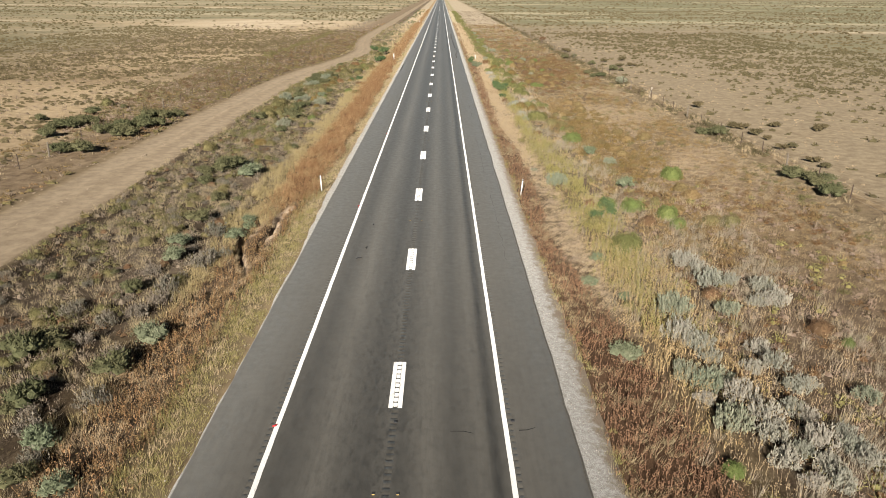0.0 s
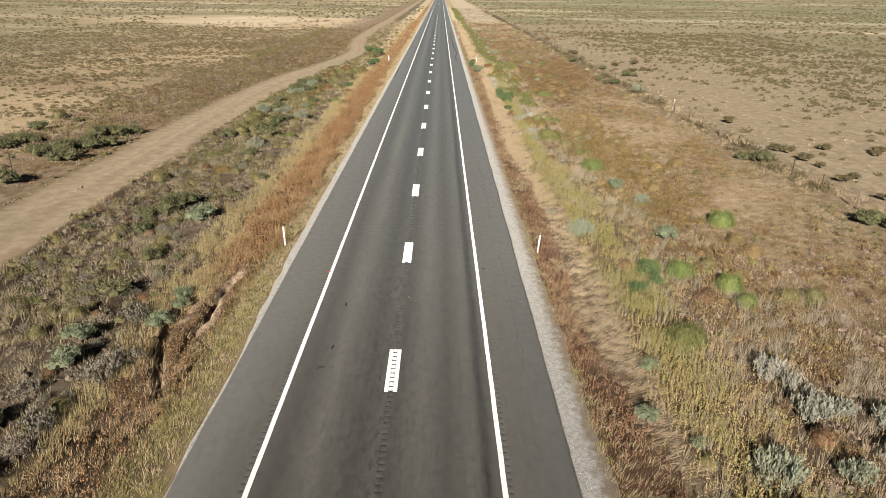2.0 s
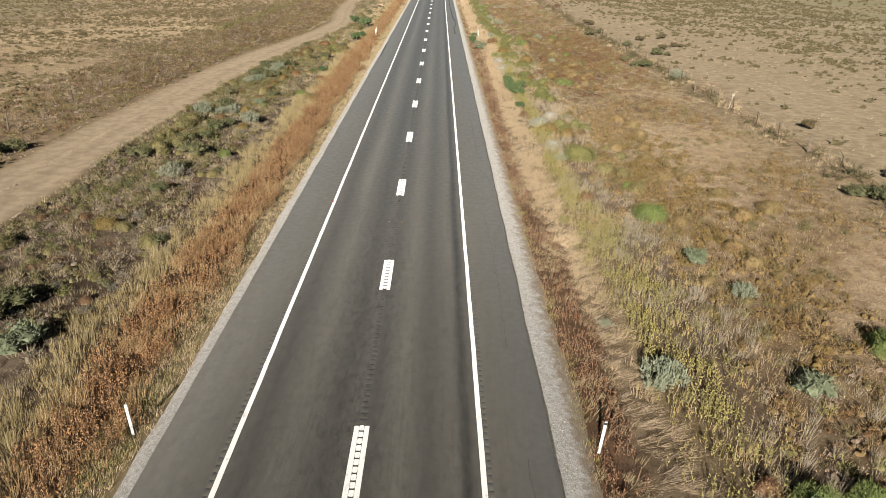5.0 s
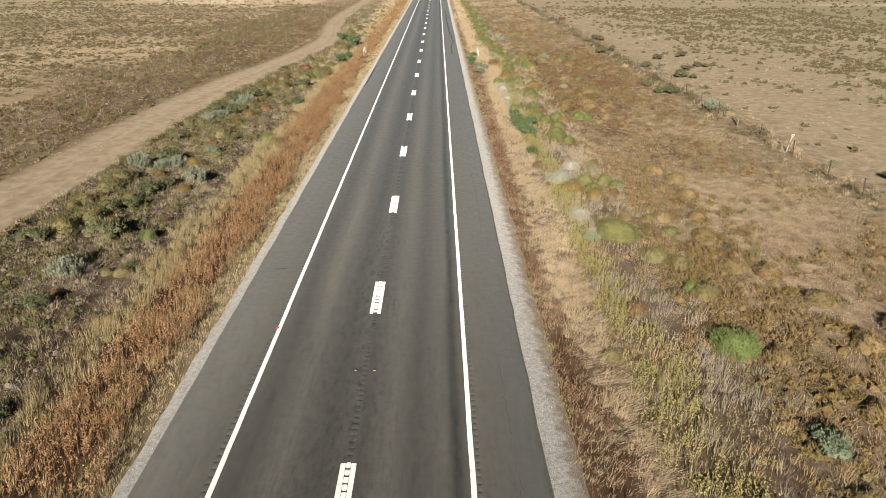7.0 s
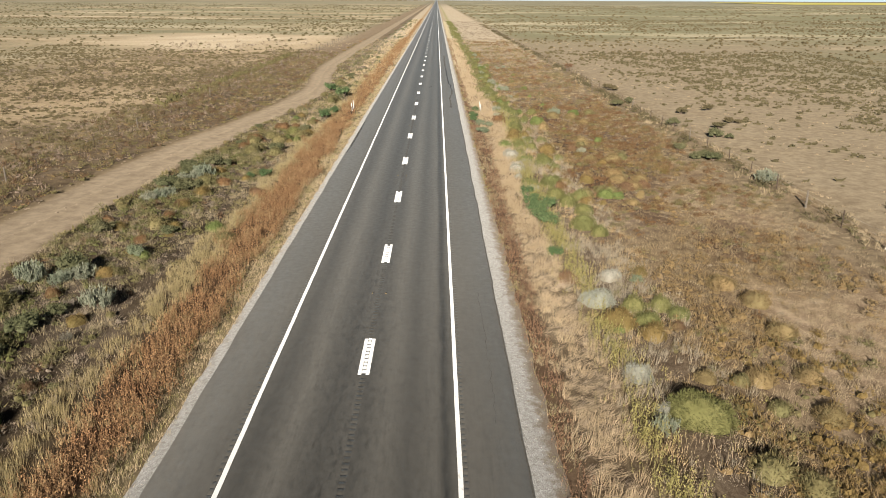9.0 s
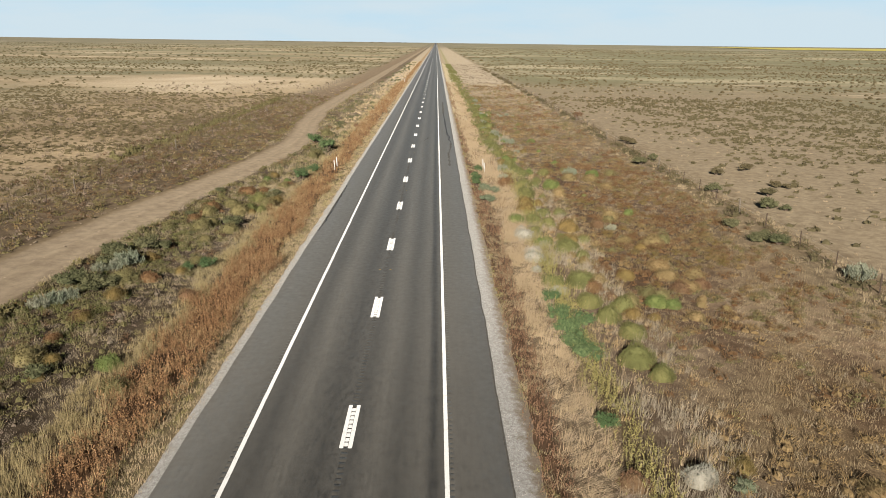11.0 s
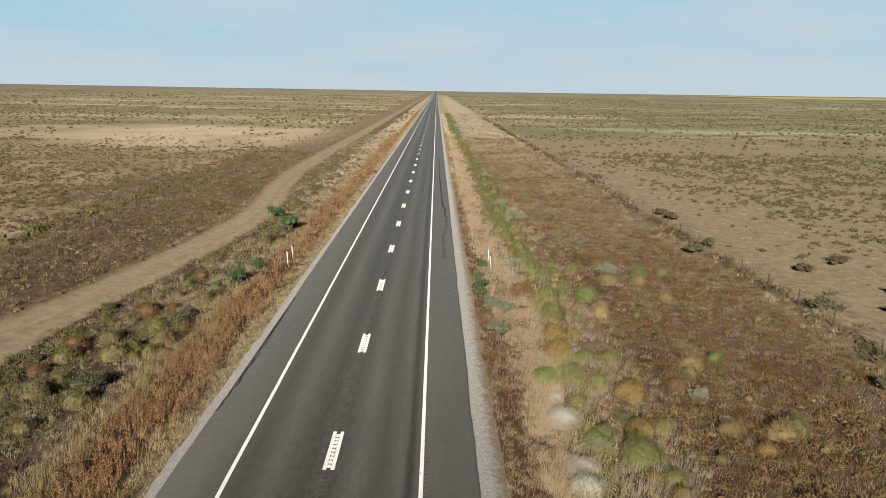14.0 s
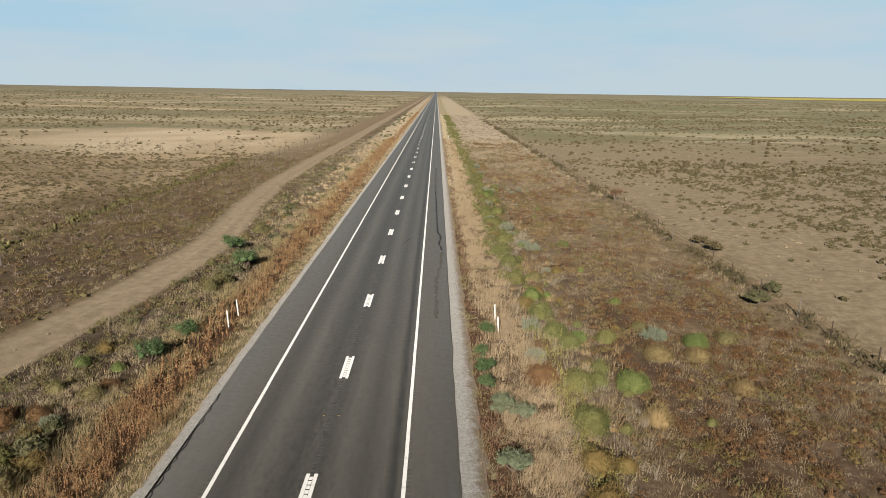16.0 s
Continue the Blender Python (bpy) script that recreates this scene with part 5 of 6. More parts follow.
def mound(seed, name, label, category, leaf, count, high=0.62, fine=0.028, stem=0.065):
    """A dense rounded bush one metre wide, of fine upright stems that hide a dark middle."""
    g = np.random.default_rng(seed)
    e = tagged(new(name), label, category)
    bm = bmesh.new()
    bmesh.ops.create_icosphere(bm, subdivisions=2, radius=1)
    for v in bm.verts:
        q = 0.345 * (1 + 0.08 * math.sin(3.1 * v.co.x + seed) + 0.07 * math.sin(4.3 * v.co.y - seed))
        v.co = Vector((v.co.x * q, v.co.y * q, max(-0.05, v.co.z * high * 0.71 + 0.02)))
    part("core", bm, leaf, e)
    d = g.normal(size=(count, 3))
    d[:, 2] = np.abs(d[:, 2]) * 0.9
    d /= np.linalg.norm(d, axis=1)[:, None]
    lump = 1 + 0.10 * np.sin(5 * d[:, :1] + seed) + 0.09 * np.sin(6 * d[:, 1:2] + 2 * seed) + 0.05 * np.sin(13 * d[:, :1] + 11 * d[:, 1:2])
    p = d * (0.36, 0.36, high * 0.74) * lump * g.uniform(0.85, 1.12, (count, 1))
    way = d * (0.8, 0.8, 0.6) + g.normal(size=(count, 3)) * 0.28 + (0, 0, 0.45)
    way /= np.linalg.norm(way, axis=1)[:, None]
    side = np.cross(way, g.normal(size=(count, 3)))
    side /= np.linalg.norm(side, axis=1)[:, None]
    s = g.uniform(0.7, 1.3, (count, 1))
    V = np.stack([p + side * fine * s * 0.5, p - side * fine * s * 0.5, p + way * stem * s], 1)
    V[:, :, 2] = np.maximum(V[:, :, 2], -0.02)
    part("crown", tri("crown", V.reshape(-1, 3), leaf), None, e)
    return e


def plumy(seed, name, label, category, leaf, plumes, per, high=0.5, reach=0.06):
    """A woolly shrub one metre wide: many upright plumes of small leaves, with gaps of shade between them."""
    g = np.random.default_rng(seed)
    e = tagged(new(name), label, category)
    blobs, V = [], []
    for i in range(plumes):
        a, r = g.uniform(0, 6.283), 0.47 * math.sqrt(g.random())
        r *= 1 + 0.2 * math.sin(3 * a + seed)
        h = high * (1 - 1.7 * r * r) * g.uniform(0.7, 1.15)
        foot, top = np.array((0.75 * r * math.cos(a), 0.75 * r * math.sin(a), 0.25 * h)), np.array((r * math.cos(a), r * math.sin(a), h))
        f = g.random((per, 1))
        around = g.normal(size=(per, 3))
        around /= np.linalg.norm(around, axis=1)[:, None]
        p = foot + (top - foot) * f + around * reach * (1 - 0.5 * f) * (1, 1, 0.6)
        way = around * 0.5 + (0, 0, 0.9)
        side = np.cross(way, g.normal(size=(per, 3)))
        side /= np.linalg.norm(side, axis=1)[:, None]
        s = g.uniform(0.6, 1.3, (per, 1)) * reach
        V.append(np.stack([p + side * s * 0.32, p - side * s * 0.32, p + way * s * 1.1], 1))
        if i % 7 == 0:
            blobs.append((top[0], top[1], h * 0.7, 0.1, 0.06))
    V = np.concatenate(V)
    V[:, :, 2] = np.maximum(V[:, :, 2], 0.01)
    part("trunk", stems(g, blobs, 0.016), TWIG, e, "grey-brown woody stems")
    part("crown", tri("crown", V.reshape(-1, 3), leaf), None, e)
    return e


KINDS = {}


def breed(key, maker, variants):
    KINDS[key] = [maker(100 + 17 * i + len(KINDS) * 301) for i in range(variants)]


breed("sage", lambda s: bush(s, "sagebrush", "grey-green sagebrush shrub growing in dry soil", "shrub", SAGE, 15, 620, 0.042, 1.0, 0.58), 4)
breed("blue", lambda s: bush(s, "sagebrush", "blue-green sage shrub among dry grass", "shrub", BLUESAGE, 14, 800, 0.036, 1.0, 0.62), 3)
breed("paleblue", lambda s: plumy(s, "pale_sagebrush", "pale grey-green woolly sage among dry grass", "shrub", PALESAGE, 76, 22, 0.5, 0.058), 3)
breed("dark", lambda s: bush(s, "desert_shrub", "low dark olive desert shrub on bare ground", "shrub", DARKSAGE, 9, 380, 0.05, 1.0, 0.5), 3)
breed("brownshrub", lambda s: bush(s, "desert_shrub", "leafless brown shrub beside the fence", "shrub", BROWN, 9, 420, 0.04, 1.0, 0.9, 2.6, 0.3), 1)
breed("silver", lambda s: plumy(s, "silver_shrub", "pale silvery shrub of woolly upright plumes", "shrub", SILVER, 62, 20, 0.54, 0.06), 4)
breed("ashy", lambda s: plumy(s, "ashy_shrub", "small ash-grey shrub with brown twigs in dark soil", "shrub", ASHY, 50, 16, 0.56, 0.062), 4)
breed("dome", lambda s: mound(s, "silver_shrub", "smooth rounded silvery-white shrub among dry grass", "shrub", SILVER, 2600, 0.5, 0.016, 0.046), 3)
breed("leafy", lambda s: bush(s, "leafy_plant", "dark green leafy roadside plant", "plant", LEAFY, 13, 1100, 0.036, 1.0, 0.85, 1.8, 0.5), 3)
breed("mound", lambda s: mound(s, "rabbitbrush", "dense rounded yellow-green rabbitbrush mound", "shrub", MOUND, 1600, 0.58, 0.019, 0.058), 4)
breed("bigmound", lambda s: mound(s, "rabbitbrush", "large rounded yellow-green rabbitbrush mound", "shrub", MOUND, 5200, 0.56, 0.0105, 0.04), 3)
breed("fresh", lambda s: mound(s, "rabbitbrush", "bright green feathery bush among dry weeds", "shrub", FRESH, 2800, 0.6, 0.0135, 0.06), 3)
breed("olive", lambda s: mound(s, "rabbitbrush", "dull olive-green bush in dry litter", "shrub", DULL, 1200, 0.56, 0.021, 0.07), 4)
breed("goldmound", lambda s: mound(s, "rabbitbrush", "rounded ochre-green bush turning brown", "shrub", ORANGE, 1500, 0.54, 0.019, 0.058), 3)
breed("ochre", lambda s: mound(s, "tumbleweed", "low fuzzy ochre weed on the flat", "shrub", OCHRE_CLUMP, 1500, 0.45, 0.018, 0.062), 3)
breed("rustmound", lambda s: mound(s, "tumbleweed", "rounded rust-red dried tumbleweed", "shrub", REDBROWN, 1200, 0.52, 0.02), 3)
breed("brown", lambda s: mound(s, "tumbleweed", "dry dark brown rounded tumbleweed", "shrub", BROWN, 1100, 0.5, 0.023), 3)
breed("tuft", lambda s: mound(s, "grass_tussock", "small golden grass tussock", "grass", OCHRE, 500, 0.7, 0.02, 0.2), 2)
USED = {k: 0 for k in KINDS}


def place(kind, x, y, wide, tall=1.0):
    """One shrub of a kind, wide metres across; a thicket where that is more than one plant spans."""
    if wide > 1.8 and kind in ("sage", "blue", "paleblue", "dark", "leafy"):
        for i in range(3):
            place(kind, x + wide * 0.3 * math.cos(1.9 * i + x), y + wide * 0.3 * math.sin(2.3 * i + y), wide * random.uniform(0.5, 0.65))
        return None
    if kind == "silver" and (y > 60 or x < 0):
        kind = "dome" if x > 0 else "ashy"
    if kind == "leafystalk":
        kind, tall = "leafy", 1.2
    tall = min(tall, 1.7 / wide)
    if abs(track(x, y)) < 1.3:
        return None
    full = 1.12 if kind in ("sage", "blue", "dark", "silver", "paleblue") else 1.25
    n = USED[kind]
    USED[kind] += 1
    src = KINDS[kind][n % len(KINDS[kind])]
    m = pose(x, y, float(land(x, y)) - 0.01, 0, 0, random.uniform(0, 360)) @ Matrix.Diagonal((full * wide, full * wide * random.uniform(0.88, 1.08), wide * tall * random.uniform(1.05, 1.3), 1))
    if n < len(KINDS[kind]):
        src.matrix_basis = m
        return src
    return copy_thing(src, Matrix(m) @ Matrix.Diagonal([1 / s for s in src.scale] + [1]))


for x, y, w in ((11.9, 37.0, 1.79), (12.3, 78.8, 2.40), (13.4, 100.2, 1.16), (12.6, 101.5, 1.74), (13.3, 104.7, 1.37), (12.5, 106.6, 1.41), (11.9, 108.8, 1.45), (12.2, 112.5, 1.79), (12.6, 119.6, 1.91), (11.9, 138.0, 1.93)):
    place("bigmound", x, y, w)
for x, y, w in ((-9.3, 16.7, 0.89), (-10.9, 18.9, 1.01), (8.6, 24.1, 1.12), (-10.1, 25.8, 1.25), (10.1, 30.1, 0.54), (8.7, 31.4, 0.75), (9.8, 34.8, 0.73), (-12.6, 34.9, 1.15), (-12.9, 36.7, 1.13), (-10.2, 38.2, 1.05), (-9.9, 40.1, 0.66), (-10.2, 41.1, 0.78), (15.1, 50.1, 1.19), (-13.0, 52.4, 1.51), (14.6, 60.8, 1.13), (13.5, 91.6, 0.65), (-14.5, 95.6, 1.02), (7.9, 133.8, 1.24), (8.3, 139.0, 1.84)):
    place("blue", x, y, w)
for x, y, w in ((17.7, 27.0, 1.04), (14.3, 30.5, 1.00), (14.5, 32.7, 0.99), (14.5, 41.8, 1.05), (11.6, 45.7, 0.86), (11.2, 70.2, 1.09), (13.9, 86.2, 0.74), (9.9, 92.0, 1.20), (-15.6, 106.3, 1.10), (-11.0, 109.6, 1.22), (13.6, 110.2, 0.69), (18.1, 111.7, 1.13), (19.7, 112.6, 1.17), (16.5, 126.9, 1.15), (11.1, 147.9, 1.21), (11.0, 187.3, 1.17), (-10.6, 194.0, 1.40)):
    place("brown", x, y, w)
for x, y, w in ((30.3, 206.7, 1.60),):
    place("brownshrub", x, y, w)
for x, y, w in ((33.4, 57.0, 0.86), (33.4, 59.0, 0.97), (32.8, 63.6, 1.05), (34.3, 64.8, 0.97), (33.8, 68.8, 0.83), (33.8, 71.4, 1.18), (41.6, 74.0, 1.89), (33.3, 75.1, 1.92), (37.6, 75.3, 1.13), (34.3, 89.6, 1.35), (36.1, 139.2, 1.31), (39.8, 144.6, 1.85), (35.7, 151.2, 1.43), (40.0, 153.9, 1.60), (32.1, 175.5, 1.66), (32.2, 179.1, 1.52)):
    place("dark", x, y, w)
for x, y, w in ((10.3, 17.7, 0.67), (18.2, 25.8, 0.55), (16.1, 41.0, 1.15), (16.0, 42.9, 1.39), (14.3, 45.1, 1.52), (12.6, 45.1, 1.34), (19.3, 52.8, 1.59), (14.2, 67.0, 1.82), (14.2, 72.2, 0.90), (-12.9, 78.5, 0.90), (11.2, 86.0, 0.68), (-14.2, 95.5, 0.91), (-11.5, 100.6, 1.15), (16.7, 108.8, 1.05), (15.9, 109.1, 1.31), (11.0, 120.9, 1.15), (9.8, 127.4, 1.45), (20.0, 130.7, 0.95), (15.1, 142.6, 1.75), (-12.5, 144.4, 0.79)):
    place("fresh", x, y, w)
for x, y, w in ((-14.7, 144.9, 0.93), (20.7, 148.8, 1.50), (-10.6, 149.9, 0.93)):
    place("fresh", x, y, w)
for x, y, w in ((-15.3, 64.9, 1.18), (12.5, 85.2, 1.24), (11.3, 86.5, 1.70), (-15.1, 92.7, 1.00), (14.0, 93.0, 1.01), (-15.2, 96.5, 0.86), (-15.5, 106.2, 1.07), (15.1, 106.9, 0.74), (14.0, 107.2, 1.04), (-15.1, 109.5, 1.31), (15.4, 114.0, 1.12), (13.3, 116.9, 0.80), (-16.0, 117.1, 0.97), (13.2, 122.1, 1.54), (13.9, 126.1, 1.79), (11.2, 131.4, 1.92), (-11.3, 133.9, 1.50), (12.6, 134.5, 1.01), (11.5, 134.6, 1.60), (-12.5, 136.0, 1.41)):
    place("goldmound", x, y, w)
for x, y, w in ((-14.4, 147.0, 1.23), (11.2, 156.6, 1.37)):
    place("goldmound", x, y, w)
for x, y, w in ((9.8, 95.5, 0.78), (10.3, 101.4, 1.13), (9.9, 102.9, 1.07), (9.8, 104.5, 1.04), (10.8, 105.4, 1.03), (9.8, 106.4, 1.02), (9.8, 109.0, 0.84), (-12.8, 114.7, 0.61), (-11.6, 115.1, 0.92), (7.4, 141.5, 0.80), (7.4, 143.6, 0.84), (-11.1, 145.4, 1.31), (7.4, 145.9, 0.77), (-10.6, 149.5, 1.11), (7.9, 149.8, 0.84), (-11.5, 166.5, 1.67), (-12.0, 168.2, 1.97), (-14.4, 173.3, 1.60)):
    place("leafy", x, y, w)
for x, y, w in ((11.2, 41.9, 0.71), (12.4, 43.1, 0.67), (12.3, 44.1, 0.85)):
    place("leafystalk", x, y, w)
for x, y, w in ((12.7, 86.5, 1.20), (14.3, 87.2, 1.00), (12.4, 88.1, 1.31), (13.8, 88.3, 1.22), (13.7, 108.3, 1.38), (10.4, 112.3, 1.44), (13.4, 117.9, 0.91), (11.5, 121.6, 1.13), (14.4, 122.5, 1.16), (12.9, 123.2, 0.93), (11.0, 124.7, 1.13), (12.4, 127.0, 1.38), (11.2, 127.8, 1.64), (12.5, 130.4, 1.26), (13.9, 130.4, 1.13), (-11.9, 130.7, 1.13), (-13.0, 131.2, 1.34), (-12.9, 134.2, 1.82), (12.3, 142.5, 1.63), (13.4, 143.1, 1.19)):
    place("mound", x, y, w)
for x, y, w in ((12.8, 148.2, 1.35), (15.3, 149.3, 1.38), (12.3, 150.2, 1.55), (10.9, 151.1, 1.15), (12.0, 154.1, 1.68), (11.1, 163.0, 1.63), (11.3, 168.6, 1.79), (10.8, 172.8, 1.59), (11.7, 178.0, 2.06), (11.3, 187.7, 2.20), (12.4, 195.2, 1.84), (12.4, 204.2, 1.87)):
    place("mound", x, y, w)
for x, y, w in ((17.2, 44.6, 0.99), (19.2, 47.8, 1.32), (19.0, 49.6, 1.22), (14.6, 58.8, 0.91), (17.5, 60.9, 1.25), (17.3, 62.7, 1.26), (15.6, 66.4, 1.19), (19.5, 67.2, 1.46), (21.5, 68.3, 1.41), (19.6, 71.2, 1.26), (18.6, 74.1, 1.31), (17.2, 74.9, 1.34), (17.1, 78.9, 1.27), (15.6, 81.4, 1.19), (13.5, 81.5, 0.89), (17.7, 81.7, 1.17), (18.4, 85.6, 1.34), (18.7, 89.0, 1.50), (17.9, 91.3, 1.50), (17.4, 107.0, 0.99)):
    place("ochre", x, y, w)
for x, y, w in ((18.7, 112.1, 1.43), (13.4, 113.4, 1.31), (18.0, 114.1, 1.47), (20.0, 114.6, 1.39), (18.1, 116.0, 1.58), (19.5, 121.9, 1.80), (17.4, 122.2, 1.25), (20.7, 142.1, 1.45), (17.7, 146.7, 1.80), (20.0, 146.7, 1.63)):
    place("ochre", x, y, w)
for x, y, w in ((-13.3, 23.4, 0.84), (-16.1, 28.2, 0.83), (10.1, 29.3, 0.69), (-11.4, 32.3, 0.78), (-14.9, 37.2, 0.79), (10.9, 37.8, 0.81), (-14.0, 38.8, 0.97), (11.0, 41.2, 1.21), (18.4, 41.7, 1.07), (19.7, 41.8, 1.18), (16.1, 46.0, 0.91), (-13.7, 47.0, 1.06), (-14.0, 48.8, 0.90), (-19.1, 61.9, 1.29), (-12.2, 62.5, 1.03), (-14.2, 64.5, 0.89), (-20.3, 65.0, 1.38), (9.2, 66.3, 0.71), (14.7, 71.7, 1.27), (-12.4, 73.9, 0.86)):
    place("olive", x, y, w)
for x, y, w in ((14.5, 74.9, 1.12), (13.5, 75.7, 1.38), (-15.1, 78.7, 1.00), (-17.8, 79.3, 1.70), (15.5, 79.4, 0.83), (-17.0, 80.9, 1.57), (14.8, 81.3, 0.77), (-16.8, 82.6, 1.49), (-19.0, 84.3, 1.35), (-16.3, 84.4, 1.35), (-18.6, 86.9, 1.68), (-39.8, 87.7, 1.70), (-18.4, 88.4, 1.70), (-10.1, 98.2, 1.34), (-15.3, 101.0, 1.36), (14.4, 109.3, 1.24), (16.4, 110.1, 1.28), (15.9, 110.8, 1.23), (-17.8, 112.2, 1.14), (-15.7, 112.3, 1.70)):
    place("olive", x, y, w)
for x, y, w in ((-12.8, 116.6, 0.96), (-13.9, 121.8, 1.12), (20.4, 122.3, 1.25), (-12.8, 124.4, 1.52), (-15.3, 125.2, 1.62), (-14.9, 126.6, 1.29), (-16.1, 129.8, 1.41), (-13.6, 130.1, 1.70), (-14.9, 132.4, 1.31), (-11.7, 132.5, 1.70), (-12.0, 140.4, 1.31), (-14.2, 141.2, 1.12), (-18.4, 145.5, 1.25), (22.9, 149.5, 1.39), (-12.4, 160.0, 1.70), (-12.1, 161.9, 1.70), (-13.9, 181.9, 1.70)):
    place("olive", x, y, w)
for x, y, w in ((11.2, 20.1, 1.33), (16.5, 21.6, 0.98), (11.1, 22.8, 1.95), (11.8, 28.5, 1.65), (14.3, 28.6, 1.10), (10.1, 50.9, 1.65), (9.0, 54.8, 0.55), (15.6, 57.5, 1.03), (-14.9, 73.7, 1.56), (10.9, 78.2, 0.90), (-13.6, 88.7, 1.62), (-18.5, 91.8, 1.60), (-16.6, 92.0, 1.94), (-18.1, 108.6, 2.14), (-17.7, 114.7, 1.81), (-17.0, 115.7, 1.74), (11.1, 120.4, 0.85), (-12.4, 137.4, 0.90), (10.5, 146.2, 1.28), (18.4, 149.7, 1.47)):
    place("paleblue", x, y, w)
for x, y, w in ((-11.4, 110.3, 0.76), (12.8, 111.7, 1.17), (-14.4, 112.6, 1.15), (-16.8, 128.2, 1.18), (-16.5, 129.8, 1.01), (-11.1, 130.8, 0.76), (-16.4, 131.5, 1.60), (-11.5, 132.4, 1.42), (-14.8, 137.5, 1.83), (-13.4, 138.3, 1.18), (-14.8, 138.7, 0.83), (-11.7, 141.7, 1.12), (10.5, 143.2, 2.12), (9.9, 165.1, 0.85)):
    place("rustmound", x, y, w)
for x, y, w in ((-10.7, 17.2, 0.97), (-12.7, 21.3, 1.27), (-10.6, 23.2, 1.36), (-14.6, 24.4, 1.42), (-14.0, 25.2, 1.24), (-13.1, 31.0, 0.96), (-13.3, 41.2, 1.46), (-13.5, 45.7, 1.06), (29.3, 48.2, 1.65), (-15.8, 50.4, 1.05), (30.0, 51.1, 1.90), (29.1, 52.8, 2.35), (-16.4, 53.3, 1.81), (-15.5, 54.2, 1.69), (-15.2, 55.6, 1.54), (-31.5, 60.0, 1.61), (-29.5, 60.2, 1.61), (-31.3, 61.2, 1.82), (-36.7, 67.9, 2.02), (-29.3, 68.1, 2.60)):
    place("sage", x, y, w)
for x, y, w in ((-31.5, 70.0, 2.60), (-14.5, 70.3, 1.06), (29.6, 70.4, 1.58), (28.8, 71.5, 1.93), (-37.6, 71.7, 2.40), (-29.8, 72.1, 2.60), (-36.9, 72.2, 2.15), (-28.7, 72.4, 2.48), (-36.5, 73.7, 2.47), (-35.8, 74.8, 2.23), (-14.9, 75.1, 1.02), (-42.1, 76.6, 1.15), (-29.5, 77.2, 2.60), (-18.7, 77.9, 1.47), (-28.7, 78.4, 2.34), (-15.1, 78.6, 1.75), (-38.1, 80.4, 1.50), (-17.0, 82.2, 1.27), (-15.7, 83.4, 1.01), (-36.7, 85.3, 0.77)):
    place("sage", x, y, w)
for x, y, w in ((-15.7, 85.9, 1.40), (-15.0, 87.7, 0.95), (-16.9, 92.9, 1.64), (-18.5, 100.0, 1.26), (-16.8, 111.2, 1.92), (-18.5, 111.3, 1.79), (-17.8, 116.1, 1.82), (-18.6, 117.6, 2.28), (-17.1, 119.1, 1.49), (-16.3, 119.6, 1.10), (28.8, 121.6, 1.45), (28.0, 122.9, 1.86), (-13.0, 126.0, 1.38), (27.2, 126.7, 1.21), (34.9, 133.0, 0.91), (33.6, 133.9, 1.65), (-11.9, 135.0, 1.25), (-11.8, 136.7, 1.01), (30.7, 139.3, 1.54), (-10.9, 146.9, 0.65)):
    place("sage", x, y, w)
for x, y, w in ((28.6, 157.9, 1.66), (31.1, 160.9, 1.32)):
    place("sage", x, y, w)
for x, y, w in ((13.1, 17.1, 0.97), (12.4, 17.1, 0.81), (14.5, 17.9, 1.01), (13.2, 17.9, 0.92), (12.0, 18.1, 0.95), (-10.8, 18.1, 0.85), (14.4, 18.6, 0.97), (12.8, 18.6, 0.80), (13.5, 19.0, 1.16), (14.5, 19.3, 0.89), (12.2, 19.3, 1.07), (-11.7, 19.6, 1.01), (12.3, 20.2, 1.22), (13.8, 20.4, 0.86), (13.5, 20.8, 0.99), (-10.4, 21.2, 1.04), (10.8, 21.5, 0.78), (12.0, 21.5, 1.21), (14.2, 22.1, 1.00), (15.0, 22.5, 0.69)):
    place("silver", x, y, w)
for x, y, w in ((13.2, 23.4, 0.84), (14.2, 23.7, 1.10), (-11.0, 24.3, 0.86), (12.0, 24.3, 0.87), (14.2, 25.2, 1.01), (11.9, 25.3, 1.23), (-12.8, 25.6, 0.81), (11.4, 26.1, 1.51), (-12.7, 27.2, 0.86), (-14.7, 28.3, 0.98), (-11.7, 28.3, 0.89), (16.8, 29.6, 1.48), (16.0, 29.6, 0.93), (-11.4, 29.7, 0.98), (-11.4, 30.9, 1.21), (17.1, 31.5, 1.22), (14.7, 32.0, 1.42), (15.8, 32.1, 0.97), (-13.0, 33.1, 1.00), (14.9, 33.7, 1.13)):
    place("silver", x, y, w)
for x, y, w in ((-10.8, 34.1, 1.37), (14.4, 34.8, 1.48), (-10.3, 35.3, 1.21), (-11.5, 38.8, 1.26), (-12.0, 43.2, 0.74), (-14.7, 50.6, 0.72), (13.6, 57.9, 0.52), (11.2, 79.2, 0.88), (10.9, 81.8, 1.29), (10.9, 89.1, 1.65), (12.3, 92.4, 1.27), (10.6, 111.0, 1.00), (9.8, 115.1, 0.76), (9.9, 117.3, 1.37), (10.0, 118.6, 1.45), (9.9, 122.8, 1.67), (10.0, 125.3, 0.99)):
    place("silver", x, y, w)
for x, y, w in ((19.6, 108.3, 0.52), (18.5, 109.1, 0.53), (18.8, 109.9, 0.56), (17.9, 129.1, 1.22), (15.3, 138.9, 1.32)):
    place("tuft", x, y, w)
place("paleblue", 30.2, 113.6, 1.75)


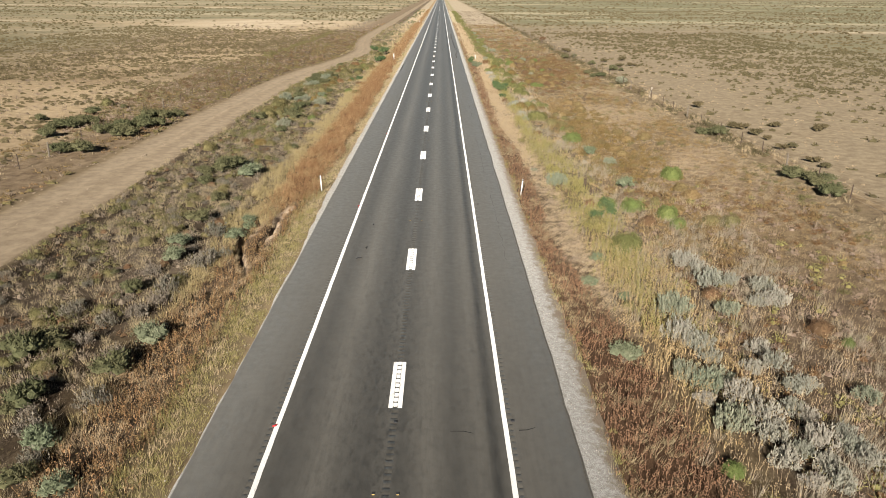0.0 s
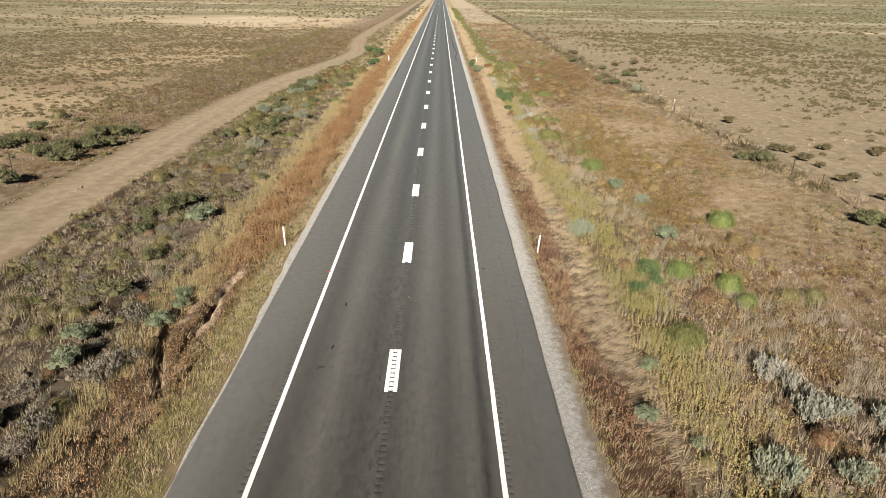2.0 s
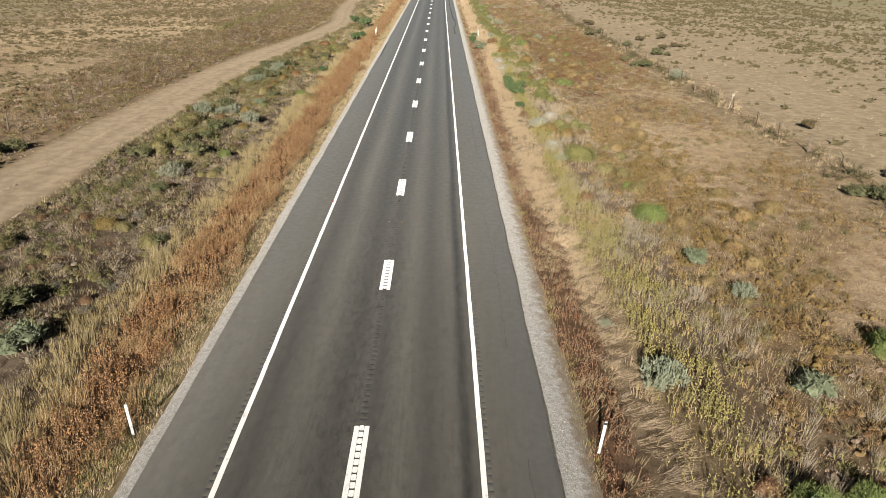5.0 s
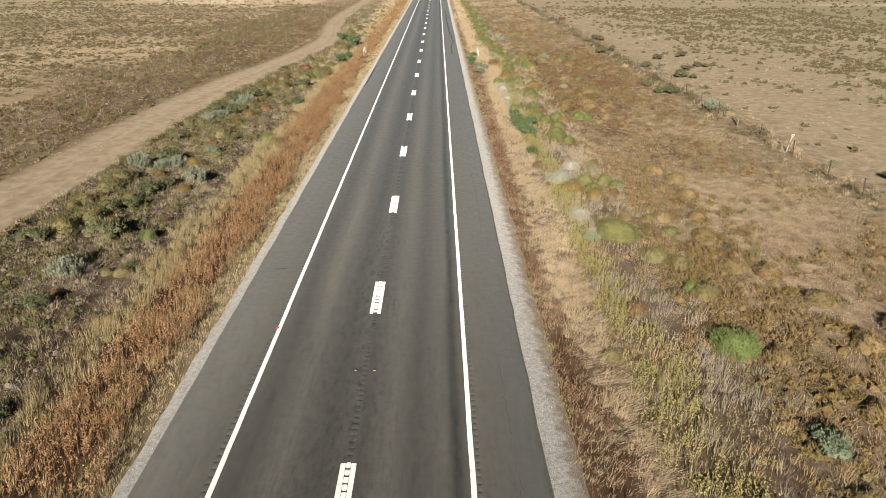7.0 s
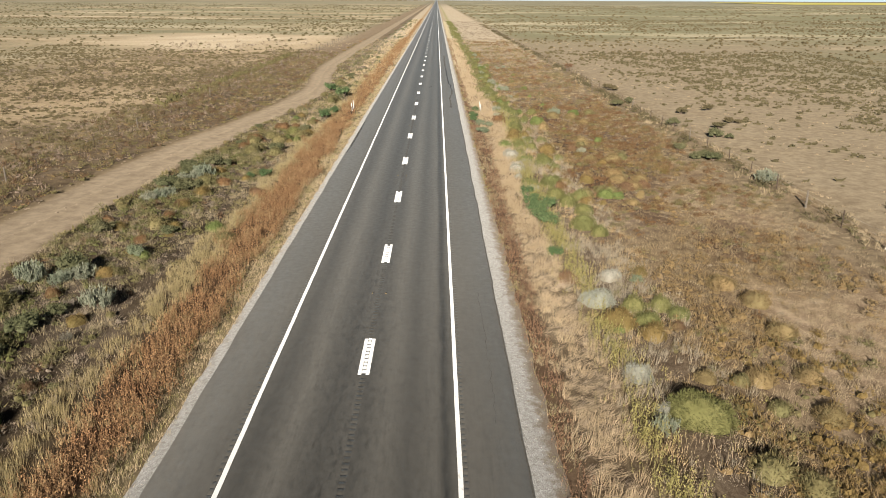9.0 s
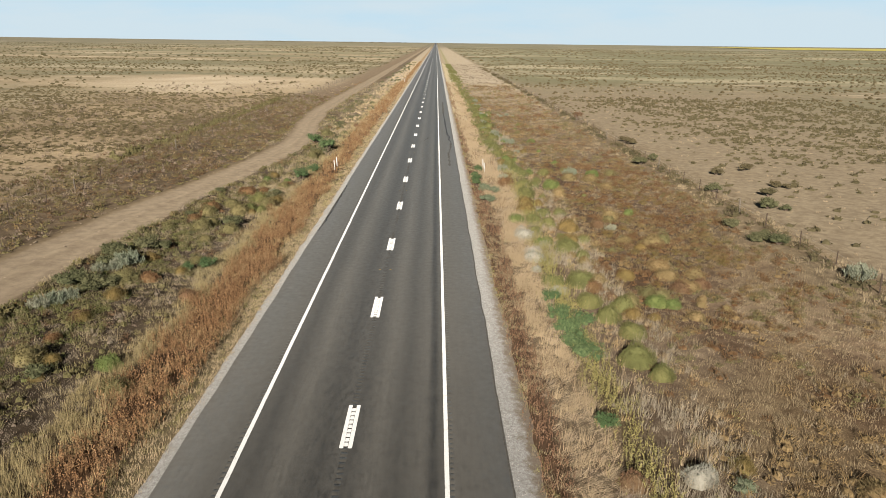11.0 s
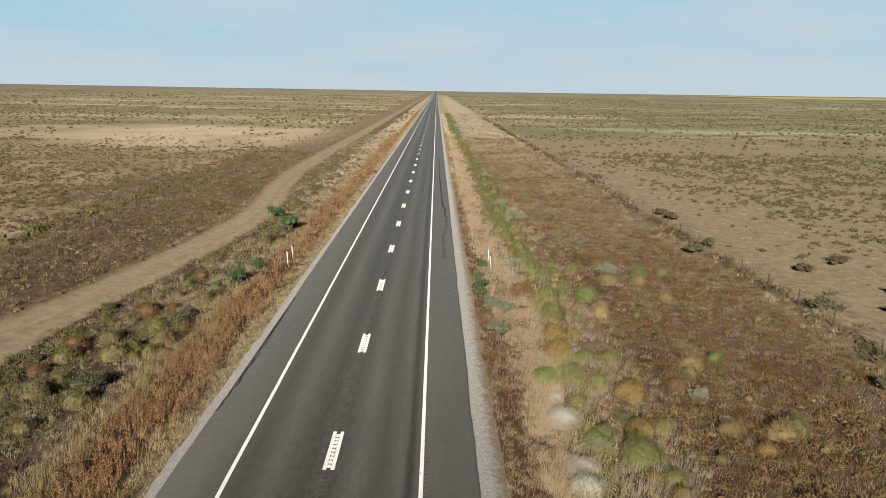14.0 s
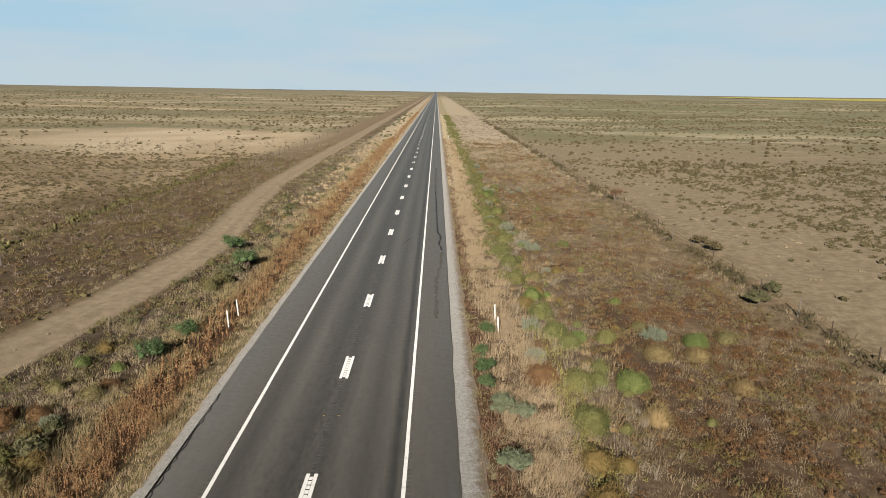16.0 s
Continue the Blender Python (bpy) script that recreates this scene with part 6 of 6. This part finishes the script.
# small shrubs between the larger ones
chance = random.Random(12)
for i in range(60):
    y = chance.uniform(14, 90)
    place(chance.choice(("sage", "olive", "silver", "olive", "silver", "brown")), chance.uniform(-19.5, -11.5), y, chance.uniform(0.4, 0.8))
for i in range(130):
    y = chance.uniform(14, 62)
    place(chance.choice(("silver", "olive", "silver", "sage", "brown", "olive")), chance.uniform(-21, -11.2), y, chance.uniform(0.3, 0.62))
for i in range(70):
    y = chance.uniform(78, 200)
    place(chance.choice(("olive", "goldmound", "olive", "rustmound", "sage", "olive")), chance.uniform(-20, -12.5), y, chance.uniform(0.45, 0.95))
for i in range(60):
    y = chance.uniform(150, 260)
    place(chance.choice(("mound", "olive", "fresh", "goldmound", "mound", "paleblue")), chance.gauss(11.6 + 0.008 * (y - 150), 0.9), y, chance.uniform(0.8, 1.7))
for i in range(46):
    y = chance.uniform(118, 220)
    place(chance.choice(("olive", "goldmound", "mound", "fresh", "paleblue")), chance.uniform(12, 19), y, chance.uniform(0.5, 1.2))


# ---- brush of the open plain ----
def dome(sides):
    """Corners of a rounded cap in threes: a low wall, a sloping roof and a blunt tip."""
    out = []
    for k in range(sides):
        a, b = math.tau * k / sides, math.tau * (k + 1) / sides
        p, q = (math.cos(a), math.sin(a), -0.05), (math.cos(b), math.sin(b), -0.05)
        r, s = (0.72 * p[0], 0.72 * p[1], 0.66), (0.72 * q[0], 0.72 * q[1], 0.66)
        out += [p, q, s, p, s, r, r, s, (0, 0, 1)]
    return np.array(out)


def far_brush(name, label, material, density, x0, x1, y0, y1, per_m2, tris, low, high, seed, flat=0.62, needle=0):
    """Small shrubs past counting: each an uneven rounded heart under a coat of leaf-sized flakes."""
    x, y, g = scatter(density, x0, x1, y0, y1, per_m2, seed)
    n = len(x)
    if not n:
        return
    s = low + (high - low) * g.random(n) ** 1.25
    tall = flat * g.uniform(0.75, 1.25, n)
    ph = g.uniform(0, 6.28, (n, 1))
    wide = g.uniform(0.85, 1.18, n)

    def uneven(d):
        a = np.arctan2(d[..., 1], d[..., 0])
        e = np.abs(d[..., :2]).sum(-1) > 0.01
        return 1 + e * (0.13 * np.sin(2 * a + ph) + 0.08 * np.sin(3 * a + 2 * ph))

    grown = np.stack([s * 0.5 * wide, s * 0.5 / wide, s * 0.5 * tall], 1)[:, None, :]
    cap = dome(6 if tris > 40 else 4 if tris or y0 < 240 else 3)
    heart = np.broadcast_to(cap, (n, *cap.shape))
    heart = heart * uneven(heart)[..., None] * (0.46 if needle else 0.86) * grown
    d = g.normal(size=(n, tris, 3))
    d[..., 2] = np.abs(d[..., 2]) * 0.9
    d /= np.linalg.norm(d, axis=2)[..., None]
    p = d * (uneven(d) * g.uniform(0.8, 1.02, (n, tris)))[..., None] * grown
    q = s[:, None, None] * 0.5 / math.sqrt(max(tris, 14) / 6) * g.uniform(0.6, 1.3, (n, tris, 1))
    side = np.cross(d, g.normal(size=p.shape))
    side /= np.linalg.norm(side, axis=2)[..., None]
    up = d * 0.6 + g.normal(size=p.shape) * 0.35 + (0, 0, 0.35)
    if needle:
        p = p * g.uniform(0.85, 1.0, (n, tris, 1))
        w = needle * np.sqrt(s[:, None, None] / 0.6)
        V = np.stack([p + side * w * 0.5, p - side * w * 0.5, p + up * w * g.uniform(2.6, 5.2, (n, tris, 1))], 2)
    else:
        V = np.stack([p + side * q * 0.4, p - side * q * 0.4, p + up * q * 0.75], 2)
    V = V.reshape(n, -1, 3)
    V = np.concatenate([heart, V], 1) + np.stack([x, y, land(x, y)], 1)[:, None, :]
    V = V.reshape(-1, 3)
    me = data(name, V, np.arange(len(V)).reshape(-1, 3), material)
    tagged(new(name, me), label, "brush", kind="stuff")


def clumps(name, label, material, density, x0, x1, per_m2, low, high, seed, flat=0.8, y0=12):
    """Weed clumps: fine by the camera's way, coarser further off."""
    far_brush(name, label, material, density, x0, x1, y0, 140, per_m2, 48, low, high, seed, flat, 0.038)
    far_brush(name, label, material, density, x0, x1, 140, 270, per_m2 * 0.6, 20, low, high, seed + 200, flat, 0.05)


thin_r = lambda x, y: (0.085 + 0.915 * smooth(x + 4 * wob(x, y, 25, 4) + 0.10 * (y - 120), 42, 64)) * (0.25 + 0.75 * patch(x, y, 13, 2, 0.05, 0.45))
# each takes: density, x from and to, y from and to, per square metre, flakes, size from and to, seed
far_brush("desert_brush", "scattered low olive brush on bare sandy plain", DARKSAGE, thin_r, 32, 110, 20, 270, 1.0, 5, 0.35, 1.05, 31, 0.72)
far_brush("desert_brush", "low olive brush thickening towards the horizon", DARKSAGE, lambda x, y: 0.25 + 0.75 * patch(x, y, 40, 3, 0.0, 0.5), 32, 380, 240, 620, 0.07, 0, 0.7, 2.0, 32, 0.7)
far_brush("desert_brush", "low olive brush across the sandy plain", DARKSAGE, lambda x, y: 0.3 + 0.7 * patch(x, y, 30, 4, 0.0, 0.5), 110, 270, 60, 240, 0.18, 0, 0.6, 1.6, 33, 0.7)
far_brush("sage_flat", "low dark sage growing across golden grass", DARKSAGE, lambda x, y: smooth(-x, 30, 37) * (0.1 + 0.9 * patch(0.45 * x, y, 15, 1, 0.0, 0.35) + 0.35 * band(y, 135, 245, 25)) * (1 - 0.9 * pan_land(x, y)) * (1 - smooth(y + 20 * wob(x, y, 40, 2), 255, 310)), -120, -30, 25, 310, 0.85, 0, 0.4, 1.1, 34, 0.62)
far_brush("sage_flat", "dark brush in bands across the plain", DARKSAGE, lambda x, y: (0.12 + 0.88 * patch(x, y, 40, 6, 0.0, 0.4)) * (1 - 0.8 * pan_land(x, y)), -380, -30, 255, 620, 0.065, 0, 0.7, 1.9, 35, 0.7)
far_brush("sage_flat", "low dark sage across the far plain", DARKSAGE, lambda x, y: 0.15 + 0.85 * patch(x, y, 35, 7, 0.1, 0.4), -260, -110, 60, 255, 0.18, 0, 0.5, 1.5, 36, 0.65)
far_brush("ditch_brush", "dark brush growing along a dry ditch", DULL, lambda x, y: np.exp(-((x + 36.2 + 0.5 * wob(x * 0, y, 30, 3)) / 0.6) ** 2) * (0.4 + 0.6 * patch(x, y, 14, 1)), -39, -34, 158, 250, 5.0, 14, 0.5, 1.5, 39, 1.0)
far_brush("sage_flat", "dark olive shrubs scattered over brown land", DARKSAGE, lambda x, y: smooth(-x, 28, 34) * (0.1 + 0.9 * patch(0.6 * x, y, 9, 5, 0.1, 0.3)) * band(y, 112, 215, 10), -80, -26, 100, 230, 0.55, 14, 0.45, 1.35, 68, 0.75, 0.06)
far_brush("track_brush", "brown and olive brush beside the dirt track", OCHRE_CLUMP, lambda x, y: smooth(-track(x, y), 1.15, 1.5) * (0.2 + 0.8 * patch(x, y, 9, 4, 0.1, 0.35)), -37, -19, 25, 240, 0.8, 20, 0.25, 0.9, 40, 0.65, 0.045)
far_brush("track_brush", "low dark weeds lining the dirt track", DULL, lambda x, y: np.exp(-((np.abs(track(x, y)) - 1.22) / 0.09) ** 2) * (0.3 + 0.7 * patch(x, y, 8, 1, 0.0, 0.4)), -29, -13, 25, 300, 2.6, 14, 0.2, 0.7, 51)
far_brush("roadside_brush", "grey-green brush between the road and the track", SAGE, lambda x, y: 0.2 + 0.8 * patch(x, y, 14, 2, 0.1, 0.4), -17, -10.5, 150, 600, 0.12, 24, 0.6, 1.5, 37, 0.8)
# weed clumps between the rust-coloured weeds and the track
clumps("weed_clumps", "dull olive bushy weeds in dry litter", DULL, lambda x, y: strip_land(1, -0.05)(x, y) * smooth(-x, 11.5, 13), -22, -10.5, 1.4, 0.22, 0.9, 52, 1.0)
clumps("weed_clumps", "olive-green bushy weeds in dry litter", MOUND, lambda x, y: strip_land(6, 0.0)(x, y) * smooth(-x, 12.5, 15) * (0.4 + 0.6 * smooth(y, 60, 85)), -22, -10.5, 1.0, 0.25, 0.85, 53)
clumps("weed_clumps", "low green bushes in a carpet beside the track", MOUND, lambda x, y: band(-x, 14.5, 20.3, 0.8) * (0.3 + 0.7 * patch(x, y, 6, 2, -0.2, 0.35)) * band(y, 62, 128, 6), -22, -13, 1.5, 0.25, 0.75, 62, 0.75)
far_brush("weed_clumps", "small olive bushes close together by the track", DULL, lambda x, y: band(-x, 11.5, 20.5, 0.8) * (0.4 + 0.6 * patch(x, y, 3, 5, -0.1, 0.35)), -22, -10.5, 94, 170, 1.3, 50, 0.3, 1.0, 65, 0.75, 0.034)
clumps("weed_clumps", "dark brown dead weeds in dry litter", BROWN, strip_land(7, 0.15), -22, -10.5, 0.6, 0.2, 0.7, 59)
clumps("weed_clumps", "grey-tan dead brush in the dry strip", LITTER, lambda x, y: band(-x, 10.8, 21, 0.8) * (0.35 + 0.65 * patch(x, y, 5, 2, 0.0, 0.3)) * (1 - 0.9 * smooth(y, 70, 100)), -22, -9, 1.1, 0.25, 0.75, 61, 1.15)
# weed clumps on the flat beside the road
clumps("weed_clumps", "fuzzy ochre weed clumps on the flat", OCHRE_CLUMP, lambda x, y: flat_land(5, -0.25)(x, y) * smooth(y, 30, 42) * (1 - 0.85 * smooth(y, 86, 102)), 12, 30, 1.8, 0.3, 1.0, 55, 0.85)
far_brush("weed_clumps", "bushy ochre and olive weeds crowded on the flat", ORANGE, lambda x, y: band(x, 13.8, 20.5, 1.0) * (0.2 + 0.8 * patch(x, y, 4, 3, -0.1, 0.35)) * band(y, 50, 84, 5), 12, 23, 44, 90, 2.2, 54, 0.3, 0.95, 66, 1.1, 0.032)
far_brush("weed_clumps", "dull green weeds among the ochre ones", DULL, lambda x, y: band(x, 12.5, 19, 1.0) * patch(x, y, 4, 1, 0.1, 0.35) * band(y, 50, 84, 5), 12, 22, 44, 90, 1.4, 54, 0.3, 0.9, 67, 1.0, 0.032)
clumps("weed_clumps", "rust-brown weed clumps on the flat", REDBROWN, lambda x, y: flat_land(6, 0.2)(x, y) * (0.05 + 0.95 * smooth(y, 90, 110)), 12, 30, 1.0, 0.3, 0.95, 56, 0.65)
far_brush("weed_clumps", "thick rust-brown weeds over the flat", REDBROWN, lambda x, y: band(x, 15.5, 28, 1.5) * (0.25 + 0.75 * patch(x, y, 6, 4, -0.1, 0.35)) * band(y, 114, 158, 6), 13, 30, 105, 165, 1.5, 50, 0.3, 1.0, 63, 0.7, 0.036)
far_brush("weed_clumps", "fuzzy ochre weeds over the flat", ORANGE, lambda x, y: band(x, 14, 26, 1.5) * patch(x, y, 6, 1, 0.1, 0.3) * band(y, 112, 150, 6), 13, 28, 105, 160, 0.9, 50, 0.3, 1.0, 64, 0.7, 0.036)
clumps("weed_clumps", "small dull olive weed clumps on dry ground", DULL, lambda x, y: band(x, 13, 29, 1.5) * patch(x, y, 10, 2, 0.15, 0.3), 11, 31, 0.5, 0.25, 0.75, 57, 0.65)
far_brush("weed_clumps", "grey-tan dead weeds on dark litter", LITTER, lambda x, y: band(x, 12.5, 26, 1.0) * (0.3 + 0.7 * patch(x, y, 4, 2, -0.1, 0.35)) * (1 - smooth(y, 46, 56)), 11.5, 28, 13, 58, 1.4, 44, 0.25, 0.8, 69, 0.8, 0.034)
far_brush("weed_clumps", "rust-brown dead weeds on dark litter", REDBROWN, lambda x, y: band(x, 13, 26, 1.0) * patch(x, y, 5, 6, 0.1, 0.35) * (1 - smooth(y, 46, 56)), 11.5, 28, 13, 58, 1.2, 44, 0.25, 0.8, 79, 0.8, 0.034)
far_brush("weed_clumps", "yellow-green weeds on dark litter", GREENISH, lambda x, y: band(x, 12.5, 24, 1.0) * patch(x, y, 4, 4, 0.2, 0.3) * (1 - smooth(y, 46, 56)), 11.5, 26, 13, 58, 0.8, 44, 0.25, 0.75, 89, 0.9, 0.034)
# more clumps over the middle distance of the same ground
for material, label, seed, cut, each in ((OCHRE_CLUMP, "ochre weed clumps on the flat", 5, 0.0, 0.5), (REDBROWN, "rust-brown weed clumps on the flat", 6, 0.15, 0.6), (DULL, "dull olive weed clumps on the flat", 2, 0.1, 0.5)):
    there = lambda x, y: band(x, 12.5, 28.5, 1.2) * patch(x, y, 9, seed, cut, 0.35)
    far_brush("weed_clumps", label, material, there, 11, 30, 105, 165, each, 56, 0.3, 0.95, 70 + seed, 0.65, 0.034)
    far_brush("weed_clumps", label, material, there, 11, 30, 165, 320, each, 14, 0.3, 0.9, 170 + seed, 0.65, 0.075)
for material, label, seed, each in ((DULL, "olive clumps on the brown land beside the track", 4, 1.1), (BROWN, "dark brown clumps beside the track", 6, 0.9), (LITTER, "grey-tan clumps beside the track", 2, 0.5)):
    far_brush("track_brush", label, material, lambda x, y: smooth(-track(x, y), 1.2, 1.6) * (0.25 + 0.75 * patch(x, y, 10, seed, 0.0, 0.35)), -40, -19, 70, 260, each, 16, 0.3, 1.0, 80 + seed, 0.65, 0.06)
far_brush("fence_brush", "dark brush crowding the old fence", DARKSAGE, lambda x, y: np.exp(-((x - 30.0) / 0.8) ** 2) * (0.35 + 0.65 * patch(x, y, 12, 5, 0.0, 0.3)), 28, 32.5, 60, 420, 1.3, 22, 0.5, 1.35, 90, 0.9, 0.06)
far_brush("green_row", "row of olive-green bushes along the verge", MOUND, lambda x, y: np.exp(-((x - 11.0) / 1.4) ** 2) * (0.3 + 0.7 * patch(x, y, 15, 4, -0.1, 0.4)), 8, 15, 160, 560, 1.3, 10, 0.5, 1.3, 42, 0.85)
far_brush("pale_row", "pale dry grass along the road edge", PALE, lambda x, y: np.exp(-((x - 8.0) / 0.8) ** 2), 6.8, 10, 200, 560, 1.8, 8, 0.3, 0.7, 43, 1.1)
far_brush("rust_row", "rust-coloured weeds along the road edge", RUST, lambda x, y: np.exp(-((x + 8.6) / 0.9) ** 2), -11, -6.6, 320, 620, 1.2, 8, 0.4, 0.8, 44)
far_brush("straw_row", "straw-coloured grass beside the road", STRAW, lambda x, y: 0.4 + 0.6 * patch(x, y, 9, 3, 0.0, 0.4), -15, -9.5, 200, 620, 0.45, 8, 0.4, 0.9, 45)
far_brush("verge_tufts", "tan and grey tufts on the flat beside the fence", LITTER, lambda x, y: 0.3 + 0.7 * patch(x, y, 9, 2, 0.0, 0.4), 12, 29, 200, 560, 0.3, 6, 0.4, 0.9, 48)
far_brush("roadside_brush", "dark olive brush along the old fence", DARKSAGE, lambda x, y: np.exp(-((x - 30.0) / 0.9) ** 2) * patch(x, y, 11, 5, 0.0, 0.3), 27, 33, 20, 500, 2.2, 24, 0.3, 1.2, 38, 0.9, 0.04)
far_brush("desert_brush", "dark brush merging towards the horizon", DARKSAGE, lambda x, y: 0.2 + 0.8 * patch(x, y, 120, 3, 0.0, 0.4), 32, 1100, 620, 1900, 0.005, 0, 1.8, 4.4, 46, 0.5)
far_brush("sage_flat", "dark brush merging towards the horizon", DARKSAGE, lambda x, y: 0.2 + 0.8 * patch(x, y, 120, 6, 0.0, 0.4), -1100, -30, 620, 1900, 0.0045, 0, 1.8, 4.2, 47, 0.5)

# ---- the far distance ----
def flower_field():
    xs, ys = np.linspace(1250, 3300, 60), np.linspace(2600, 3500, 12)
    X, Y = np.meshgrid(xs, ys)
    Z = land(X, Y) + 1.0 + 1.6 * smooth(Y, 2600, 3500) + 0.3 * wob(X, Y, 300, 2)
    V = np.stack([X, Y, Z], -1).reshape(-1, 3)
    i = (np.arange(11)[:, None] * 60 + np.arange(59)[None]).ravel()
    tagged(new("flower_field", data("flower_field", V, np.stack([i, i + 1, i + 61, i + 60], 1), YELLOW)), "bright yellow flowering field far off at the horizon", "field", kind="structure")


flower_field()
far_brush("far_trees", "low dark line of trees on the horizon", DARKSAGE, lambda x, y: patch(x, y, 300, 2, 0.0, 0.4), -1200, -60, 4200, 4500, 0.0009, 10, 5, 11, 41)
